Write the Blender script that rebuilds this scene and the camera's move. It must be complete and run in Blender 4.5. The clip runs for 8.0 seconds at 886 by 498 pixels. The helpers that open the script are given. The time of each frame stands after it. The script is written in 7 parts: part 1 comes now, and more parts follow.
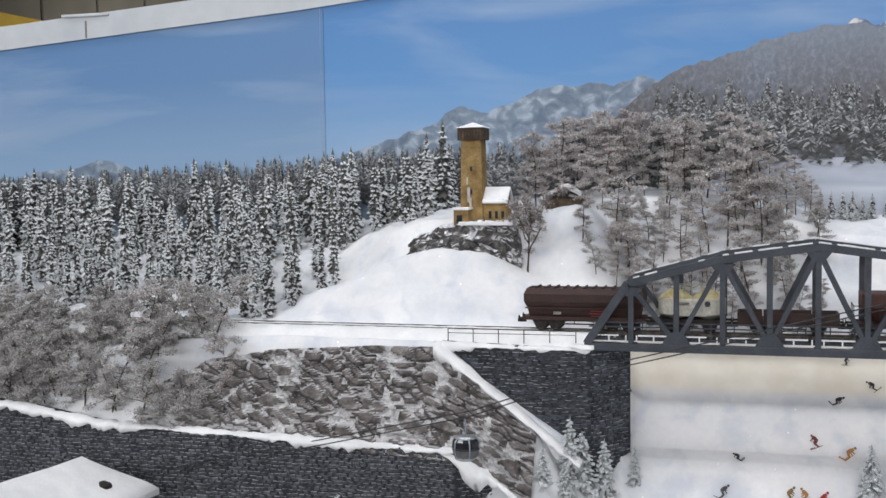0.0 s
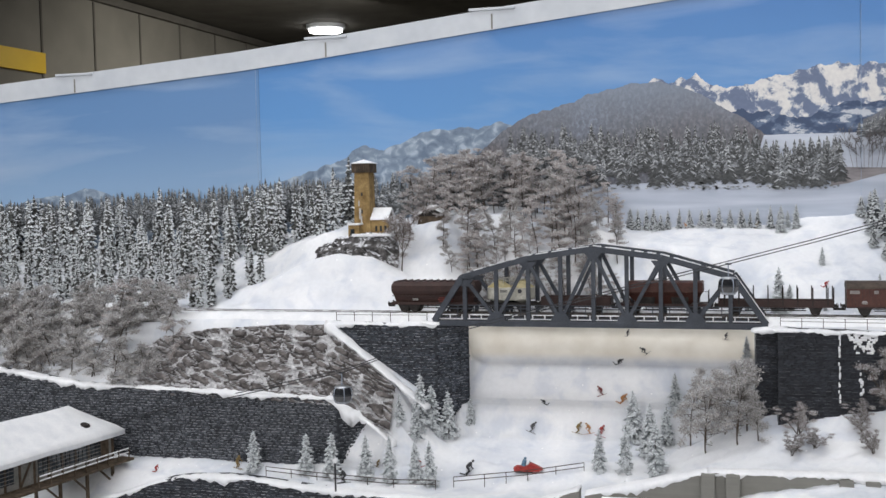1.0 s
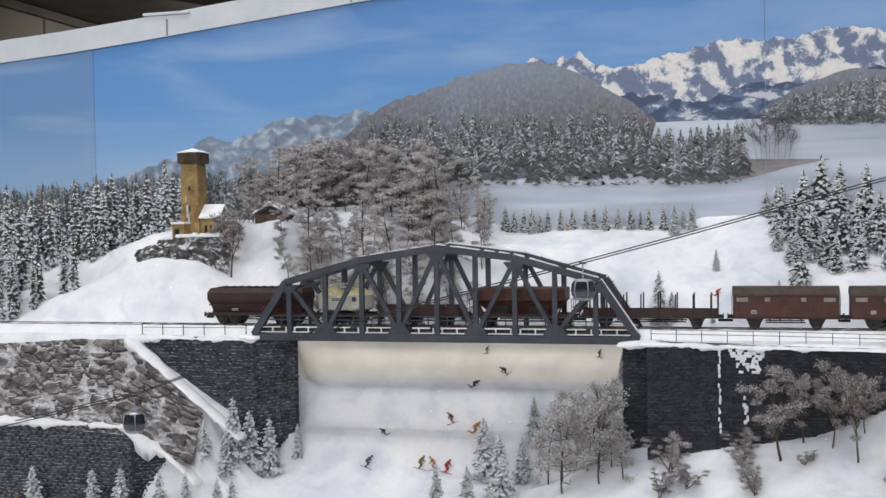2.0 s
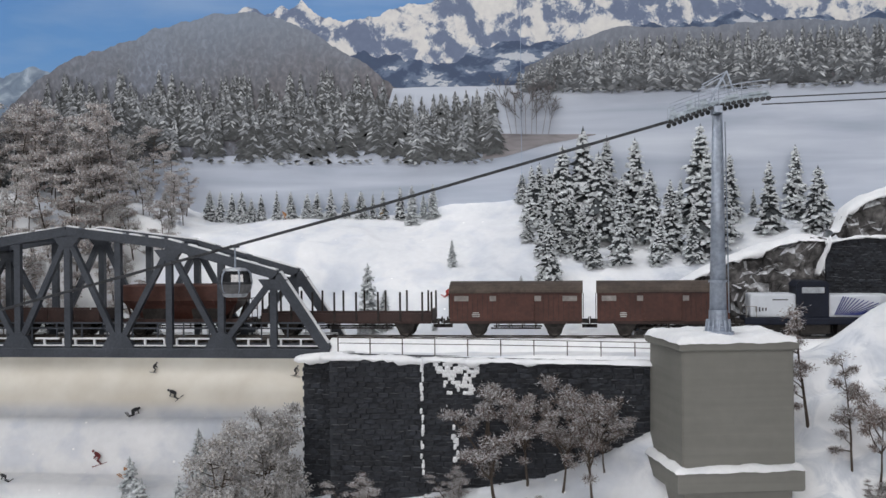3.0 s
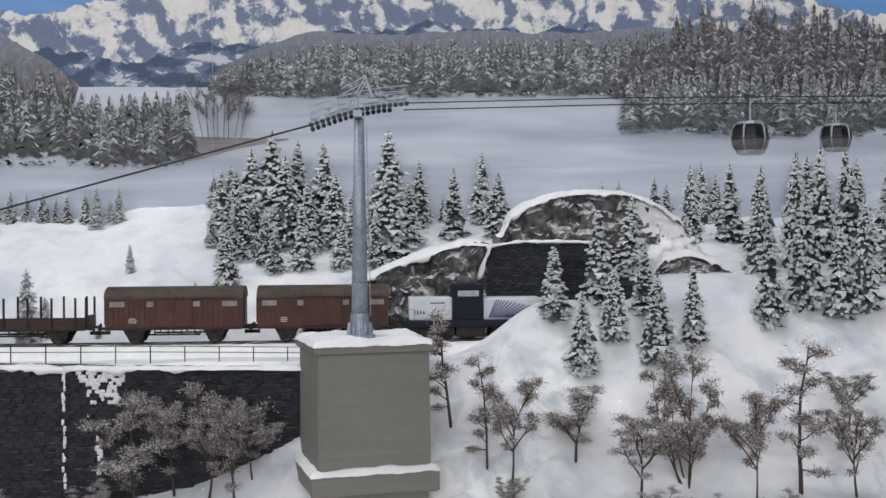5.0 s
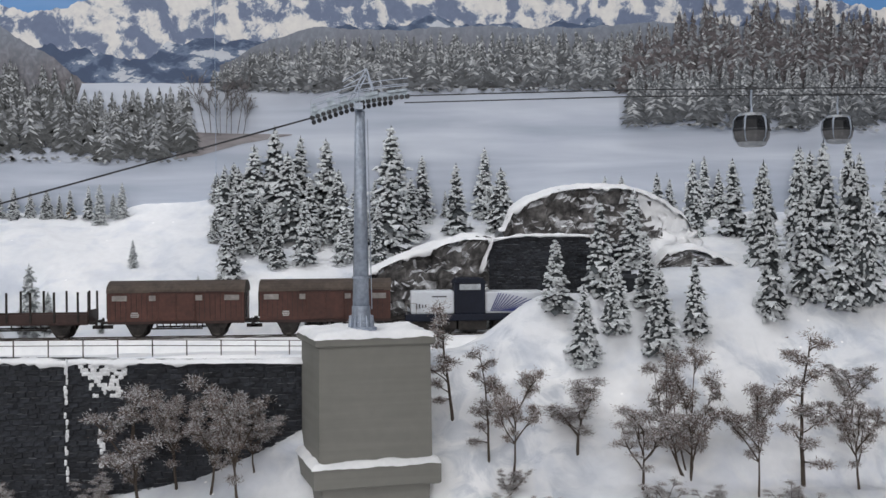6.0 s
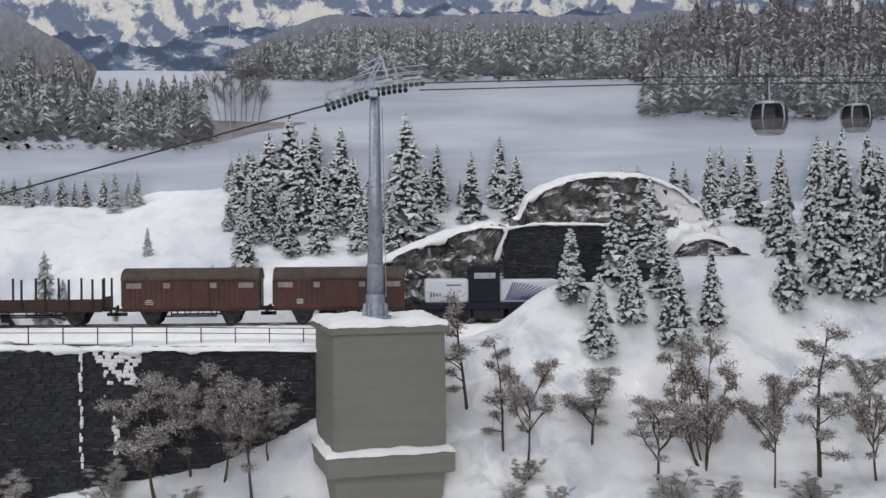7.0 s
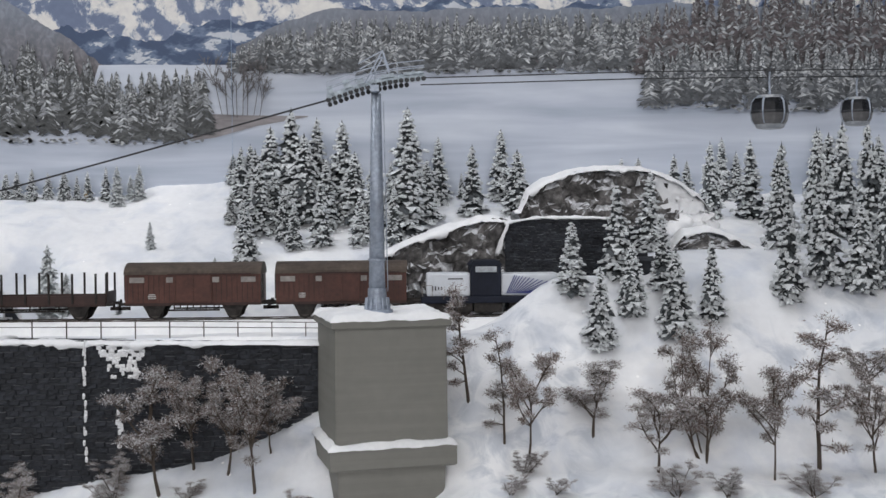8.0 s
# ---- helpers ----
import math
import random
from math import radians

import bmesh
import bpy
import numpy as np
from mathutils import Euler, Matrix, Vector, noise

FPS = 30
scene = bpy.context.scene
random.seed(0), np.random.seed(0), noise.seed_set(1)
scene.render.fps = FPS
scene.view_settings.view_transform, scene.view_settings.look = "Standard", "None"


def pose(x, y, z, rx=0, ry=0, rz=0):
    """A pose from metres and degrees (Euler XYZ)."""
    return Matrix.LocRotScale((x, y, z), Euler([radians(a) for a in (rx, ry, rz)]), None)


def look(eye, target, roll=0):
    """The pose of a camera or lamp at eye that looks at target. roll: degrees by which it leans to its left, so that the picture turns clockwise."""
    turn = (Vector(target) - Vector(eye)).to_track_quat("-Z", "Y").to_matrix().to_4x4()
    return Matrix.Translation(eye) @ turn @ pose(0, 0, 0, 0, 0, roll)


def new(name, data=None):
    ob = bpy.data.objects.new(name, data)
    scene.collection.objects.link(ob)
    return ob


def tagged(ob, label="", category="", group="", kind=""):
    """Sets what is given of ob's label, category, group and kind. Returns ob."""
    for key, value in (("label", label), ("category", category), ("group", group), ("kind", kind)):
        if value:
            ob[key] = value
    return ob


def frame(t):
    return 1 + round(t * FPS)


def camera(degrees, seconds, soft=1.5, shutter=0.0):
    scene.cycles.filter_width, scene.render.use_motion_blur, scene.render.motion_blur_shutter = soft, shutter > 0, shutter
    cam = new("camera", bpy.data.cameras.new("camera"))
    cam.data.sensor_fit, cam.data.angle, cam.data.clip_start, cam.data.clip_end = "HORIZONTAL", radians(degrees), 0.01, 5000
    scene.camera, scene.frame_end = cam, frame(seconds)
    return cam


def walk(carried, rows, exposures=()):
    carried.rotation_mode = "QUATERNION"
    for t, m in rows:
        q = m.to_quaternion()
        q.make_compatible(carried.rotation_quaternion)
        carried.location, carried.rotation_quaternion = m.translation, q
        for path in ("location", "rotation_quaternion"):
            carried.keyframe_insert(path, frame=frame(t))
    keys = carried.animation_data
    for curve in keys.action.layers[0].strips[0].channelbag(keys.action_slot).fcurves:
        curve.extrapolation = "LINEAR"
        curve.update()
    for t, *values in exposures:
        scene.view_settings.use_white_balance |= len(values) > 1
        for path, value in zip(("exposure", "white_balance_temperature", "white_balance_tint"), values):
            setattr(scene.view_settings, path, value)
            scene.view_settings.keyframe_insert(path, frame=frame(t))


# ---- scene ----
cam = camera(43.3, 8.0)
PATH = [
    (0, look((-0.051, -1.006, 0.157), (-0.593, 0.914, 0.016), -0.79)),
    (0.5, look((0.033, -1.162, 0.126), (-0.467, 0.773, 0.053), -0.05)),
    (1, look((0.191, -1.339, 0.161), (-0.352, 0.583, 0.056), -1.20)),
    (2.3, look((0.317, -0.962, 0.098), (-0.159, 0.980, 0.063), -0.87)),
    (2.5, look((0.342, -0.886, 0.089), (-0.092, 1.067, 0.062), -0.86)),
    (3, look((0.392, -0.800, 0.076), (0.130, 1.183, 0.064), -0.53)),
    (3.5, look((0.427, -0.792, 0.070), (0.330, 1.206, 0.070), -0.34)),
    (4, look((0.461, -0.787, 0.073), (0.502, 1.213, 0.069), -0.46)),
    (4.5, look((0.478, -0.788, 0.073), (0.590, 1.209, 0.072), -0.44)),
    (6, look((0.488, -0.789, 0.067), (0.588, 1.208, 0.068), -0.60)),
    (6.5, look((0.484, -0.788, 0.066), (0.568, 1.210, 0.059), -0.42)),
    (7, look((0.488, -0.786, 0.066), (0.562, 1.212, 0.049), -0.41)),
    (7.5, look((0.489, -0.787, 0.065), (0.561, 1.212, 0.041), -0.44)),
    (8, look((0.488, -0.789, 0.068), (0.559, 1.209, 0.035), -0.53)),
]
walk(cam, PATH, ((0.0, 0.06), (1.0, 0.08), (2.5, 0.0), (3.5, -0.08), (8.0, -0.1)))

# ---- light: a hall lit by large unseen area lamps below its ceiling ----
world = bpy.data.worlds.new("hall_air")
world.use_nodes = True
world.node_tree.nodes["Background"].inputs[0].default_value = (0.93, 0.93, 1.0, 1)
world.node_tree.nodes["Background"].inputs[1].default_value = 0.3
scene.world = world


def area_lamp(name, m, sx, sy, watts, colour):
    data = bpy.data.lights.new(name, "AREA")
    data.shape, data.size, data.size_y, data.energy, data.color = "RECTANGLE", sx, sy, watts, colour
    ob = new(name, data)
    ob.matrix_world = m
    return ob


COOL = (0.98, 0.985, 1.01)
WARM = (0.995, 0.975, 0.99)
area_lamp("ceiling_light_front", look((0.0, -2.0, 1.66), (0.0, 0.1, 0.05)), 4.0, 0.6, 34, COOL)
# added fill, low enough to reach the slope under the bridge deck
area_lamp("low_fill_far", look((0.2, -6.8, 1.6), (0.1, 0.1, 0.0)), 6.0, 1.2, 285, WARM)
area_lamp("ceiling_light_over", look((-0.1, -0.12, 1.66), (-0.1, 0.0, 0.0)), 2.4, 0.35, 20, COOL)
area_lamp("ceiling_light_west", look((-2.2, -1.6, 1.6), (-0.5, 0.1, 0.05)), 1.2, 0.5, 18, COOL)
area_lamp("ceiling_light_east", look((2.4, -1.6, 1.6), (0.7, 0.1, 0.05)), 1.2, 0.5, 4, COOL)
# added fill that brightens the hall wall, apart from the round ceiling lamp
area_lamp("hall_wall_fill", look((-3.0, 6.6, 1.6), (-3.6, 7.0, 0.0)), 1.5, 1.5, 60, (1.0, 0.95, 0.85))


# ---- materials ----
def ramp_noise(nt, scale, detail, stops, coord, distort=0.0, rough=0.5):
    no = nt.nodes.new("ShaderNodeTexNoise")
    no.inputs["Scale"].default_value, no.inputs["Detail"].default_value = scale, detail
    no.inputs["Distortion"].default_value, no.inputs["Roughness"].default_value = distort, rough
    nt.links.new(coord, no.inputs["Vector"])
    ra = nt.nodes.new("ShaderNodeValToRGB")
    while len(ra.color_ramp.elements) < len(stops):
        ra.color_ramp.elements.new(0.5)
    for e, (p, c) in zip(ra.color_ramp.elements, stops):
        e.position, e.color = p, (*c, 1)
    nt.links.new(no.outputs["Fac"], ra.inputs["Fac"])
    return ra.outputs["Color"], no.outputs["Fac"]


def mix(nt, a, b, fac, kind="MIX"):
    m = nt.nodes.new("ShaderNodeMix")
    m.data_type, m.blend_type = "RGBA", kind
    for sock, v in ((m.inputs[0], fac), (m.inputs[6], a), (m.inputs[7], b)):
        if hasattr(v, "links"):
            nt.links.new(v, sock)
        else:
            sock.default_value = v if isinstance(v, float) else (*v, 1)
    return m.outputs[2]


def material(name, low, high, scale=60, rough=0.7, metal=0.0, bump=0.3, fine=400, vary=0.0, island=0.0, snow=0.0, snow_edge=0.45, spec=0.4, depth=0.0006, grain=0.8):
    """A surface of two tones with grain at two sizes; vary: by object, island: by loose piece; snow: how much lies on upward faces."""
    m = bpy.data.materials.new(name)
    m.use_nodes = True
    nt = m.node_tree
    bs = nt.nodes["Principled BSDF"]
    co = nt.nodes.new("ShaderNodeTexCoord").outputs["Object"]
    col, fac = ramp_noise(nt, scale, 5, ((0.32, low), (0.68, high)), co)
    fine_col, fine_fac = ramp_noise(nt, fine, 3, ((0.3, (0.72, 0.72, 0.72)), (0.7, (1.15, 1.15, 1.15))), co)
    col = mix(nt, col, fine_col, grain, "MULTIPLY")
    for amount, node, out in ((vary, "ShaderNodeObjectInfo", "Random"), (island, "ShaderNodeNewGeometry", "Random Per Island")):
        if amount:
            info = nt.nodes.new(node)
            mr = nt.nodes.new("ShaderNodeMapRange")
            mr.inputs["To Min"].default_value, mr.inputs["To Max"].default_value = 1 - amount, 1 + amount
            nt.links.new(info.outputs[out], mr.inputs["Value"])
            col = mix(nt, col, mr.outputs["Result"], 1.0, "MULTIPLY")
    if snow:
        geo = nt.nodes.new("ShaderNodeNewGeometry")
        sep = nt.nodes.new("ShaderNodeSeparateXYZ")
        nt.links.new(geo.outputs["Normal"], sep.inputs[0])
        add = nt.nodes.new("ShaderNodeMath")
        add.operation = "MULTIPLY_ADD"
        add.inputs[1].default_value = 0.7
        nt.links.new(fac, add.inputs[0])
        nt.links.new(sep.outputs["Z"], add.inputs[2])
        mr = nt.nodes.new("ShaderNodeMapRange")
        mr.inputs["From Min"].default_value, mr.inputs["From Max"].default_value = snow_edge, snow_edge + 0.3
        mr.inputs["To Max"].default_value = snow
        nt.links.new(add.outputs[0], mr.inputs["Value"])
        col = mix(nt, col, (0.82, 0.84, 0.88), mr.outputs["Result"])
    nt.links.new(col, bs.inputs["Base Color"])
    bs.inputs["Roughness"].default_value, bs.inputs["Metallic"].default_value = rough, metal
    bs.inputs["Specular IOR Level"].default_value = spec
    if bump:
        bu = nt.nodes.new("ShaderNodeBump")
        bu.inputs["Strength"].default_value, bu.inputs["Distance"].default_value = bump, depth
        nt.links.new(fine_fac, bu.inputs["Height"])
        nt.links.new(bu.outputs["Normal"], bs.inputs["Normal"])
    return m


SNOW = material("snow", (0.68, 0.7, 0.735), (0.86, 0.865, 0.875), 9, 0.85, bump=0.25, fine=180, depth=0.0006, grain=0.12)
def add_mottle(m, scale, stops, stretch=(1, 1, 1)):
    """A further layer of unevenness between the coarse and the fine grain."""
    nt = m.node_tree
    mp = nt.nodes.new("ShaderNodeMapping")
    mp.inputs["Scale"].default_value = stretch
    nt.links.new(nt.nodes.new("ShaderNodeTexCoord").outputs["Object"], mp.inputs["Vector"])
    col, fac = ramp_noise(nt, scale, 5, stops, mp.outputs["Vector"], 0.4)
    base_in = nt.nodes["Principled BSDF"].inputs["Base Color"]
    nt.links.new(mix(nt, base_in.links[0].from_socket, col, 1.0, "MULTIPLY"), base_in)


add_mottle(SNOW, 34, ((0.34, (0.86, 0.88, 0.92)), (0.5, (1.0, 1.0, 1.0))))
add_mottle(SNOW, 15, ((0.36, (0.88, 0.9, 0.93)), (0.52, (1.0, 1.0, 1.0))))
def add_patches(m):
    """Grey-blue patches painting soft shade into the eastern snow, and scattered grains of glitter."""
    nt = m.node_tree
    co = nt.nodes.new("ShaderNodeTexCoord").outputs["Object"]
    base_in = nt.nodes["Principled BSDF"].inputs["Base Color"]
    big, bf = ramp_noise(nt, 7, 3, ((0.44, (0, 0, 0)), (0.58, (1, 1, 1))), co, 0.5)
    # shade tone put into the colour, broken up by noise
    mottled, wf = ramp_noise(nt, 42, 6, ((0.36, (0.68, 0.71, 0.755)), (0.52, (1.0, 1.0, 1.0))), co, 0.8, 0.6)
    sep = nt.nodes.new("ShaderNodeSeparateXYZ")
    nt.links.new(co, sep.inputs[0])
    east = nt.nodes.new("ShaderNodeMapRange")
    east.inputs["From Min"].default_value, east.inputs["From Max"].default_value = 0.2, 0.5
    nt.links.new(sep.outputs["X"], east.inputs["Value"])
    mottled = mix(nt, (1.0, 1.0, 1.0), mottled, east.outputs["Result"])
    col = mix(nt, base_in.links[0].from_socket, mix(nt, (1.0, 1.0, 1.0), mottled, big), 1.0, "MULTIPLY")
    vo = nt.nodes.new("ShaderNodeTexVoronoi")
    vo.inputs["Scale"].default_value = 55
    nt.links.new(co, vo.inputs["Vector"])
    mr = nt.nodes.new("ShaderNodeMapRange")
    mr.inputs["From Min"].default_value, mr.inputs["From Max"].default_value = 0.035, 0.07
    mr.inputs["To Min"].default_value, mr.inputs["To Max"].default_value = 1.0, 0.0
    nt.links.new(vo.outputs["Distance"], mr.inputs["Value"])
    nt.links.new(mix(nt, col, (1.0, 1.0, 1.0), mr.outputs["Result"]), base_in)


def add_cream_light(m):
    """Cream colour that paints warm light onto the upper ski slope below the bridge."""
    nt = m.node_tree
    sep = nt.nodes.new("ShaderNodeSeparateXYZ")
    nt.links.new(nt.nodes.new("ShaderNodeTexCoord").outputs["Object"], sep.inputs[0])
    fac = None
    for axis, lo, hi in (("Z", -0.064, -0.05), ("Z", 0.0, -0.012), ("X", 0.24, 0.2), ("X", -0.215, -0.19)):
        mr = nt.nodes.new("ShaderNodeMapRange")
        mr.interpolation_type = "SMOOTHSTEP"
        mr.inputs["From Min"].default_value, mr.inputs["From Max"].default_value = lo, hi
        if lo > hi:
            mr.inputs["From Min"].default_value, mr.inputs["From Max"].default_value = hi, lo
            mr.inputs["To Min"].default_value, mr.inputs["To Max"].default_value = 1.0, 0.0
        nt.links.new(sep.outputs[axis], mr.inputs["Value"])
        if fac is None:
            fac = mr.outputs["Result"]
        else:
            mul = nt.nodes.new("ShaderNodeMath")
            mul.operation = "MULTIPLY"
            nt.links.new(fac, mul.inputs[0])
            nt.links.new(mr.outputs["Result"], mul.inputs[1])
            fac = mul.outputs[0]
    base_in = nt.nodes["Principled BSDF"].inputs["Base Color"]
    # paler, warmer snow colour where the slope should look lit
    lit_cream, _ = ramp_noise(nt, 26, 4, ((0.35, (0.8, 0.745, 0.64)), (0.65, (0.93, 0.885, 0.79))), nt.nodes.new("ShaderNodeTexCoord").outputs["Object"])
    nt.links.new(mix(nt, base_in.links[0].from_socket, lit_cream, fac), base_in)


add_patches(SNOW)
add_cream_light(SNOW)
CAP = material("settled_snow", (0.76, 0.775, 0.8), (0.87, 0.875, 0.885), 60, 0.85, bump=0.3, fine=400, grain=0.12)
STONE = material("dark_ashlar", (0.021, 0.0245, 0.032), (0.074, 0.084, 0.101), 110, 0.75, bump=0.8, fine=520, vary=0.35, island=0.35, snow=0.4, snow_edge=0.62)
STONE_GREY = material("grey_ashlar", (0.034, 0.038, 0.046), (0.112, 0.122, 0.138), 110, 0.8, bump=0.8, fine=520, vary=0.35, island=0.35, snow=0.45, snow_edge=0.6)
STONE_BLACK = material("near_black_ashlar", (0.009, 0.0105, 0.0145), (0.034, 0.038, 0.048), 110, 0.75, bump=0.8, fine=520, vary=0.35, island=0.35, snow=0.1, snow_edge=0.68)
MORTAR = material("wall_joint", (0.018, 0.02, 0.025), (0.05, 0.055, 0.064), 120, 0.9)
ROCK = material("grey_rock", (0.05, 0.048, 0.048), (0.22, 0.212, 0.208), 95, 0.9, bump=0.9, fine=420, snow=0.85, snow_edge=0.72, depth=0.002)
add_mottle(ROCK, 230, ((0.38, (0.65, 0.65, 0.65)), (0.6, (1.2, 1.2, 1.2))))
STEEL = material("blue_grey_bridge_steel", (0.036, 0.043, 0.056), (0.06, 0.069, 0.086), 50, 0.55, bump=0.15, fine=600)
CONCRETE = material("painted_concrete", (0.19, 0.187, 0.168), (0.212, 0.208, 0.188), 14, 0.7, bump=0.12, fine=160, grain=0.15)
add_mottle(CONCRETE, 10, ((0.4, (0.95, 0.95, 0.95)), (0.6, (1.03, 1.03, 1.03))), (1, 1, 22))
GALVA = material("galvanised_steel", (0.28, 0.325, 0.4), (0.38, 0.425, 0.5), 80, 0.45, metal=0.35, bump=0.1)
DARKSTEEL = material("dark_steel", (0.02, 0.022, 0.026), (0.05, 0.052, 0.058), 200, 0.5, metal=0.3)
RAILST = material("rail_steel", (0.06, 0.053, 0.05), (0.13, 0.115, 0.105), 200, 0.45, metal=0.6)
TIE = material("track_sleeper", (0.03, 0.025, 0.02), (0.09, 0.075, 0.06), 300, 0.9)
HALLWALL = material("hall_wall", (0.19, 0.183, 0.163), (0.24, 0.23, 0.205), 3, 0.8, bump=0.05)
HALLCEIL = material("hall_ceiling", (0.1, 0.094, 0.085), (0.135, 0.128, 0.116), 5, 0.9, bump=0.05)



# ---- mesh helpers ----
def thing(name, label, category, group="", kind=""):
    ob = new(name)
    ob.empty_display_size = 0.01
    return tagged(ob, label, category, group, kind)


def finish(ob, bm, mat_, smooth=False, angle=None):
    me = ob.data
    bm.normal_update()
    bm.to_mesh(me)
    bm.free()
    for m in (mat_ if isinstance(mat_, (list, tuple)) else [mat_]):
        me.materials.append(m)
    if smooth:
        for p in me.polygons:
            p.use_smooth = True
    return ob


def part(name, bm, mat_, parent, label="", smooth=False):
    ob = finish(new(name, bpy.data.meshes.new(name)), bm, mat_, smooth)
    ob.parent = parent
    if label:
        ob["label"] = label
    return ob


def single(name, bm, mat_, label, category, group="", kind="", smooth=False):
    return tagged(finish(new(name, bpy.data.meshes.new(name)), bm, mat_, smooth), label, category, group, kind)


def box(bm, c, s, rz=0.0, bevel=0.0, m=None):
    mm = Matrix.Translation(c) @ Matrix.Rotation(rz, 4, "Z") @ Matrix.Diagonal((*s, 1))
    if m is not None:
        mm = m @ mm
    vs = bmesh.ops.create_cube(bm, size=1.0, matrix=mm)["verts"]
    if bevel:
        es = list({e for v in vs for e in v.link_edges})
        bmesh.ops.bevel(bm, geom=es, offset=bevel, segments=2, affect="EDGES", profile=0.6)
    return bm


def beam(bm, a, b, w, h, up=(0, 0, 1)):
    a, b = Vector(a), Vector(b)
    d = (b - a)
    length = d.length
    d.normalize()
    side = d.cross(Vector(up))
    if side.length < 1e-5:
        side = Vector((1, 0, 0))
    side.normalize()
    u = side.cross(d)
    vs = [bm.verts.new(p + side * (sx * w / 2) + u * (sz * h / 2)) for p in (a, b) for sx, sz in ((-1, -1), (1, -1), (1, 1), (-1, 1))]
    for f in ((0, 1, 2, 3), (7, 6, 5, 4), (0, 4, 5, 1), (1, 5, 6, 2), (2, 6, 7, 3), (3, 7, 4, 0)):
        bm.faces.new([vs[i] for i in f])
    return bm


def tube(bm, pts, radii, n=8, cap=True):
    rings = []
    for i, p in enumerate(pts):
        p = Vector(p)
        d = (Vector(pts[min(i + 1, len(pts) - 1)]) - Vector(pts[max(i - 1, 0)])).normalized()
        s = d.cross(Vector((0.13, 0.97, 0.2)))
        if s.length < 1e-4:
            s = d.cross(Vector((1, 0, 0)))
        s.normalize()
        t = d.cross(s)
        rings.append([bm.verts.new(p + (s * math.cos(k * math.tau / n) + t * math.sin(k * math.tau / n)) * radii[i]) for k in range(n)])
    for r0, r1 in zip(rings, rings[1:]):
        for k in range(n):
            bm.faces.new((r0[k], r0[(k + 1) % n], r1[(k + 1) % n], r1[k]))
    if cap:
        bm.faces.new(rings[0][::-1])
        bm.faces.new(rings[-1])
    return bm


def cyl(bm, a, b, r0, r1=None, n=12):
    return tube(bm, [a, b], [r0, r0 if r1 is None else r1], n)


def lathe(bm, profile, centre, n=24):
    rings = []
    for r, z in profile:
        rings.append([bm.verts.new((centre[0] + r * math.cos(k * math.tau / n), centre[1] + r * math.sin(k * math.tau / n), centre[2] + z)) for k in range(n)])
    for r0, r1 in zip(rings, rings[1:]):
        for k in range(n):
            bm.faces.new((r0[k], r0[(k + 1) % n], r1[(k + 1) % n], r1[k]))
    bm.faces.new(rings[0][::-1])
    bm.faces.new(rings[-1])
    return bm


def prism(bm, outline, y0, y1):
    """A closed outline in x and z, drawn out from y0 to y1."""
    a = [bm.verts.new((x, y0, z)) for x, z in outline]
    b = [bm.verts.new((x, y1, z)) for x, z in outline]
    n = len(a)
    bm.faces.new(a)
    bm.faces.new(b[::-1])
    for i in range(n):
        bm.faces.new((a[i], b[i], b[(i + 1) % n], a[(i + 1) % n]))
    bmesh.ops.recalc_face_normals(bm, faces=bm.faces)
    return bm


def rnd(a, b):
    return random.uniform(a, b)


def fbm(x, y, z=0.0, n=4):
    return noise.fractal(Vector((x, y, z)), 0.9, 2.0, n)


# ---- the snow-covered ground: one sheet under the whole model ----
def curve(v, pts):
    return float(np.interp(v, [p[0] for p in pts], [p[1] for p in pts]))


def smooth01(a, b, v):
    t = min(1.0, max(0.0, (v - a) / (b - a)))
    return t * t * (3 - 2 * t)


RIDGE = ((-1.3, 0.04), (-0.6, 0.06), (-0.45, 0.085), (-0.4, 0.104), (-0.3, 0.108), (-0.25, 0.118), (-0.18, 0.124), (-0.05, 0.112), (0.03, 0.085), (0.12, 0.079), (0.2, 0.071), (0.28, 0.062), (0.34, 0.068), (0.45, 0.064), (0.6, 0.062), (0.7, 0.07), (1.3, 0.07))
FRONT0 = ((-1.3, -0.17), (-0.3, -0.165), (0.0, -0.15), (0.1, -0.135), (0.2, -0.112), (0.28, -0.096), (0.36, -0.084), (0.41, -0.062), (0.45, -0.04), (0.5, -0.035), (0.64, -0.032), (0.85, -0.03), (1.3, -0.02))
FRONT1 = ((-1.3, -0.19), (-0.3, -0.182), (0.0, -0.18), (0.14, -0.15), (0.3, -0.128), (0.43, -0.112), (0.5, -0.103), (0.54, -0.085), (1.3, -0.078))


PATH_EDGE = ((-0.8, -0.24), (-0.615, -0.219), (-0.562, -0.203), (-0.49, -0.178), (-0.42, -0.174), (-0.385, -0.176), (-0.32, -0.182), (-0.26, -0.186), (-0.1, -0.19))


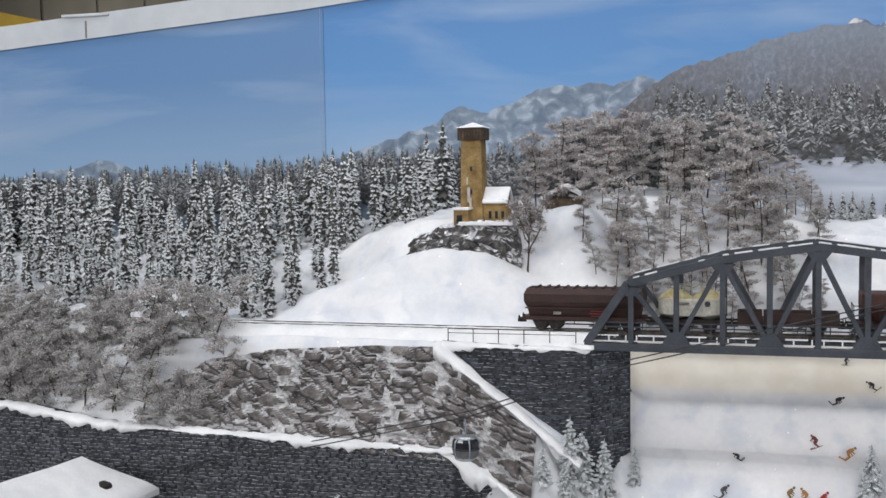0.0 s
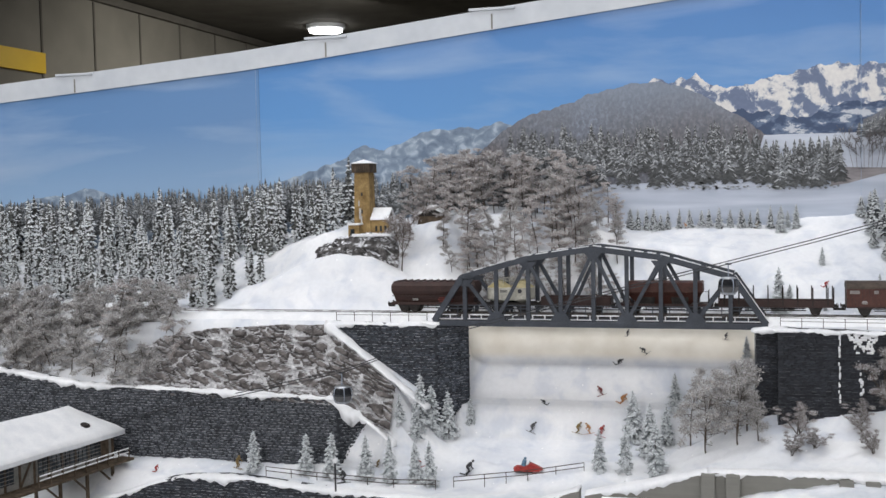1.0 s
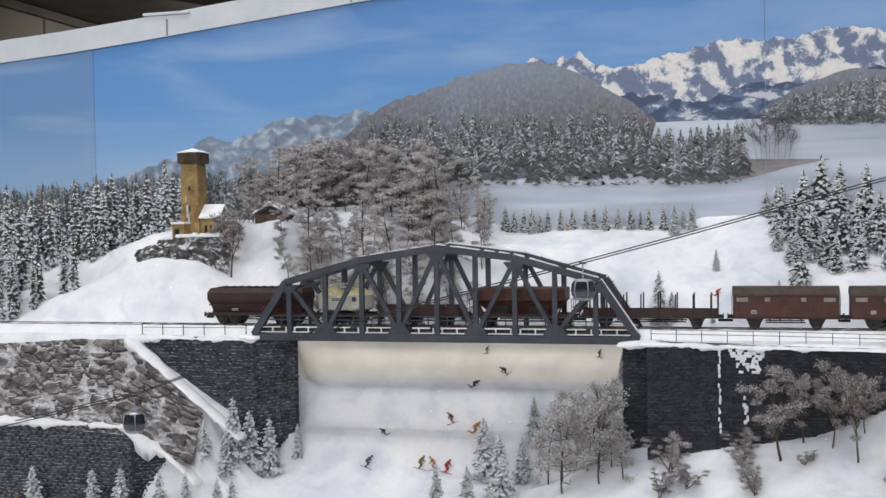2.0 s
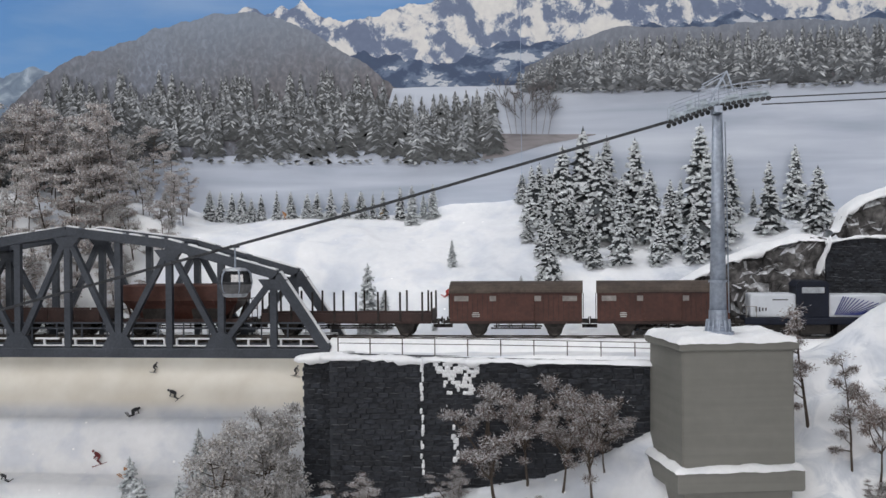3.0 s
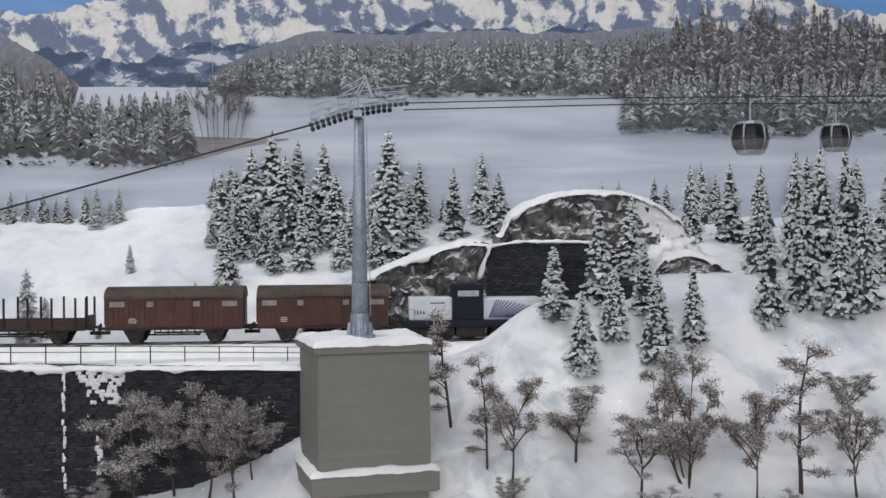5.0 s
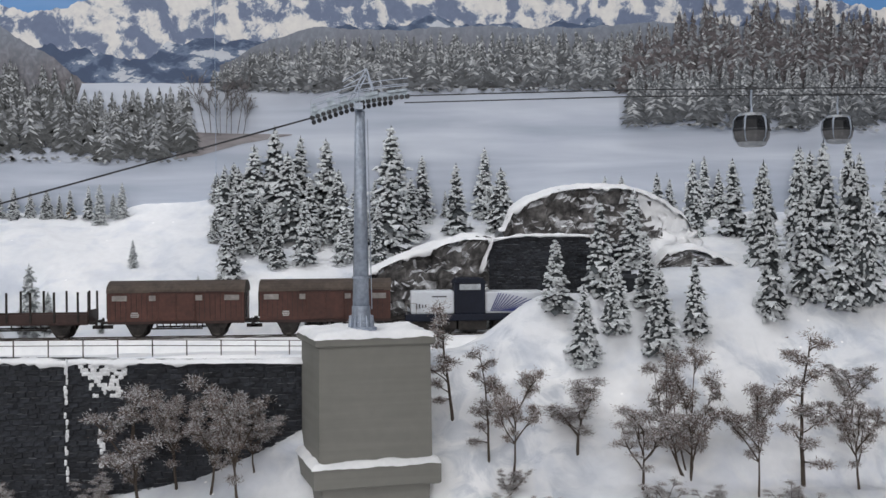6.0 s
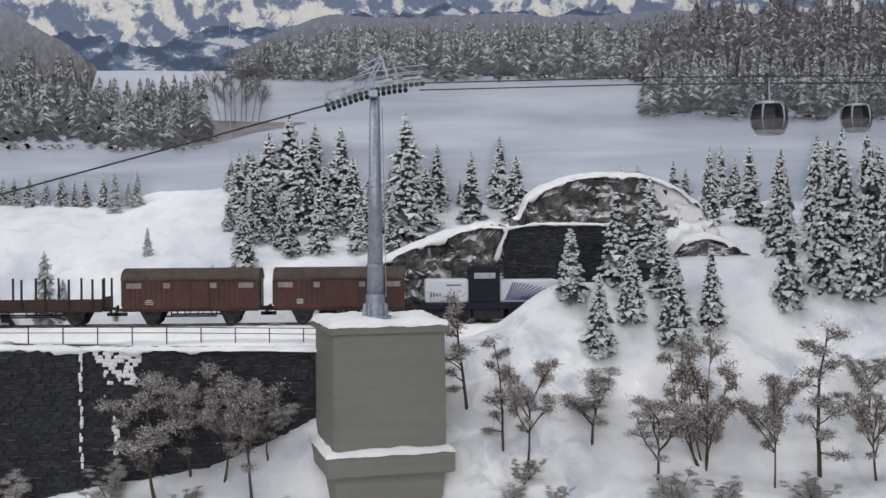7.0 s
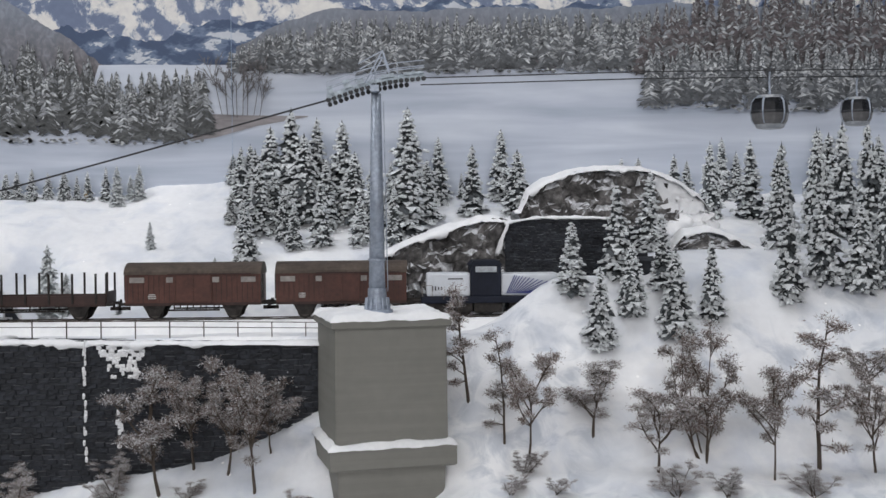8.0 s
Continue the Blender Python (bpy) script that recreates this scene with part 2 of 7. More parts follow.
def ground(x, y):
    """Height of the snow: bench with the track, valley under the bridge, rock slope, shelf and banks."""
    ridge = curve(x, RIDGE)
    back_edge = max(ridge + 0.012, curve(x, ((0.05, 0.1), (0.21, 0.105), (0.26, 0.1155), (0.33, 0.1165), (0.42, 0.112), (0.5, 0.105), (0.7, 0.1)))) if x > -0.45 else ridge + 0.02
    near_hill = smooth01(-0.5, -0.42, x) * (1 - smooth01(-0.16, -0.06, x))
    far = curve(y, ((0.06, 0.0), (0.1 - 0.012 * near_hill, 0.014), (0.19 - 0.048 * near_hill, ridge), (0.285, back_edge), (0.32, 0.12)))
    if x < 0:
        mound = 0.066 * math.exp(-((x + 0.36) / 0.12) ** 2 - ((y - 0.105) / 0.045) ** 2)
        far = max(far, mound + 0.012 * smooth01(0.07, 0.1, y))
    slope = curve(y, ((-0.35, -0.21), (-0.1, -0.182), (-0.05, -0.162), (-0.02, -0.154), (0.004, -0.146), (0.019, -0.111), (0.044, -0.1045), (0.061, -0.067), (0.074, -0.0625), (0.08, -0.047), (0.105, -0.01), (0.14, 0.02), (0.19, ridge), (0.285, back_edge), (0.32, 0.12)))
    bench = -0.003 if y < 0.06 else far
    f0, f1 = curve(x, FRONT0), curve(x, FRONT1)
    front = curve(y, ((-0.35, f1 - 0.05), (-0.1, f1), (-0.045, f0), (-0.02, f0 + 0.01)))
    if x < -0.1:
        k = smooth01(-0.1, -0.16, x)
        front += (curve(x, PATH_EDGE) - front) * smooth01(-0.1, -0.138, y) * k
        front -= 0.12 * smooth01(-0.145, -0.151, y) * k
    if x < 0.0:
        # west side
        edge = curve(x, ((-0.36, -0.012), (-0.335, -0.004), (-0.196, 0.004), (-0.16, 0.03)))
        low = -0.02 * smooth01(-0.5, -0.8, x) * (1 - smooth01(0.0, 0.08, y))
        if x < -0.33:
            t = smooth01(-0.012, -0.06, y)
            hollow = smooth01(-0.64, -0.6, x)
            t = t * (1 - hollow) + smooth01(-0.008, -0.02, y) * hollow
            side = (bench + low) * (1 - t) + (-0.088 - 0.006 * hollow) * t if y > -0.066 else front
        elif y > edge:
            side = bench
        elif y > -0.066:
            diag = curve(x, ((-0.335, -0.008), (-0.2, -0.1), (-0.165, -0.125)))
            start = curve(x, ((-0.335, -0.004), (-0.3, -0.026), (-0.25, -0.036), (-0.2, -0.044)))
            side = max(front, diag - (2.8 - 2.2 * smooth01(-0.252, -0.236, x)) * max(0.0, start - y) - 0.012 * smooth01(start, start - 0.008, y))
        else:
            side = front
        e = curve(y, ((-0.02, -0.2), (-0.008, -0.196), (0.03, -0.164), (0.06, -0.16), (0.11, -0.2))) - 0.014
        soft = 0.06 * smooth01(0.085, 0.12, y)
        g = smooth01(e - 0.006 - soft, e + 0.006 + soft, x)
        if y < -0.02:
            g = smooth01(-0.26, -0.16, x)
    else:
        # east side
        edge = -0.032 if x > 0.222 else -0.008
        side = bench if y > edge else front
        b = smooth01(0.53, 0.605, x - 0.3 * min(0.0, y))
        bank = curve(y, ((-0.35, -0.15), (-0.1, -0.082), (-0.06, -0.036), (-0.035, -0.007), (-0.004, 0.033), (0.03, 0.049), (0.06, 0.055), (0.1, 0.058), (0.19, 0.08), (0.285, 0.1), (0.32, 0.11)))
        corridor = smooth01(0.002, 0.012, y) * (1 - smooth01(0.064, 0.076, y)) * (1 - smooth01(0.655, 0.668, x))
        bank = bank * (1 - corridor) - 0.003 * corridor
        side = side * (1 - b) + bank * b
        e = 0.2 if y > -0.012 else 0.17
        g = 1 - smooth01(e - 0.004, e + 0.006, x) if y > -0.012 else 1 - smooth01(0.06, 0.2, x)
    base = side * (1 - g) + slope * g
    if -0.45 < x < 0.0 and y > 0.06:
        # snowy shoulder beside the castle rock
        shoulder = 0.118 * math.exp(-((x + 0.235) / 0.088) ** 2 - (min(0.0, y - 0.152) / 0.052) ** 2) * smooth01(0.062, 0.09, y)
        d = shoulder - base
        base += 0.5 * (d + math.sqrt(d * d + 0.00004)) * smooth01(-0.03, -0.012, d) * smooth01(-0.15, -0.225, x) * smooth01(-0.44, -0.38, x)
    n = 0.004 * fbm(x * 9, y * 9, 1.7) + 0.0026 * fbm(x * 24, y * 24, 8.2) + 0.0012 * fbm(x * 60, y * 60, 4.1)
    n += 0.0016 * fbm(x * 75, y * 75, 2.6) * smooth01(-0.03, -0.06, y)
    return base + n * (1.0 if (y > 0.075 or y < -0.05) else 0.2)


def ground_sheet():
    xs = np.arange(-1.5, 1.5001, 0.006)
    ys = np.arange(-0.36, 0.2881, 0.004)
    verts = [(x, y, ground(x, y)) for y in ys for x in xs]
    nx = len(xs)
    faces = [(j * nx + i, j * nx + i + 1, (j + 1) * nx + i + 1, (j + 1) * nx + i) for j in range(len(ys) - 1) for i in range(nx - 1)]
    me = bpy.data.meshes.new("ground")
    me.from_pydata(verts, [], faces)
    me.materials.append(SNOW)
    for p in me.polygons:
        p.use_smooth = True
    return tagged(new("ground", me), "white snow cover of the model landscape with banks and a ski slope", "snow ground", kind="structure")


ground_sheet()


# ---- retaining walls of dark stone blocks ----
def stone_wall(name, a, b, top, bottom, label, near=None, course=0.0036, block=0.0070, thick=0.02, arch=None, stone=STONE):
    """A wall from a to b (plan), faced with single blocks; top and bottom give z along the way from 0 to 1."""
    a, b = Vector((*a, 0)), Vector((*b, 0))
    d = b - a
    length = d.length
    d.normalize()
    n = Vector((d.y, -d.x, 0))
    wall = thing(name, label, "retaining wall", kind="structure")
    bm = bmesh.new()
    steps = 24
    front, back = [], []
    for i in range(steps + 1):
        s = i / steps
        for z in (bottom(s), max(top(s), bottom(s) + 0.001)):
            p = a + d * (length * s)
            front.append(bm.verts.new((p.x, p.y, z)))
            q = p - n * thick
            back.append(bm.verts.new((q.x, q.y, z)))
    for i in range(steps):
        if arch and arch[0] - 0.02 < (i + 0.5) / steps < arch[1] + 0.02:
            continue
        k = 2 * i
        bm.faces.new((front[k], front[k + 2], front[k + 3], front[k + 1]))
        bm.faces.new((back[k + 1], back[k + 3], back[k + 2], back[k]))
        bm.faces.new((front[k + 1], front[k + 3], back[k + 3], back[k + 1]))
    bm.faces.new((front[1], back[1], back[0], front[0]))
    bm.faces.new((front[-2], back[-2], back[-1], front[-1]))
    part("wall_core", bm, MORTAR, wall)
    shared = []
    for v in range(14):
        me = bpy.data.meshes.new("stone")
        t = bmesh.new()
        w, h, e = block * rnd(0.55, 1.05), course * rnd(0.72, 1.05), 0.0009
        o = [(-w / 2, -h / 2), (w / 2, -h / 2), (w / 2, h / 2), (-w / 2, h / 2)]
        f0 = [t.verts.new((x + rnd(-e, e), 0, z + rnd(-e, e) * 0.6)) for x, z in o]
        f1 = [t.verts.new((x * 0.93 + rnd(-e, e) * 0.5, -rnd(0.0002, 0.001) * course / 0.0036, z * 0.86)) for x, z in o]
        t.faces.new(f1)
        for i in range(4):
            t.faces.new((f0[i], f0[(i + 1) % 4], f1[(i + 1) % 4], f1[i]))
        t.to_mesh(me)
        t.free()
        me.materials.append(stone)
        shared.append(me)
    ang = math.atan2(d.y, d.x)
    zlo = min(bottom(i / 20) for i in range(21))
    zhi = max(top(i / 20) for i in range(21))
    rows = int((zhi - zlo) / course)
    loose, rest = 0, bmesh.new()
    for r in range(rows):
        z = zhi - (r + 0.5) * course
        off = block * (0.5 if r % 2 else 0.0) + rnd(-0.001, 0.001)
        for k in range(int(length / block) + 1):
            x = off + k * block
            s = x / length
            if x < block * 0.2 or x > length - block * 0.2 or z + course / 2 > top(min(s, 1)) or z < bottom(min(s, 1)) - course:
                continue
            if arch and arch[0] < s < arch[1] and z < arch[2]:
                continue
            p = a + d * x
            m = Matrix.Translation((p.x + n.x * 0.0004 + d.x * rnd(-0.0008, 0.0008), p.y + n.y * 0.0004, z + rnd(-0.0006, 0.0006))) @ Matrix.Rotation(ang, 4, "Z") @ Matrix.Rotation(rnd(-0.06, 0.06), 4, "Y")
            me = random.choice(shared)
            if near and near(p.x, z) and loose < 300:
                ob = new("stone", me)
                ob.matrix_world = m
                ob.parent = wall
                loose += 1
            else:
                start = len(rest.verts)
                rest.from_mesh(me)
                rest.verts.ensure_lookup_table()
                for v in rest.verts[start:]:
                    v.co = m @ v.co
    part("stone_facing", rest, stone, wall)["kind"] = "stuff"
    return wall


def snow_ridge(name, pts, w, h, label, steps=6, jag=0.35):
    """A lumpy bead of snow that lies along a wall's top edge."""
    bm = bmesh.new()
    fine = []
    for p, q in zip(pts, pts[1:]):
        p, q = Vector(p), Vector(q)
        n = max(2, int((q - p).length / 0.0035))
        fine += [p.lerp(q, i / n) for i in range(n)]
    fine.append(Vector(pts[-1]))
    rings = []
    for i, p in enumerate(fine):
        d = (fine[min(i + 1, len(fine) - 1)] - fine[max(i - 1, 0)]).normalized()
        s = d.cross(Vector((0, 0, 1))).normalized()
        k = 1 + jag * (0.7 * fbm(p.x * 30, p.y * 30, p.z * 30 + 3) + 0.5 * fbm(p.x * 140, p.y * 140, p.z * 140))
        drop = h * max(0.05, 0.35 + 1.4 * fbm(p.x * 24, p.y * 24, 7.3) + 0.7 * fbm(p.x * 150, p.y * 150, 2.2))
        prof = ((-0.5, -0.5 * h), (-0.42, 0.3 * h), (-0.1, 0.62 * h), (0.3, 0.5 * h), (0.5, 0.1 * h), (0.54, -drop))
        rings.append([bm.verts.new(p + s * (u * w * k) + Vector((0, 0, v * k))) for u, v in prof])
    for r0, r1 in zip(rings, rings[1:]):
        for j in range(len(r0) - 1):
            bm.faces.new((r0[j], r0[j + 1], r1[j + 1], r1[j]))
        bm.faces.new((r0[-1], r0[0], r1[0], r1[-1]))
    bm.faces.new(rings[0])
    bm.faces.new(rings[-1][::-1])
    bmesh.ops.recalc_face_normals(bm, faces=bm.faces)
    return single(name, bm, CAP, label, "snow", kind="structure", smooth=True)


LW = lambda p: (lambda s: float(np.interp(s, [q[0] for q in p], [q[1] for q in p])))

# the wall that carries the track beside the bridge, running behind the concrete tower base
stone_wall("retaining_wall_east", (0.212, -0.044), (0.5, -0.044), LW(((0, -0.002), (1, -0.007))), LW(((0, -0.13), (1, -0.06))),
           "dark stone retaining wall with icy streaks under the track", near=lambda x, z: x < 0.33 and z > -0.08, stone=STONE_BLACK)
stone_wall("bridge_pier_east", (0.188, -0.022), (0.214, -0.024), LW(((0, -0.010), (1, -0.006))), LW(((0, -0.14), (1, -0.14))), "dark stone bridge abutment with a snow cap", stone=STONE_BLACK)
stone_wall("wall_return_east", (0.212, -0.0245), (0.212, -0.0425), LW(((0, -0.002), (1, -0.002))), LW(((0, -0.14), (1, -0.14))), "dark stone corner of the retaining wall", stone=STONE_BLACK)
stone_wall("bridge_pier_east_return", (0.188, 0.075), (0.188, -0.022), LW(((0, -0.008), (1, -0.008))), LW(((0, -0.14), (1, -0.14))), "dark stone side of the bridge abutment")
# west abutment: long face above the diagonal snow bank, then the side towards the valley
stone_wall("abutment_west", (-0.335, -0.016), (-0.196, -0.008), LW(((0, -0.003), (1, -0.007))), LW(((0, -0.02), (1, -0.125))), "dark stone wing wall of the bridge abutment",
           near=lambda x, z: x > -0.28)
stone_wall("abutment_west_return", (-0.196, -0.008), (-0.164, 0.03), LW(((0, -0.008), (1, -0.012))), LW(((0, -0.13), (1, -0.11))), "dark stone corner of the bridge abutment")
# lower wall under the rock slope
stone_wall("lower_wall", (-0.95, -0.072), (-0.305, -0.070), LW(((0, -0.052), (0.3, -0.07), (0.45, -0.085), (1, -0.091))), LW(((0, -0.21), (1, -0.19))), "long dark stone retaining wall below the rock slope",
           near=lambda x, z: x > -0.45, stone=STONE_GREY)
stone_wall("lower_wall_return", (-0.305, -0.070), (-0.262, -0.045), LW(((0, -0.091), (1, -0.11))), LW(((0, -0.19), (1, -0.19))), "pale end pier of the lower wall", stone=STONE_GREY)
stone_wall("path_wall", (-0.72, -0.148), (-0.13, -0.146), lambda s: curve(-0.72 + 0.59 * s, PATH_EDGE), LW(((0, -0.3), (1, -0.3))), "dark stone wall below the snowy path")

snow_ridge("wall_top_snow", [(0.205, -0.04, -0.003), (0.3, -0.042, -0.005), (0.5, -0.042, -0.008)], 0.013, 0.0035, "thin uneven snow along the wall top", jag=0.85)
snow_ridge("wall_top_snow", [(-0.34, -0.014, -0.005), (-0.196, -0.005, -0.008)], 0.012, 0.004, "thin uneven snow along the wall top", jag=0.85)
snow_ridge("lower_wall_snow", [(-0.95, -0.068, -0.052), (-0.756, -0.068, -0.070), (-0.66, -0.068, -0.083), (-0.5, -0.067, -0.087), (-0.305, -0.066, -0.092)], 0.018, 0.005, "thick lumpy snow along the lower wall top", jag=0.8)
snow_ridge("path_edge_snow", [(x_, -0.143, curve(x_, PATH_EDGE)) for x_ in np.arange(-0.64, -0.12, 0.04)], 0.016, 0.004, "ragged snow at the edge of the path", jag=0.7)
snow_ridge("bank_snow_strip", [(-0.318, -0.064, -0.093), (-0.275, -0.066, -0.111), (-0.252, -0.067, -0.128), (-0.232, -0.068, -0.146)], 0.022, 0.007, "snow strip along the foot of the rock", jag=0.6)
snow_ridge("bank_snow_strip", [(-0.334, -0.02, -0.006), (-0.3, -0.029, -0.03), (-0.25, -0.033, -0.068), (-0.2, -0.036, -0.105)], 0.018, 0.005, "diagonal snow strip at the foot of the wing wall")
snow_ridge("pier_snow_cap", [(0.184, -0.02, -0.006), (0.2, -0.022, -0.004), (0.222, -0.03, -0.002)], 0.018, 0.003, "snow cap on the bridge abutment")
snow_ridge("pier_snow_cap", [(-0.215, -0.004, -0.004), (-0.193, -0.004, -0.006)], 0.018, 0.004, "snow cap on the bridge abutment")


# ---- backdrop and hall ----
def sky_print(name, stops, cloud):
    """Printed sky: colour by height, with faint streaked cloud."""
    m = bpy.data.materials.new(name)
    m.use_nodes = True
    nt = m.node_tree
    co = nt.nodes.new("ShaderNodeTexCoord").outputs["Object"]
    sep = nt.nodes.new("ShaderNodeSeparateXYZ")
    nt.links.new(co, sep.inputs[0])
    mr = nt.nodes.new("ShaderNodeMapRange")
    mr.inputs["From Min"].default_value, mr.inputs["From Max"].default_value = 0.14, 0.44
    nt.links.new(sep.outputs["Z"], mr.inputs["Value"])
    ra = nt.nodes.new("ShaderNodeValToRGB")
    ra.color_ramp.elements.new(0.45)
    for e, (p, c) in zip(ra.color_ramp.elements, stops):
        e.position, e.color = p, (*c, 1)
    nt.links.new(mr.outputs["Result"], ra.inputs["Fac"])
    mp = nt.nodes.new("ShaderNodeMapping")
    mp.inputs["Scale"].default_value, mp.inputs["Rotation"].default_value = (1.6, 1, 8), (0, 0.16, 0)
    nt.links.new(co, mp.inputs["Vector"])
    cl, clf = ramp_noise(nt, 2.0, 6, ((0.44, (0, 0, 0)), (0.78, (1, 1, 1))), mp.outputs["Vector"], 0.4)
    full = mix(nt, ra.outputs["Color"], (0.42, 0.52, 0.66), cl)
    nt.links.new(mix(nt, ra.outputs["Color"], full, cloud), nt.nodes["Principled BSDF"].inputs["Base Color"])
    nt.nodes["Principled BSDF"].inputs["Roughness"].default_value = 0.5
    return m


PAPER = sky_print("printed_sky", ((0.0, (0.33, 0.5, 0.7)), (0.45, (0.105, 0.29, 0.6)), (1.0, (0.045, 0.17, 0.44))), 0.55)
PAPER_LEFT = sky_print("printed_sky_west", ((0.0, (0.29, 0.44, 0.63)), (0.45, (0.125, 0.26, 0.49)), (1.0, (0.075, 0.19, 0.41))), 0.7)
BD = 0.290


def top_edge(x):
    return curve(x, ((-1.6, 0.29), (-1.04, 0.325), (-0.566, 0.359), (-0.187, 0.398), (0.3, 0.446), (1.6, 0.5)))


backdrop = thing("backdrop", "printed winter mountain panorama on boards with a white top rail", "backdrop", kind="structure")
for x0, x1, paper in ((-1.6, -0.566, PAPER_LEFT), (-0.5655, 0.3265, PAPER), (0.327, 1.6, PAPER)):
    bm = bmesh.new()
    n = 8
    prism(bm, [(x0, -0.3), (x1, -0.3)] + [(x1 + (x0 - x1) * i / n, top_edge(x1 + (x0 - x1) * i / n)) for i in range(n + 1)], BD, BD + 0.008)
    part("sky_panel", bm, paper, backdrop, "printed sky")
bm = bmesh.new()
WHITE = material("white_rail", (0.5, 0.535, 0.58), (0.58, 0.61, 0.645), 20, 0.5, bump=0.03, fine=70, grain=0.12)
xs = np.linspace(-1.6, 1.6, 30)
prism(bm, [(x, top_edge(x) - 0.001) for x in xs] + [(x, top_edge(x) + 0.03) for x in xs[::-1]], BD - 0.003, BD + 0.012)
part("top_rail", bm, WHITE, backdrop, "white top rail")
for x in (-1.34, -0.896, -0.45, -0.186, 0.08):
    z = top_edge(x)
    bm = box(bmesh.new(), (x, BD - 0.0034, z + 0.011), (0.0022, 0.0008, 0.022))
    part("rail_clip", bm, HALLWALL, backdrop, "thin grey joint on the top rail")
    bm = box(bmesh.new(), (x, BD - 0.0036, z + 0.0295), (0.07, 0.004, 0.004), bevel=0.0008)
    part("rail_plate", bm, WHITE, backdrop, "white plate over the rail joint")

# the closed base that carries the model
single("layout_base", box(bmesh.new(), (0, -0.03, -0.71), (3.0, 0.64, 0.58), bevel=0.004), HALLCEIL, "dark closed base under the winter model", "model base", kind="structure")
for x_ in (-1.495, 1.495):
    single("layout_end_panel", box(bmesh.new(), (x_, -0.03, -0.25), (0.01, 0.64, 0.36)), HALLCEIL, "dark end panel of the model base", "model base", kind="structure")

# the hall round the model
for nm, c, sz, m_, lab in (("hall_floor", (2, 1, -1.02), (14, 24, 0.04), HALLWALL, "grey hall floor"), ("hall_ceiling", (2, 1, 1.72), (14, 24, 0.04), HALLCEIL, "dark hall ceiling"),
                           ("wall_north", (2, 12.0, 0.34), (14, 0.1, 2.8), HALLWALL, "grey-beige hall wall"), ("wall_south", (2, -10.0, 0.34), (14, 0.1, 2.8), HALLWALL, "grey-beige hall wall"),
                           ("wall_west", (-4.65, 1, 0.34), (0.1, 24, 2.8), HALLWALL, "grey-beige hall wall with panel joints"), ("wall_east", (7.0, 1, 0.34), (0.1, 24, 2.8), HALLWALL, "grey-beige hall wall")):
    single(nm, box(bmesh.new(), c, sz), m_, lab, "hall", kind="structure")
for i in range(9):
    bm = box(bmesh.new(), (-4.596, 3.5 + 0.65 * i, 1.0), (0.008, 0.018, 1.4))
    single("panel_joint", bm, HALLCEIL, "dark joint between hall wall panels", "wall joint", "wall joints", "structure")
bm = box(bmesh.new(), (-4.58, 8.0, 1.66), (0.05, 9.0, 0.06))
single("trim", bm, HALLCEIL, "dark trim where the hall wall meets the ceiling", "trim", kind="structure")


# ---- the printed panorama: flat printed shapes on the boards ----
def print_material(name, stops, scale, stretch=(1, 1, 1), detail=8, distort=0.6, rot=0.0, fade=None, vary=0.0, coarse=None, rough=0.5):
    m = bpy.data.materials.new(name)
    m.use_nodes = True
    nt = m.node_tree
    co = nt.nodes.new("ShaderNodeTexCoord").outputs["Object"]
    mp = nt.nodes.new("ShaderNodeMapping")
    mp.inputs["Scale"].default_value, mp.inputs["Rotation"].default_value = stretch, (0, rot, 0)
    nt.links.new(co, mp.inputs["Vector"])
    col, fac = ramp_noise(nt, scale, detail, stops, mp.outputs["Vector"], distort, rough)
    if coarse:
        c2, f2 = ramp_noise(nt, coarse[0], 4, coarse[1], co, 0.5)
        col = mix(nt, col, c2, coarse[2], "MULTIPLY")
    if vary:
        info = nt.nodes.new("ShaderNodeNewGeometry")
        mr = nt.nodes.new("ShaderNodeMapRange")
        mr.inputs["To Min"].default_value, mr.inputs["To Max"].default_value = 1 - vary, 1 + vary
        nt.links.new(info.outputs["Random Per Island"], mr.inputs["Value"])
        col = mix(nt, col, mr.outputs["Result"], 1.0, "MULTIPLY")
    if fade:
        z0, z1, c, amount = fade
        sep = nt.nodes.new("ShaderNodeSeparateXYZ")
        nt.links.new(co, sep.inputs[0])
        mr = nt.nodes.new("ShaderNodeMapRange")
        mr.inputs["From Min"].default_value, mr.inputs["From Max"].default_value = z0, z1
        mr.inputs["To Max"].default_value = amount
        nt.links.new(sep.outputs["Z"], mr.inputs["Value"])
        col = mix(nt, col, c, mr.outputs["Result"])
    nt.links.new(col, nt.nodes["Principled BSDF"].inputs["Base Color"])
    nt.nodes["Principled BSDF"].inputs["Roughness"].default_value = 0.55
    return m


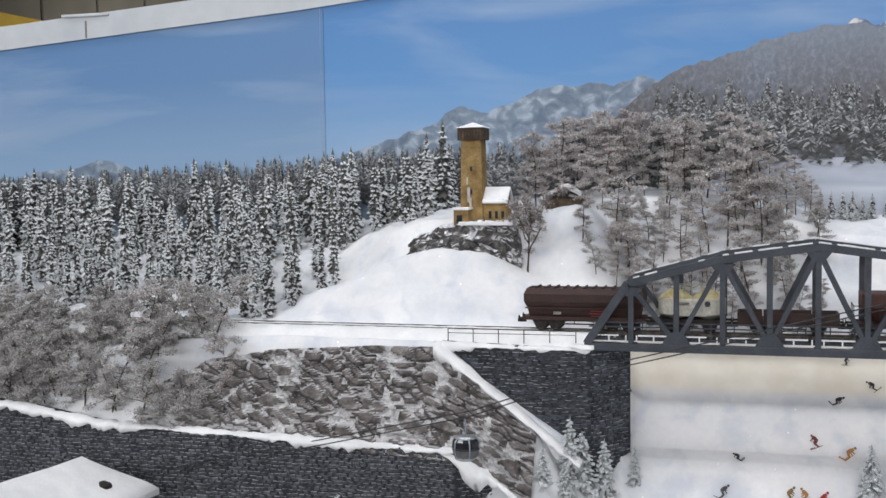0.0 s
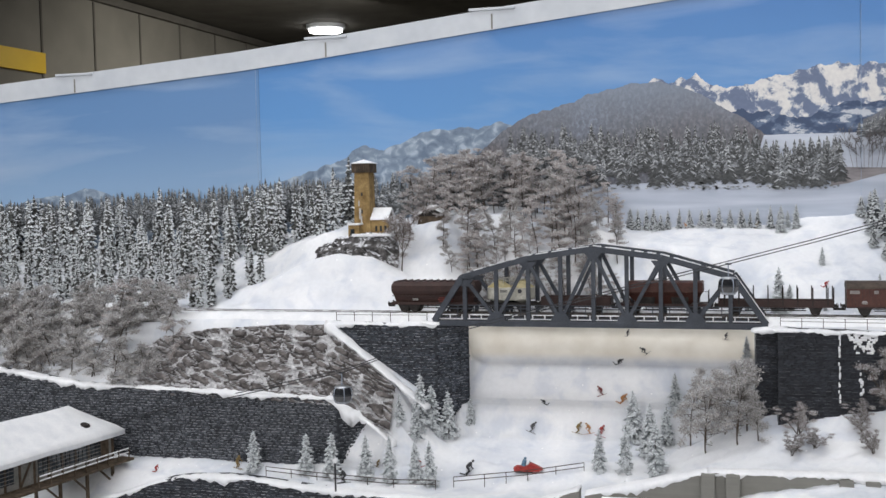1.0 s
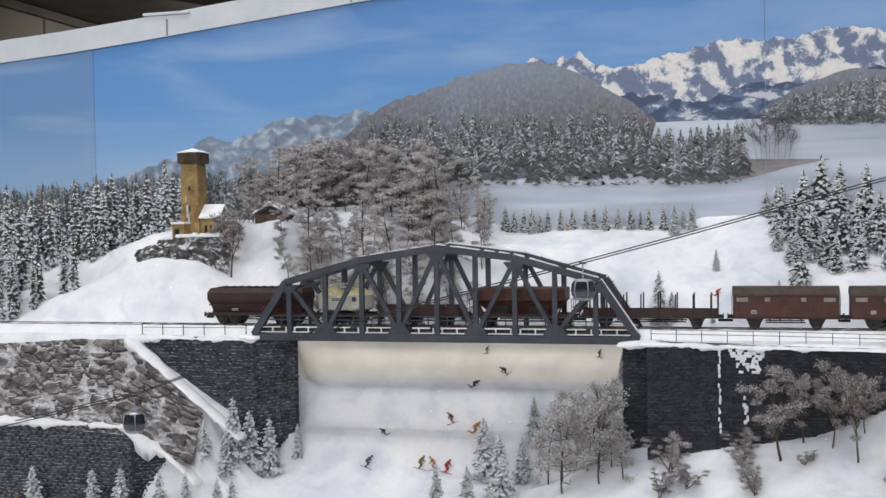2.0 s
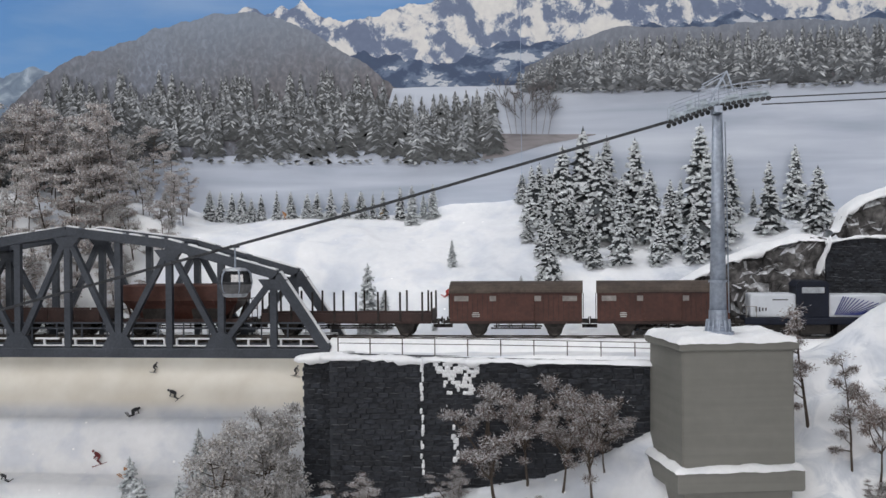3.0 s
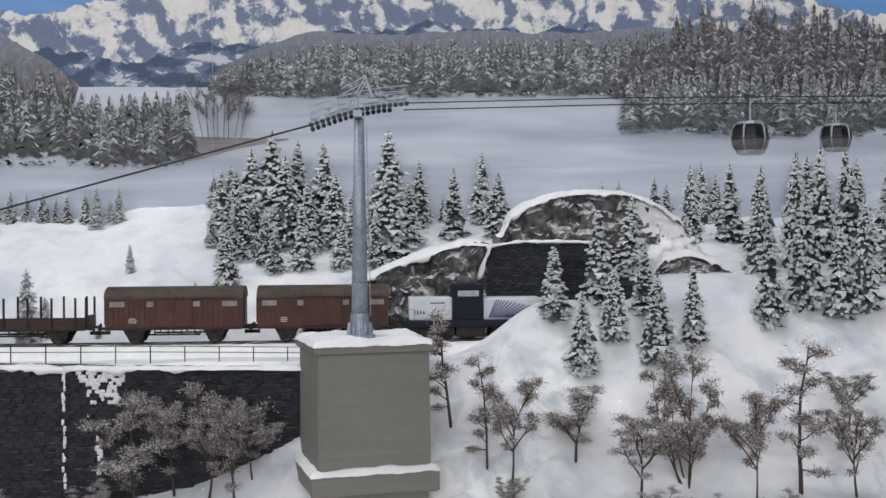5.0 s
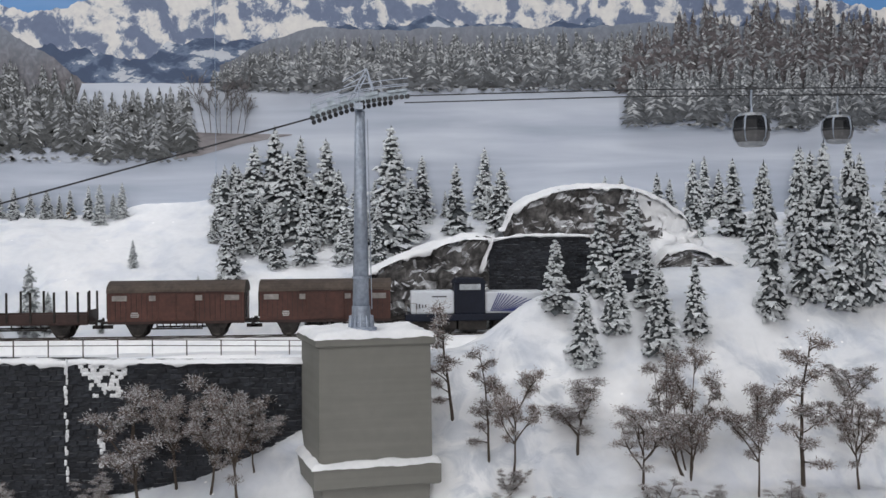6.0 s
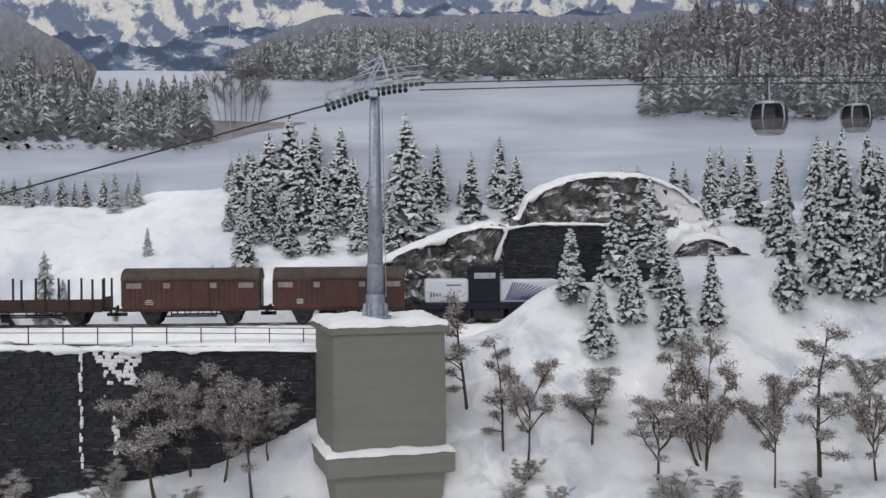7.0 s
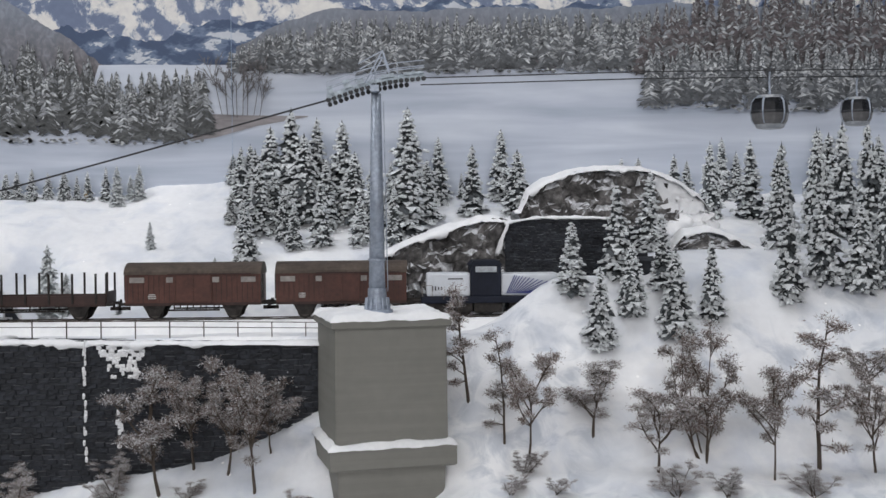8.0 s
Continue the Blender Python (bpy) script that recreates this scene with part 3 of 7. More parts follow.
def relief_print(name, stops, scale, stretch=(1, 1, 1), light=(0.004, 0.0, 0.006), gain=1.0, detail=9, wobble=0.02):
    """A printed mountain: folds of rock and snow, told apart by the side of each fold that the printed sun reaches."""
    m = bpy.data.materials.new(name)
    m.use_nodes = True
    nt = m.node_tree
    co = nt.nodes.new("ShaderNodeTexCoord").outputs["Object"]
    bend = nt.nodes.new("ShaderNodeTexNoise")
    bend.inputs["Scale"].default_value, bend.inputs["Detail"].default_value = 22, 4
    nt.links.new(co, bend.inputs["Vector"])
    wob = nt.nodes.new("ShaderNodeVectorMath")
    wob.operation = "MULTIPLY_ADD"
    wob.inputs[1].default_value = (wobble, 0, wobble)
    nt.links.new(bend.outputs["Color"], wob.inputs[0])
    nt.links.new(co, wob.inputs[2])
    facs = []
    for off in ((0, 0, 0), light):
        mp = nt.nodes.new("ShaderNodeMapping")
        mp.inputs["Location"].default_value = [o * k for o, k in zip(off, stretch)]
        mp.inputs["Scale"].default_value = stretch
        nt.links.new(wob.outputs[0], mp.inputs["Vector"])
        no = nt.nodes.new("ShaderNodeTexNoise")
        no.inputs["Scale"].default_value, no.inputs["Detail"].default_value, no.inputs["Roughness"].default_value = scale, detail, 0.66
        nt.links.new(mp.outputs["Vector"], no.inputs["Vector"])
        facs.append(no.outputs["Fac"])
    sub = nt.nodes.new("ShaderNodeMath")
    sub.operation = "SUBTRACT"
    nt.links.new(facs[0], sub.inputs[0])
    nt.links.new(facs[1], sub.inputs[1])
    mul = nt.nodes.new("ShaderNodeMath")
    mul.operation = "MULTIPLY_ADD"
    mul.inputs[1].default_value, mul.inputs[2].default_value = 5.0 * gain, 0.5
    nt.links.new(sub.outputs[0], mul.inputs[0])
    ra = nt.nodes.new("ShaderNodeValToRGB")
    while len(ra.color_ramp.elements) < len(stops):
        ra.color_ramp.elements.new(0.5)
    for e, (p, c) in zip(ra.color_ramp.elements, stops):
        e.position, e.color = p, (*c, 1)
    nt.links.new(mul.outputs[0], ra.inputs["Fac"])
    grain, gf = ramp_noise(nt, 160, 4, ((0.3, (0.9, 0.9, 0.92)), (0.7, (1.05, 1.05, 1.04))), co)
    col = mix(nt, ra.outputs["Color"], grain, 1.0, "MULTIPLY")
    nt.links.new(col, nt.nodes["Principled BSDF"].inputs["Base Color"])
    nt.nodes["Principled BSDF"].inputs["Roughness"].default_value = 0.55
    return m


P_BLUE = print_material("printed_far_hill", ((0.33, (0.12, 0.17, 0.245)), (0.52, (0.2, 0.265, 0.35)), (0.66, (0.4, 0.475, 0.565))), 60, (1, 1, 1.2))
P_GREY = print_material("printed_wooded_hill", ((0.32, (0.065, 0.063, 0.07)), (0.5, (0.115, 0.112, 0.122)), (0.68, (0.19, 0.197, 0.218))), 170, (1.2, 1, 0.9), coarse=(11, ((0.36, (0.95, 0.83, 0.79)), (0.5, (0.98, 0.97, 0.98)), (0.64, (1.2, 1.3, 1.45))), 1.0), fade=(0.215, 0.3, (0.25, 0.31, 0.4), 0.6))
P_ALP = relief_print("printed_alps", ((0.3, (0.13, 0.17, 0.27)), (0.42, (0.2, 0.245, 0.345)), (0.475, (0.33, 0.37, 0.45)), (0.52, (0.5, 0.515, 0.55)), (0.6, (0.6, 0.6, 0.605)), (0.75, (0.72, 0.705, 0.68))), 21, (1.0, 1, 0.95), (0.009, 0.0, 0.008), 1.0, wobble=0.03)
P_DEEP = relief_print("printed_dark_slope", ((0.3, (0.035, 0.065, 0.135)), (0.5, (0.06, 0.1, 0.185)), (0.66, (0.11, 0.155, 0.25)), (0.93, (0.14, 0.19, 0.28)), (0.96, (0.52, 0.55, 0.6))), 24, (0.8, 1, 2.0), (0.006, 0.0, 0.009), 1.0)
P_SNOW = print_material("printed_snowfield", ((0.3, (0.37, 0.42, 0.51)), (0.5, (0.475, 0.52, 0.61)), (0.7, (0.585, 0.63, 0.71))), 11, (0.45, 1, 5), 6, 0.5)
P_TREE = print_material("printed_conifers", ((0.36, (0.02, 0.023, 0.025)), (0.6, (0.06, 0.065, 0.067)), (0.8, (0.13, 0.138, 0.14))), 160, (1.0, 1, 1.6), 4, 0.6, vary=0.4)
P_TREE2 = print_material("printed_frosted_conifers", ((0.33, (0.032, 0.037, 0.043)), (0.6, (0.078, 0.086, 0.096)), (0.8, (0.165, 0.178, 0.192))), 160, (1.0, 1, 1.6), 4, 0.6, vary=0.35)
P_TREE3 = print_material("printed_brown_conifers", ((0.33, (0.03, 0.024, 0.028)), (0.6, (0.08, 0.068, 0.073)), (0.8, (0.2, 0.18, 0.185))), 160, (1.0, 1, 1.6), 4, 0.6, vary=0.4)
P_FROST = print_material("printed_frost", ((0.35, (0.2, 0.212, 0.22)), (0.65, (0.46, 0.478, 0.495))), 150, vary=0.4)
P_MID = print_material("printed_dull_frost", ((0.35, (0.1, 0.108, 0.118)), (0.65, (0.23, 0.245, 0.265))), 150, vary=0.4)
P_BARE = print_material("printed_bare_trees", ((0.35, (0.06, 0.055, 0.06)), (0.65, (0.14, 0.13, 0.135))), 200)
P_FIELD = print_material("printed_brown_field", ((0.35, (0.19, 0.175, 0.185)), (0.65, (0.3, 0.28, 0.29))), 60, (0.6, 1, 3))


def sheet_outline(name, top, bottom, level, mat_, rough_amp=0.0, rough_freq=60, label=""):
    """A printed shape: upper and lower edge in x and z; level: how many layers it lies before the board."""
    xs = np.arange(top[0][0], top[-1][0] + 1e-6, 0.0025)
    bm = bmesh.new()
    y = BD - 0.0004 * level
    up = [bm.verts.new((x, y, curve(x, top) + rough_amp * fbm(x * rough_freq, level * 3.3, 0.4, 6))) for x in xs]
    lo = [bm.verts.new((x, y, curve(x, bottom))) for x in xs]
    for i in range(len(xs) - 1):
        if up[i].co.z > lo[i].co.z or up[i + 1].co.z > lo[i + 1].co.z:
            bm.faces.new((lo[i], lo[i + 1], up[i + 1], up[i]))
    return part(name, bm, mat_, backdrop, label)


sheet_outline("printed_ridge", ((-1.6, 0.13), (-1.05, 0.15), (-0.98, 0.162), (-0.93, 0.163), (-0.886, 0.178), (-0.83, 0.163), (-0.7, 0.15), (-0.58, 0.15)), ((-1.6, 0.0), (-0.5, 0.0)), 1, P_BLUE, 0.004, 20, "printed far blue ridge")
sheet_outline("printed_far_hill", ((-0.565, 0.17), (-0.5, 0.19), (-0.44, 0.21), (-0.39, 0.232), (-0.36, 0.222), (-0.3, 0.248), (-0.24, 0.255), (-0.21, 0.247), (-0.175, 0.264), (-0.14, 0.25), (0.0, 0.24)), ((-0.6, 0.0), (0.1, 0.0)), 2, P_BLUE, 0.006, 28, "printed blue wooded hill")
sheet_outline("printed_alps", ((0.03, 0.3), (0.048, 0.312), (0.095, 0.307), (0.107, 0.32), (0.119, 0.306), (0.15, 0.292), (0.18, 0.302), (0.216, 0.312), (0.251, 0.314), (0.292, 0.326), (0.34, 0.319), (0.4, 0.332), (0.47, 0.326), (0.55, 0.345), (0.64, 0.338), (0.75, 0.325), (0.85, 0.33), (0.97, 0.3), (1.6, 0.31)), ((0.0, 0.15), (1.6, 0.15)), 3, P_ALP, 0.007, 55, "printed snowy rock mountains")
sheet_outline("printed_dark_slope", ((0.14, 0.26), (0.172, 0.266), (0.19, 0.26), (0.217, 0.254), (0.239, 0.25), (0.262, 0.257), (0.293, 0.267), (0.314, 0.275), (0.341, 0.27), (0.38, 0.27), (0.42, 0.276), (0.5, 0.285), (0.54, 0.291), (0.57, 0.284), (0.64, 0.282), (0.68, 0.288), (0.72, 0.28), (0.9, 0.28), (1.6, 0.28)), ((0.0, 0.18), (1.6, 0.18)), 4, P_DEEP, 0.007, 55, "printed dark blue lower slopes")
sheet_outline("printed_wooded_hill", ((-0.24, 0.19), (-0.152, 0.262), (-0.098, 0.277), (-0.045, 0.294), (0.0, 0.306), (0.035, 0.31), (0.062, 0.307), (0.094, 0.298), (0.126, 0.282), (0.153, 0.264), (0.177, 0.25), (0.2, 0.23), (0.22, 0.222)), ((-0.2, 0.15), (0.3, 0.15)), 5, P_GREY, 0.004, 60, "printed grey-brown wooded hill")
sheet_outline("printed_hazy_hill", ((0.33, 0.245), (0.37, 0.268), (0.42, 0.281), (0.5, 0.28), (0.58, 0.282), (0.68, 0.282), (0.74, 0.286), (1.0, 0.28)), ((0.3, 0.2), (1.2, 0.2)), 6, P_GREY, 0.003, 50, "printed hazy wooded hill")
sheet_outline("printed_snowfield", ((-0.2, 0.16), (0.18, 0.168), (0.2, 0.2285), (0.34, 0.2285), (0.39, 0.222), (0.46, 0.2225), (0.72, 0.224), (1.6, 0.2)), ((-0.3, 0.02), (1.6, 0.02)), 7, P_SNOW, 0.0008, 30, "printed white snowfields")
sheet_outline("printed_brown_field", ((0.288, 0.158), (0.292, 0.182), (0.34, 0.18), (0.4, 0.179)), ((0.288, 0.156), (0.31, 0.159), (0.35, 0.17), (0.4, 0.1785)), 8, P_FIELD, 0.0, 30, "printed brown field edge")


def printed_conifers(name, x0, x1, foot, head, count, level, mat_, label, width=0.015, frost=0.5, tall=0.062, brush=True):
    """A printed wood: conifers of many drooping boughs with frost on their upper sides; foot and head give the wood's lower and upper edge."""
    bm = bmesh.new()
    todo = sorted(((random.random(), x0 + (x1 - x0) * (i + rnd(0, 1)) / count) for i in range(count)), reverse=True)

    def leaf(x, y, z, s, a, b, th, droop, index):
        """A ragged bough from a to b beside the trunk."""
        lift = rnd(-0.25, 0.15) * (b - a)
        pts = [(a + (b - a) * u, v * th * rnd(0.6, 1.3) - droop * u * u + lift * u * (1 - u)) for u, v in ((0, 0.3), (0.35, 0.6), (0.75, 0.4), (1.0, -0.1), (0.7, -0.55), (0.3, -0.45))]
        bm.faces.new([bm.verts.new((x + s * u, y, z + v)) for u, v in (pts if s > 0 else pts[::-1])]).material_index = index
    for k, (row, x) in enumerate(todo):
        zf, zh = curve(x, foot), curve(x, head)
        h = min(tall, (zh - zf)) * rnd(0.72, 1.05)
        base = zf + row * max(0.0, zh - zf - h * 0.95)
        y = BD - 0.0004 * level - 0.0034 * k / len(todo)
        w = width * rnd(0.75, 1.3) * (h / 0.055) ** 0.5
        tiers = max(10, int(h / 0.0031))
        fk = min(0.95, frost * rnd(0.2, 1.6))
        v = [bm.verts.new((x + u * w, y, base + f * h)) for u, f in ((-0.2, 0.02), (0.2, 0.02), (0.12, 0.6), (0.0, 1.0), (-0.12, 0.6))]
        bm.faces.new(v)
        for t in range(tiers):
            f = (t + rnd(0.1, 0.9)) / tiers
            r = w / 2 * (1 - f) ** 0.8 * (0.8 + 0.2 * math.sin(t * 2.1 + k)) + 0.0006
            th = h / tiers * rnd(0.8, 1.25)
            for j in range(6):
                s = 1 if j % 2 else -1
                a, b = rnd(-0.3, 0.35) * r, rnd(0.55, 1.2) * r
                z, droop = base + h * (0.04 + 0.93 * f) + rnd(-0.4, 0.4) * th, r * rnd(0.15, 0.55)
                yy = y - rnd(0.05, 0.5) * 0.000008
                leaf(x, yy, z, s, a, b, th, droop, 2 if rnd(0, 1) < 0.08 + 0.4 * f else 0)
                if f > 0.15 and rnd(0, 1) < fk * (0.3 + 0.62 * f):
                    leaf(x, yy - 0.000004, z + th * 0.35, s, a, b * rnd(0.75, 1.02), th * rnd(0.35, 0.7), droop * rnd(0.8, 1.1), 1 if rnd(0, 1) < 0.6 else 2)
    for i in range(count if brush else 0):
        x = rnd(x0, x1)
        z, s, e = curve(x, foot) + rnd(-0.001, 0.003), rnd(0.0012, 0.004), rnd(0.0006, 0.002)
        v = [bm.verts.new((x + s * math.cos(q) * rnd(0.7, 1.1), BD - 0.0004 * level - 0.0035, z + e * math.sin(q) * rnd(0.7, 1.2))) for q in (0, 0.8, 1.6, 2.4, 3.1, 4.7)]
        bm.faces.new(v).material_index = random.choice((1, 2, 2))
    ob = part(name, bm, [mat_, P_FROST, P_MID], backdrop, label)
    ob["kind"] = "stuff"
    return ob


printed_conifers("printed_wood", -0.16, 0.3, ((-0.16, 0.164), (0.06, 0.157), (0.3, 0.153)), ((-0.16, 0.256), (0.06, 0.247), (0.14, 0.251), (0.185, 0.238), (0.222, 0.222), (0.3, 0.224)), 125, 9, P_TREE, "printed dark snowy conifer wood", 0.022, 0.55)
printed_conifers("printed_wood", 0.325, 0.735, ((0.325, 0.222), (0.44, 0.219), (0.735, 0.222)), ((0.325, 0.243), (0.36, 0.256), (0.44, 0.272), (0.55, 0.275), (0.735, 0.278)), 105, 9, P_TREE2, "printed frosted conifer wood", 0.021, 0.95, 0.052)
printed_conifers("printed_wood", 0.72, 1.5, ((0.72, 0.215), (1.5, 0.215)), ((0.72, 0.278), (0.767, 0.292), (0.8, 0.309), (0.86, 0.318), (0.93, 0.312), (0.98, 0.292), (1.5, 0.29)), 150, 9, P_TREE3, "printed brown conifer wood", 0.021, 0.2, 0.08, False)
printed_conifers("printed_wood", 0.725, 1.5, ((0.725, 0.185), (0.92, 0.18), (1.5, 0.176)), ((0.725, 0.24), (0.8, 0.252), (0.9, 0.25), (1.5, 0.25)), 150, 18, P_TREE2, "printed frosted conifer wood", 0.023, 0.9, 0.058)
printed_conifers("printed_wood", -1.5, -0.12, ((-1.5, 0.07), (-0.12, 0.13)), ((-1.5, 0.155), (-1.0, 0.155), (-0.85, 0.165), (-0.62, 0.176), (-0.5, 0.184), (-0.3, 0.19), (-0.12, 0.2)), 330, 9, P_TREE, "printed dark conifer wood", 0.02, 0.55, brush=False)


def printed_bare_trees():
    """A printed group of leafless trees whose branches fan out."""
    bm = bmesh.new()
    count = [0]

    def branch(x, z, ang, length, w, depth):
        y = BD - 0.0078 - count[0] * 0.0000012
        count[0] += 1
        x1, z1 = x + math.sin(ang) * length, z + math.cos(ang) * length
        beam(bm, (x, y, z), (x1, y, z1), 0.0003, w, up=(0, 1, 0))
        if depth:
            for _ in range(4 if depth > 1 else 3):
                f = rnd(0.35, 1.0)
                branch(x + (x1 - x) * f, z + (z1 - z) * f, ang + rnd(-0.75, 0.75), length * rnd(0.35, 0.6), w * 0.55, depth - 1)
    for x in (0.317, 0.322, 0.328, 0.331, 0.3365, 0.341, 0.347, 0.3525):
        branch(x, rnd(0.177, 0.18), (x - 0.334) * 9 + rnd(-0.06, 0.06), rnd(0.028, 0.038), rnd(0.0024, 0.0032), 3)
    part("printed_bare_trees", bm, P_BARE, backdrop, "printed leafless trees")["kind"] = "stuff"


printed_bare_trees()
bm = bmesh.new()
for x, z0, z1 in ((0.3268, 0.11, 0.4), (-0.5658, 0.12, 0.358)):
    box(bm, (x, BD - 0.0116, (z0 + z1) / 2), (0.00035, 0.0004, z1 - z0))
part("board_joint", bm, material("joint_grey", (0.26, 0.36, 0.5), (0.34, 0.44, 0.58), 50, 0.6), backdrop, "thin joint between printed boards")


# ---- truss bridge ----
def truss_bridge():
    br = thing("truss_bridge", "blue-grey steel truss bridge with snow on its chords, carrying one track", "bridge")
    top = [(-0.163, 0.053), (-0.08, 0.0755), (0.0, 0.087), (0.08, 0.0765), (0.163, 0.053)]
    tz = lambda x: curve(x, top)
    nodes = [-0.16 + 0.04 * i for i in range(9)]
    for y in (0.0, 0.06):
        bm = bmesh.new()
        box(bm, (0, y, -0.0047), (0.404, 0.007, 0.0070), bevel=0.0006)
        lower = part("bottom_chord", bm, STEEL, br)
        for (x0, z0), (x1, z1) in zip(top, top[1:]):
            part("top_chord", beam(bmesh.new(), (x0, y, z0), (x1, y, z1), 0.0075, 0.0068), STEEL, br)
            bm = bmesh.new()
            n = 16
            for i in range(n):
                if rnd(0, 1) < (0.9 if x0 >= 0 else 0.55):
                    f0, f1 = i / n, (i + 1) / n
                    beam(bm, (x0 + (x1 - x0) * f0, y, z0 + (z1 - z0) * f0 + 0.0038), (x0 + (x1 - x0) * f1, y, z0 + (z1 - z0) * f1 + 0.0038), rnd(0.004, 0.0066), rnd(0.0008, 0.0018))
            part("chord_snow", bm, CAP, br, "patchy white snow on the upper chord")["kind"] = "stuff"
        for s in (-1, 1):
            part("end_post", beam(bmesh.new(), (s * 0.2, y, -0.002), (s * 0.163, y, 0.053), 0.0075, 0.0072), STEEL, br)
        part("post_snow", beam(bmesh.new(), (0.2013, y, 0.003), (0.1655, y, 0.0557), 0.0055, 0.0012), CAP, br, "thin snow on the end post")
        for x in nodes:
            bm = bmesh.new()
            z1 = tz(x) - 0.002
            beam(bm, (x, y, -0.002), (x, y, z1), 0.0048, 0.0046, up=(0, 1, 0))
            part("post", bm, STEEL, br)
        for i in range(8):
            lo, hi = (i + 1, i) if i % 2 == 0 else (i, i + 1)
            bm = bmesh.new()
            beam(bm, (nodes[lo], y, 0.0), (nodes[hi], y, tz(nodes[hi]) - 0.003), 0.0042, 0.0046, up=(0, 1, 0))
            part("diagonal", bm, STEEL, br)
        for i in (1, 3, 5, 7):
            bm = bmesh.new()
            x = nodes[i]
            prism(bm, [(x - 0.013, -0.002), (x + 0.013, -0.002), (x + 0.008, 0.007), (x + 0.003, 0.0105), (x - 0.003, 0.0105), (x - 0.008, 0.007)], y - 0.003, y + 0.003)
            part("gusset", bm, STEEL, br)
        for i in (0, 2, 4, 6, 8):
            bm = bmesh.new()
            x = nodes[i]
            z = tz(x)
            prism(bm, [(x - 0.011, z - 0.004), (x + 0.011, z - 0.004), (x + 0.005, z - 0.012), (x - 0.005, z - 0.012)], y - 0.003, y + 0.003)
            part("gusset", bm, STEEL, br)
    # floor beams, bracing, deck
    for x in [-0.2] + nodes + [0.2]:
        bm = bmesh.new()
        box(bm, (x, 0.03, -0.003), (0.004, 0.058, 0.006))
        part("floor_beam", bm, STEEL, br)
    for x in nodes[1:-1]:
        bm = bmesh.new()
        box(bm, (x, 0.03, tz(x) - 0.001), (0.004, 0.056, 0.004))
        part("top_strut", bm, STEEL, br)
    for i in range(1, 7):
        bm = bmesh.new()
        a, b = nodes[i], nodes[i + 1]
        beam(bm, (a, 0.002, tz(a)), (b, 0.058, tz(b)), 0.0028, 0.0028)
        part("top_brace", bm, STEEL, br)
    bm = bmesh.new()
    for y in (0.012, 0.048):
        box(bm, (0, y, 0.0002), (0.4, 0.003, 0.003))
    part("stringer", bm, STEEL, br)
    # snow-covered edge angle with cut-outs, and the handrails
    for y in (0.0012, 0.0535):
        bm = bmesh.new()
        for x0, x1 in zip([-0.2] + nodes, nodes + [0.2]):
            w_ = rnd(0.5, 0.98)
            box(bm, ((x0 + x1) / 2 + rnd(-0.5, 0.5) * (1 - w_) * 0.035, y, 0.0058), (0.035 * w_, 0.0022, rnd(0.0007, 0.0014)))
            box(bm, ((x0 + x1) / 2, y, 0.0006), (0.036, 0.0022, 0.0010))
            for k in (0.12, 0.5, 0.88):
                box(bm, (x0 + (x1 - x0) * k, y, 0.0034), (0.0013, 0.0020, 0.005))
        part("edge_lattice", bm, CAP, br, "snow-covered lattice edge")
        bm = bmesh.new()
        for z in (0.0135, 0.0175):
            beam(bm, (-0.198, y, z), (0.198, y, z), 0.0011, 0.0011)
        for x in np.arange(-0.19, 0.195, 0.02):
            beam(bm, (x, y, 0.004), (x, y, 0.018), 0.001, 0.001)
        part("handrail", bm, CAP if y > 0.03 else STEEL, br, "thin handrail dusted with snow")
    return br


truss_bridge()


PLATE = material("pale_blue_plate", (0.36, 0.43, 0.49), (0.5, 0.57, 0.63), 300, 0.5)


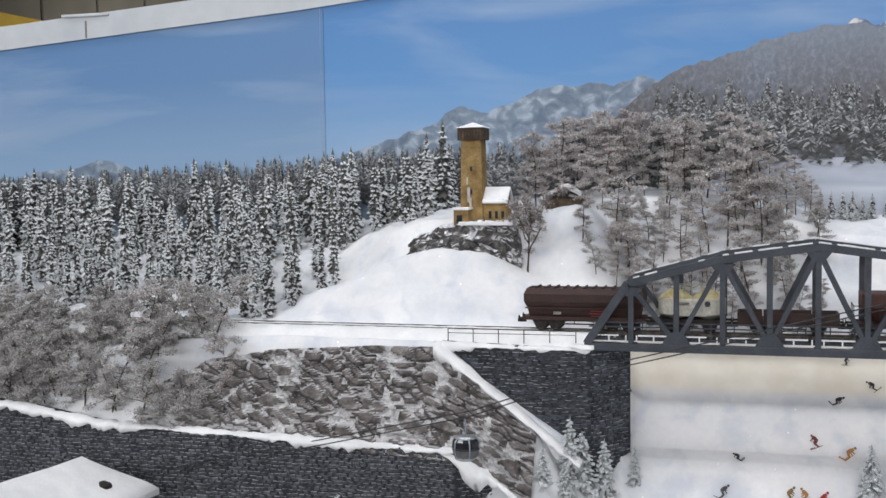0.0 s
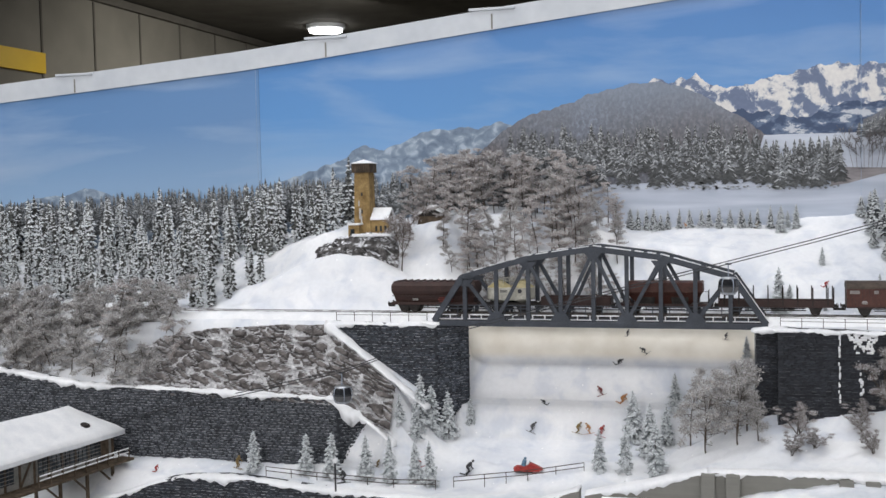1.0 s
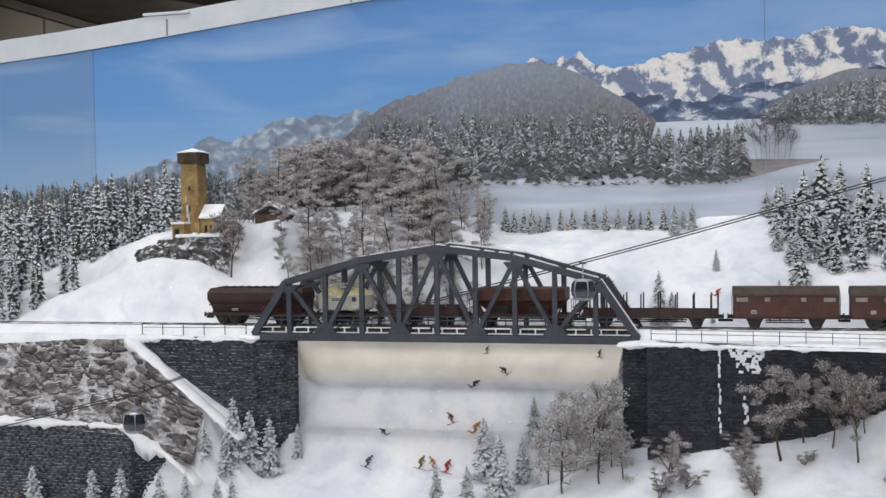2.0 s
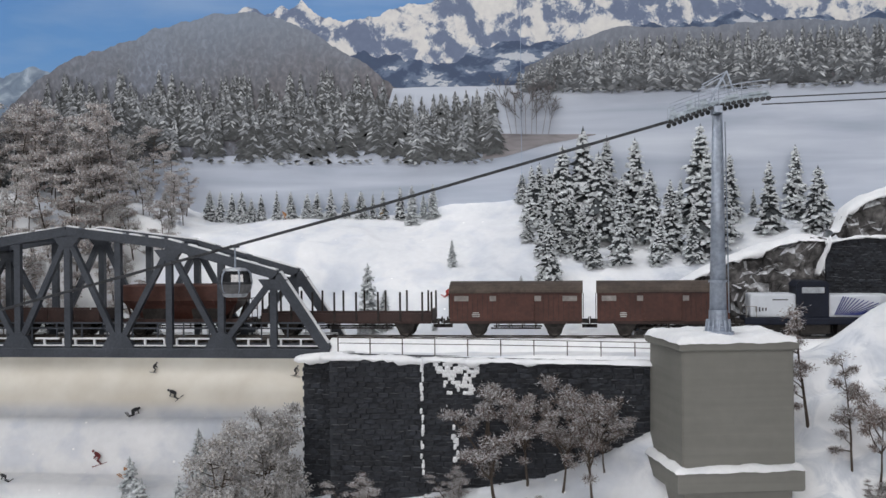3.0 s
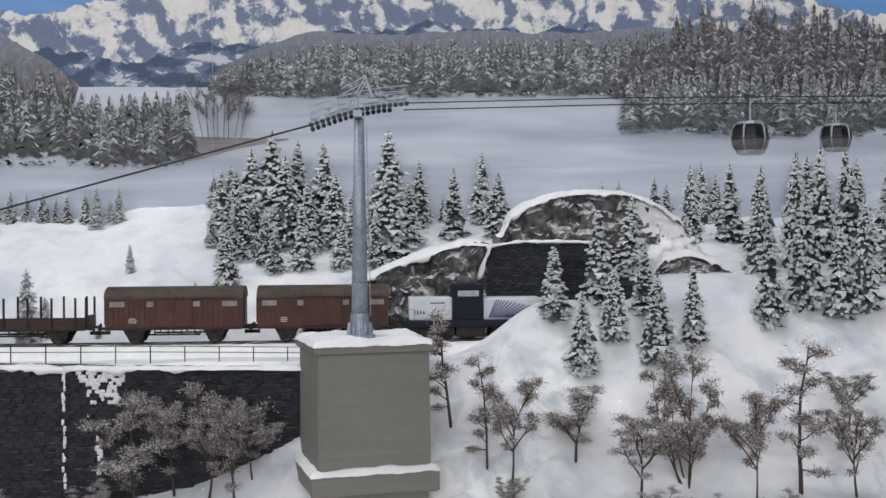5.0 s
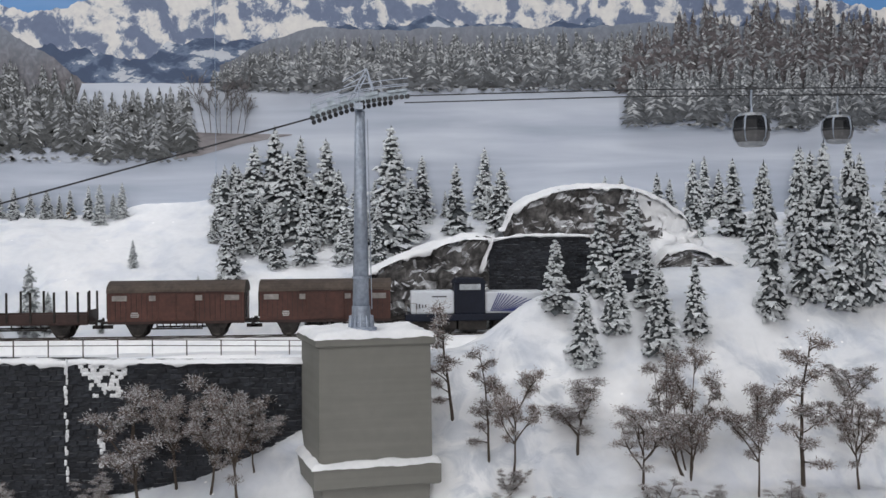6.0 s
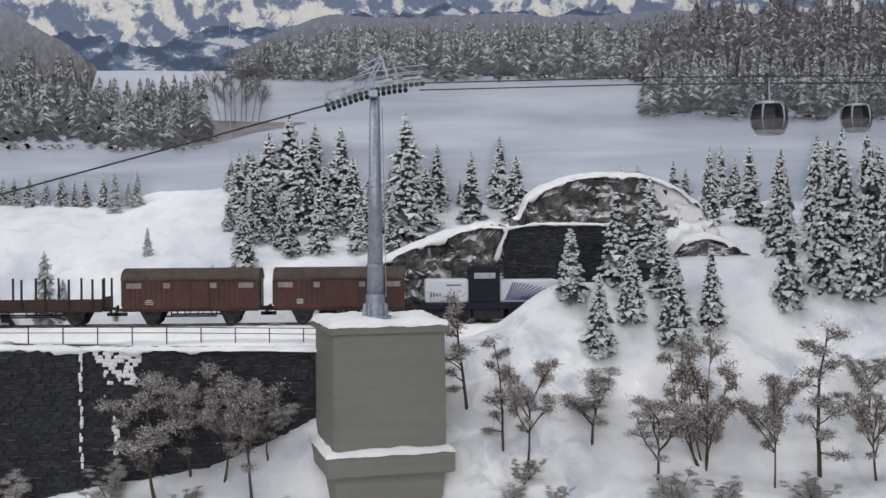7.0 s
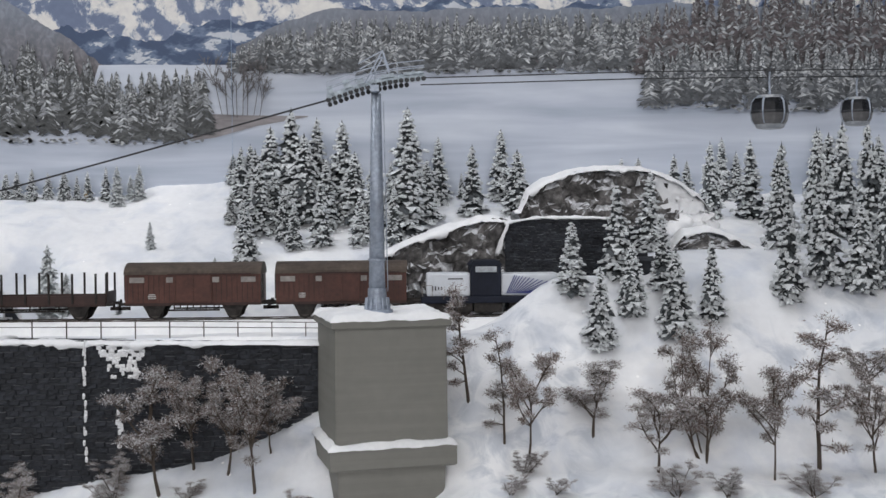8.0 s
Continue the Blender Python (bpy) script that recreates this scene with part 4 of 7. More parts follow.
# ---- concrete base with the cable-car tower ----
def pillar():
    c, a = (0.4725, -0.0715), math.radians(13)
    ob = thing("tower_base", "grey painted concrete tower base with snow on its cap and ledge", "concrete base")
    base = Matrix.Translation((c[0], c[1], 0)) @ Matrix.Rotation(a, 4, "Z")

    def ring(bm, pts):
        """Square rings of (half width, z)."""
        rs = [[bm.verts.new(base @ Vector((sx * w, sy * w, z))) for sx, sy in ((-1, -1), (1, -1), (1, 1), (-1, 1))] for w, z in pts]
        for r0, r1 in zip(rs, rs[1:]):
            for k in range(4):
                bm.faces.new((r0[k], r0[(k + 1) % 4], r1[(k + 1) % 4], r1[k]))
        bm.faces.new(rs[0][::-1])
        bm.faces.new(rs[-1])
        return bm
    bm = ring(bmesh.new(), [(0.0285, -0.30), (0.0323, -0.12), (0.0342, -0.075)])
    bmesh.ops.bevel(bm, geom=[e for e in bm.edges], offset=0.0008, segments=2, affect="EDGES")
    part("lower_shaft", bm, CONCRETE, ob)
    bm = ring(bmesh.new(), [(0.0385, -0.0772), (0.0396, -0.0762), (0.0396, -0.0648), (0.0387, -0.0638)])
    part("ledge", bm, CONCRETE, ob)
    bm = ring(bmesh.new(), [(0.0353, -0.066), (0.0349, 0.0095)])
    bmesh.ops.bevel(bm, geom=[e for e in bm.edges], offset=0.0008, segments=2, affect="EDGES")
    part("shaft", bm, CONCRETE, ob)
    bm = ring(bmesh.new(), [(0.0363, 0.0085), (0.0374, 0.0095), (0.0374, 0.0138), (0.0360, 0.0148)])
    part("cap_slab", bm, CONCRETE, ob)

    def blanket(w, z, h, hole=0.0):
        bm = bmesh.new()
        n = 30
        g = {}
        for i in range(n + 1):
            for j in range(n + 1):
                u, v = (i / n * 2 - 1), (j / n * 2 - 1)
                e = max(abs(u), abs(v))
                k = (1 - max(0, (e - 0.86) / 0.14) ** 2)
                p = base @ Vector((u * w * (1 + 0.014 * fbm(u * 3, v * 3, z)), v * w * (1 + 0.014 * fbm(u * 3, v * 3, z + 5)), 0))
                zz = z + h * max(k, 0) * (0.7 + 0.45 * fbm(u * 2.2, v * 2.2, z * 30)) - (0.0022 * (0.75 + 0.45 * fbm(u * 3.5, v * 3.5, 2.0)) if e > 0.99 else 0)
                g[i, j] = bm.verts.new((p.x, p.y, zz))
        for i in range(n):
            for j in range(n):
                if hole and max(abs((i + .5) / n * 2 - 1), abs((j + .5) / n * 2 - 1)) < hole:
                    continue
                bm.faces.new((g[i, j], g[i + 1, j], g[i + 1, j + 1], g[i, j + 1]))
        return bm
    part("cap_snow", blanket(0.0383, 0.0149, 0.0042), CAP, ob, "lumpy snow on the cap", smooth=True)
    part("ledge_snow", blanket(0.0409, -0.0628, 0.003, hole=0.8), CAP, ob, "lumpy snow on the ledge", smooth=True)

    # steel tower standing on it
    px, py = 0.4712, -0.082
    tw = thing("cable_car_tower", "grey tubular steel cable-car tower with a roller head and walkway", "lift tower")
    bm = lathe(bmesh.new(), [(0.0098, 0.0165), (0.0098, 0.0185), (0.0068, 0.0188), (0.0068, 0.0215), (0.0060, 0.0222), (0.0058, 0.032)], (px, py, 0))
    part("base_flange", bm, GALVA, tw)
    for k in range(12):
        bm = bmesh.new()
        an = k * math.tau / 12
        cyl(bm, (px + 0.0078 * math.cos(an), py + 0.0078 * math.sin(an), 0.018), (px + 0.0070 * math.cos(an), py + 0.0070 * math.sin(an), 0.026), 0.0006, n=6)
        part("flange_rib", bm, GALVA, tw)
    bm = bmesh.new()
    cyl(bm, (px, py, 0.03), (px + 0.0005, py, 0.155), 0.0053, 0.0032, 20)
    part("mast", bm, GALVA, tw, smooth=True)
    for z in (0.05, 0.1):
        bm = bmesh.new()
        r = 0.0053 + (0.0032 - 0.0053) * (z - 0.03) / 0.125
        cyl(bm, (px, py, z - 0.0007), (px, py, z + 0.0007), r + 0.0008, n=20)
        part("mast_flange", bm, GALVA, tw)
    bm = bmesh.new()
    for dy in (-0.0012, 0.0012):
        tube(bm, [(px + 0.0068, py + dy, 0.03), (px + 0.0052, py + dy, 0.15)], [0.0003, 0.0003], 5)
    for z in np.arange(0.033, 0.15, 0.0035):
        x = px + 0.0068 - 0.0016 * (z - 0.03) / 0.12
        tube(bm, [(x, py - 0.0012, z), (x, py + 0.0012, z)], [0.00025, 0.00025], 4)
    part("ladder", bm, GALVA, tw)
    # roller head, tilted along the rope
    head = [(-0.0295, -0.0058), (-0.012, 0.0002), (0.0, 0.0036), (0.014, 0.006), (0.031, 0.0077)]
    for dy in (-0.008, 0.008):
        bm = bmesh.new()
        for (x0, z0), (x1, z1) in zip(head, head[1:]):
            beam(bm, (px + x0, py + dy, 0.1578 + z0), (px + x1, py + dy, 0.1578 + z1), 0.0022, 0.0026)
        part("roller_beam", bm, PLATE, tw, "pale blue roller beam")
        for i in range(18):
            x = -0.029 + i * 0.0035
            if dy > 0 and i > 14:
                continue
            z = (0.1556 if dy < 0 else 0.1546) + curve(x, head)
            bm = bmesh.new()
            cyl(bm, (px + x, py + dy - 0.0011, z), (px + x, py + dy + 0.0011, z), 0.0015, n=12)
            part("roller", bm, DARKSTEEL, tw, "black rubber roller")
    for x0, x1, hh in ((-0.0295, -0.026, 0.005), (-0.0195, -0.015, 0.0055), (-0.011, -0.007, 0.004), (0.004, 0.012, 0.0022), (0.018, 0.03, 0.0016)):
        bm = bmesh.new()
        za, zb = 0.1585 + curve(x0, head), 0.1585 + curve(x1, head)
        beam(bm, (px + x0, py - 0.0105, za + hh / 2), (px + x1, py - 0.0105, zb + hh / 2), 0.0006, hh)
        part("guard_plate", bm, PLATE, tw, "pale blue guard plate")
    bm = bmesh.new()
    box(bm, (px, py, 0.157), (0.005, 0.022, 0.004))
    part("crosshead", bm, GALVA, tw)
    bm = bmesh.new()
    for dy in (-0.0115, 0.0115):
        for (x0, z0), (x1, z1) in zip(head, head[1:]):
            for h in (0.004, 0.0085):
                beam(bm, (px + x0, py + dy, 0.158 + z0 + h), (px + x1, py + dy, 0.158 + z1 + h), 0.0005, 0.0005)
            beam(bm, (px + x0, py + dy, 0.157 + z0), (px + x0, py + dy, 0.1665 + z0), 0.0005, 0.0005)
        beam(bm, (px - 0.006, py + dy, 0.16), (px + 0.005, py + dy, 0.18), 0.0008, 0.0008)
        beam(bm, (px + 0.005, py + dy, 0.18), (px + 0.0095, py + dy, 0.167), 0.0008, 0.0008)
        beam(bm, (px + 0.005, py + dy, 0.18), (px - 0.01, py + dy, 0.172), 0.0006, 0.0006)
    beam(bm, (px + 0.005, py - 0.0115, 0.18), (px + 0.005, py + 0.0115, 0.18), 0.0008, 0.0008)
    part("walkway_rail", bm, GALVA, tw)["kind"] = "stuff"


pillar()


# ---- trees ----
NEEDLE = material("spruce_needles", (0.028, 0.034, 0.038), (0.115, 0.128, 0.136), 220, 0.85, bump=0.4, vary=0.25)
FROST = material("frosted_snow", (0.52, 0.56, 0.585), (0.84, 0.86, 0.875), 200, 0.9, bump=0.5, fine=900, vary=0.08)
NEEDLE_GREY = material("grey_frosted_needles", (0.05, 0.053, 0.05), (0.19, 0.193, 0.185), 220, 0.85, bump=0.4, vary=0.3)
NEEDLE_WHITE = material("white_frosted_needles", (0.26, 0.29, 0.3), (0.48, 0.51, 0.525), 220, 0.85, bump=0.4, vary=0.2)
BARK = material("bark", (0.04, 0.03, 0.024), (0.12, 0.095, 0.075), 260, 0.9, bump=0.6)
TWIG_BROWN = material("brown_frosted_twigs", (0.1, 0.074, 0.064), (0.31, 0.245, 0.218), 60, 0.95, bump=0.4, vary=0.2, island=0.3, snow=0.75, snow_edge=0.75)
TWIG_PINE = material("frosted_pine_twigs", (0.29, 0.245, 0.228), (0.62, 0.565, 0.54), 60, 0.95, bump=0.4, vary=0.15, island=0.45, snow=0.75, snow_edge=0.8)
TWIG_FROST = material("frosted_twig_tips", (0.42, 0.41, 0.41), (0.68, 0.68, 0.69), 60, 0.95, bump=0.3, vary=0.1, island=0.2)
TWIG_PALE = material("pale_frosted_twigs", (0.24, 0.22, 0.208), (0.58, 0.555, 0.53), 60, 0.95, bump=0.4, vary=0.15, island=0.45, snow=0.6, snow_edge=0.95)


def spruce_meshes(seed, slim, frost, power=0.8, count=185, lumps=3, round_=True, needle=NEEDLE):
    """Trunk, crown and half width of a snowy spruce one unit high: short drooping boughs set in a spiral, clumps of snow on them."""
    rs = random.Random(seed)
    tr = bmesh.new()
    cyl(tr, (0, 0, -0.06), (0, 0, 0.9), 0.02, 0.004, 7)
    bm = bmesh.new()
    for i in range(count):
        f = (i / count) ** 1.15
        zz = 0.045 + 0.92 * f + rs.uniform(-0.02, 0.02)
        r = slim * ((1 - f) ** power) * (0.86 + 0.14 * math.sin(f * 27 + seed * 1.7)) * min(1.0, 0.72 + f * 2.2) + 0.012
        a = i * 2.39996 + rs.uniform(-0.4, 0.4)
        rr = r * (rs.uniform(0.6, 1.05) if i % 4 else rs.uniform(0.95, 1.22))
        droop = rr * rs.uniform(0.3, 0.75)
        half = rr * rs.uniform(0.2, 0.34) + 0.006
        c, s = math.cos(a), math.sin(a)

        def P(u, v, h):
            return bm.verts.new((c * u - s * v, s * u + c * v, zz + h))
        root, tip = P(0, 0, 0.03), P(rr, 0, -droop)
        l, rgt = P(rr * 0.66, half, -droop * 0.5), P(rr * 0.66, -half, -droop * 0.5)
        low = P(rr * 0.6, 0, -droop * 0.7 - 0.03)
        snowy = rs.random() < frost
        for k, fc in enumerate(((root, l, low), (low, l, tip), (root, low, rgt), (low, tip, rgt), (root, rgt, l), (l, rgt, tip))):
            bm.faces.new(fc).material_index = 1 if snowy and (k == 5 and rs.random() < 0.6 or k == 4 and rs.random() < 0.15) else 0
        if not snowy:
            continue
        for _ in range(lumps):
            u = rr * rs.uniform(0.55, 1.1)
            v = half * rs.uniform(-1.1, 1.1)
            e = rs.uniform(0.015, 0.031) * (1.15 - 0.5 * f)
            h0 = -droop * (u / rr) * 0.9 + 0.004
            wx, wy = rs.uniform(0.9, 1.9), rs.uniform(0.7, 1.2)
            turn = rs.uniform(0, 6.28)
            ring = [P(u + e * math.cos(turn + k * 1.5708) * wx, v + e * math.sin(turn + k * 1.5708) * wy, h0 - e * rs.uniform(0.3, 0.9)) for k in range(4)]
            t = P(u - e * 0.2, v, h0 + e * rs.uniform(0.5, 0.9))
            faces = []
            if round_:
                mid = [P(u + e * math.cos(turn + 0.5 + k * 1.5708) * wx * 0.9, v + e * math.sin(turn + 0.5 + k * 1.5708) * wy * 0.9, h0 + e * rs.uniform(0.1, 0.5)) for k in range(4)]
                faces = [(ring[k], ring[(k + 1) % 4], mid[(k + 1) % 4], mid[k]) for k in range(4)]
                ring = mid
            for corners in faces + [(ring[k], ring[(k + 1) % 4], t) for k in range(4)]:
                fc = bm.faces.new(corners)
                fc.material_index = 1
                fc.smooth = round_
    bmesh.ops.create_cone(bm, segments=6, radius1=0.02, radius2=0.0, depth=0.09, cap_ends=False, matrix=Matrix.Translation((0, 0, 0.97)))
    bmesh.ops.recalc_face_normals(bm, faces=bm.faces)
    out = []
    for b, name, mats in ((tr, "trunk", [BARK]), (bm, "crown", [needle, FROST])):
        me = bpy.data.meshes.new(name)
        b.to_mesh(me)
        b.free()
        for m in mats:
            me.materials.append(m)
        out.append(me)
    return out[0], out[1], slim


SPRUCES = [spruce_meshes(s, slim, fr, pw) for s, slim, fr, pw in ((1, 0.24, 0.88, 0.76), (2, 0.27, 0.97, 0.68), (3, 0.23, 0.8, 0.8), (4, 0.29, 0.97, 0.7), (5, 0.26, 0.85, 0.72), (6, 0.3, 1.0, 0.66))]
WOOD = [spruce_meshes(s, slim, fr, 0.6, 110, 2, False, NEEDLE_GREY) for s, slim, fr in ((7, 0.105, 0.95), (8, 0.125, 0.75), (9, 0.1, 0.98), (10, 0.115, 0.6))]
FROSTY = [spruce_meshes(s, slim, fr, 0.66, 120, 3, True, NEEDLE_WHITE) for s, slim, fr in ((11, 0.23, 1.0), (12, 0.26, 1.0), (13, 0.24, 1.0))]


def spruce(x, y, h, kinds, label, group, sink=0.02, z=None, span=None):
    t = thing("spruce", label, "spruce tree", group)
    me = random.choice(kinds)
    for name, m in zip(("trunk", "crown"), me[:2]):
        ob = new(name, m)
        ob.parent = t
    k = 1.12 * span / (2.1 * me[2] * h) if span else rnd(0.9, 1.12)
    t.matrix_world = Matrix.Translation((x, y, (ground(x, y) if z is None else z) - sink * h)) @ Matrix.Rotation(rnd(0, 6.28), 4, "Z") @ Matrix.Diagonal((h * k, h * k, h, 1))
    return t


MID = ((0.327, 0.28, 0.028), (0.337, 0.265, 0.043), (0.344, 0.276, 0.04), (0.336, 0.207, 0.028), (0.35, 0.18, 0.034), (0.363, 0.194, 0.062), (0.367, 0.244, 0.07), (0.386, 0.244, 0.086), (0.4, 0.217, 0.076),
       (0.385, 0.183, 0.047), (0.408, 0.263, 0.071), (0.433, 0.236, 0.08), (0.418, 0.171, 0.055), (0.451, 0.177, 0.043), (0.357, 0.147, 0.047), (0.493, 0.248, 0.091), (0.493, 0.196, 0.082), (0.522, 0.275, 0.06),
       (0.552, 0.235, 0.062), (0.582, 0.275, 0.066), (0.592, 0.222, 0.057), (0.477, 0.276, 0.032), (0.544, 0.276, 0.024), (0.462, 0.2, 0.06), (0.636, 0.276, 0.012), (0.661, 0.276, 0.017), (0.698, 0.276, 0.037), (0.721, 0.276, 0.019))
MID += ((0.375, 0.2, 0.05), (0.42, 0.205, 0.06), (0.445, 0.215, 0.062), (0.34, 0.235, 0.05), (0.355, 0.225, 0.056), (0.48, 0.18, 0.05), (0.51, 0.22, 0.055), (0.395, 0.168, 0.04))
for x, y, h in MID:
    spruce(x, y, h * 1.04, SPRUCES, "snow-laden dark green spruce on the white slope", "spruces on the slope")
for x, y, h in ((0.271, 0.177, 0.024), (0.215, 0.077, 0.055), (0.228, 0.08, 0.032), (0.335, 0.122, 0.02), (0.269, 0.076, 0.011), (0.176, 0.121, 0.01)):
    spruce(x, y, h, FROSTY, "small frosted spruce standing alone in the snow", "small spruces by the track")
for x, y, h, span in ((0.606, -0.011, 0.051, 0.026), (0.621, -0.038, 0.053, 0.027), (0.646, -0.022, 0.051, 0.025), (0.64, 0.001, 0.067, 0.03), (0.674, 0.045, 0.06, 0.028), (0.671, -0.009, 0.049, 0.024), (0.674, -0.033, 0.06, 0.03),
                      (0.701, -0.025, 0.056, 0.022), (0.752, 0.162, 0.067, 0.027), (0.79, 0.172, 0.069, 0.032), (0.758, -0.015, 0.069, 0.026), (0.795, 0.106, 0.08, 0.03), (0.788, -0.006, 0.079, 0.031), (0.812, -0.011, 0.062, 0.031),
                      (0.84, 0.149, 0.084, 0.03), (0.852, 0.124, 0.096, 0.032), (0.884, 0.15, 0.091, 0.031), (0.831, -0.008, 0.08, 0.027), (0.773, 0.05, 0.075, 0.028), (0.81, 0.07, 0.085, 0.03), (0.842, 0.04, 0.082, 0.03), (0.868, 0.02, 0.08, 0.03)):
    spruce(x, y, h, SPRUCES, "snow-laden dark green spruce on the bank", "spruces on the bank", span=span)
for x, y, h in ((0.698, 0.2, 0.05), (0.735, 0.22, 0.05), (0.761, 0.276, 0.037), (0.795, 0.276, 0.059), (0.809, 0.276, 0.046), (0.89, 0.276, 0.067), (0.911, 0.276, 0.065), (0.913, 0.194, 0.07), (0.87, 0.2, 0.07), (0.9, 0.1, 0.085), (0.9, 0.04, 0.08), (0.93, 0.0, 0.08), (0.93, 0.12, 0.09)):
    spruce(x, y, h, SPRUCES, "snow-laden dark green spruce behind the bank", "spruces on the bank")
for x, y, h in ((0.222, 0.262, 0.038), (0.242, 0.265, 0.034), (0.231, 0.276, 0.024)):
    spruce(x, y, h, FROSTY, "small frosted spruce at the upper piste", "small spruces on the piste")
for x in (0.208, 0.219, 0.026, 0.048, 0.015, 0.038, 0.058, 0.068, 0.084, 0.098, 0.115, 0.125, 0.139, 0.154, 0.169, 0.181, 0.191):
    spruce(x, 0.276, rnd(0.022, 0.033), SPRUCES, "tiny frosted spruce at the far edge", "row of tiny spruces")
for x, y, h in ((-0.21, -0.036, 0.065), (-0.203, -0.012, 0.072), (-0.184, -0.003, 0.061), (-0.158, 0.01, 0.036), (-0.23, -0.06, 0.037), (-0.212, -0.054, 0.043), (0.045, 0.005, 0.061), (0.068, -0.028, 0.064), (0.077, -0.06, 0.062), (0.094, 0.02, 0.047), (0.085, 0.001, 0.048), (0.177, 0.077, 0.03), (0.013, -0.064, 0.05), (0.043, -0.061, 0.049)):
    spruce(x, y, h, FROSTY, "white-frosted spruce beside the ski slope", "spruces beside the ski slope")
for x, y, h in ((-0.411, -0.09, 0.053), (-0.339, -0.094, 0.052), (-0.304, -0.098, 0.058), (-0.26, -0.101, 0.056), (-0.229, -0.105, 0.058), (-0.2, -0.096, 0.048), (-0.18, -0.104, 0.054)):
    spruce(x, y, h, FROSTY, "white-frosted spruce behind the path fence", "spruces along the path")
placed = []
for x in np.arange(-1.25, -0.36, 0.0075):
    for _ in range(3):
        xx, y = x + rnd(-0.006, 0.006), rnd(0.065, 0.268)
        if xx > -0.47 and (y < 0.17 or xx > -0.385):
            continue
        if xx > -0.52 and y < 0.1:
            continue
        if any((xx - a) ** 2 + (y - b) ** 2 < 0.011 ** 2 for a, b in placed):
            continue
        placed.append((xx, y))
random.shuffle(placed)
for x, y in placed[:300]:
    spruce(x, y, rnd(0.066, 0.108) if y > 0.12 else rnd(0.055, 0.082), WOOD, "tall snow-dusted spruce in the dense wood", "spruce wood")


def broadleaf_meshes(seed, kind):
    """A frosted tree one unit high: slim crooked trunk, side branches, and flat fuzzy pads of fine twigs with snow on them."""
    rs = random.Random(seed)
    wood, tufts = bmesh.new(), bmesh.new()

    def stem(p, d, length, r, n, wander):
        pts, rad = [Vector(p)], [r]
        d = Vector(d).normalized()
        for i in range(n):
            d = (d + Vector((rs.uniform(-1, 1), rs.uniform(-1, 1), rs.uniform(-0.4, 0.7))) * wander).normalized()
            pts.append(pts[-1] + d * length / n)
            rad.append(r * (1 - 0.75 * (i + 1) / n))
        tube(wood, pts, rad, 4, cap=False)
        return pts

    near = kind in ("brown", "column", "clump")

    def pad(c, size, count, tilt):
        """A flat cloud of fine twigs that spread from its middle; its upper side carries frost."""
        for _ in range(count):
            off = Vector((rs.gauss(0, 0.5), rs.gauss(0, 0.5), rs.gauss(0, 0.5)))
            q = c + Vector((off.x * size, off.y * size, off.z * size * (0.22 if kind == "pine" else 0.5) + tilt * off.x * size))
            d = (off * 0.8 + Vector((rs.gauss(0, 0.5), rs.gauss(0, 0.5), rs.gauss(0.1, 0.4)))).normalized()
            side = d.cross(Vector((rs.gauss(0, 1), rs.gauss(0, 1), rs.gauss(0, 1)))).normalized()
            d *= rs.uniform(0.013, 0.03) if near else rs.uniform(0.014, 0.03)
            side *= rs.uniform(0.0018, 0.0038) if near else rs.uniform(0.006, 0.011)
            fc = tufts.faces.new([tufts.verts.new(p) for p in (q - side, q + side, q + d)])
            fc.material_index = 1 if rs.random() < (0.5 if off.z > 0.3 else 0.1) * (0.75 if near else 1.5 if kind == "pine" else 1.7 if kind == "pale" else 1.0) else 0

    stems = []
    if kind == "clump":
        for k in range(6):
            stems.append((stem((rs.uniform(-0.03, 0.03), rs.uniform(-0.03, 0.03), -0.05), (rs.uniform(-0.55, 0.55), rs.uniform(-0.55, 0.55), 1), rs.uniform(0.7, 0.95), 0.010, 7, 0.16), 8))
    elif kind == "brown":
        trunk = stem((0, 0, -0.06), (rs.uniform(-0.12, 0.12), rs.uniform(-0.12, 0.12), 1), 0.55, 0.015, 6, 0.12)
        stems.append((trunk, 3))
        for k in range(7):
            ang = k * 2.4 + rs.uniform(-0.5, 0.5)
            f = rs.uniform(0.45, 1.0) * 5.99
            p = trunk[int(f)].lerp(trunk[int(f) + 1], f % 1)
            lean_ = rs.uniform(0.35, 1.1)
            stems.append((stem(p, (math.cos(ang) * lean_, math.sin(ang) * lean_, 1), rs.uniform(0.3, 0.52), 0.0085, 6, 0.26), 5))
    elif kind == "column":
        stems.append((stem((0, 0, -0.06), (rs.uniform(-0.05, 0.05), rs.uniform(-0.05, 0.05), 1), 1.0, 0.012, 9, 0.1), 12))
    else:
        stems.append((stem((0, 0, -0.06), (rs.uniform(-0.1, 0.1), rs.uniform(-0.1, 0.1), 1), 1.0, 0.014, 9, 0.13), 21 if kind == "pine" else 24))
        if kind != "pine" and rs.random() < 0.7:
            stems.append((stem((0, 0, 0.12), (rs.uniform(-0.5, 0.5), rs.uniform(-0.5, 0.5), 1), 0.7, 0.009, 6, 0.16), 12))
    low, spread = {"pine": (0.24, 0.3), "brown": (0.42, 0.17), "column": (0.2, 0.21), "pale": (0.15, 0.34), "clump": (0.2, 0.22)}[kind]
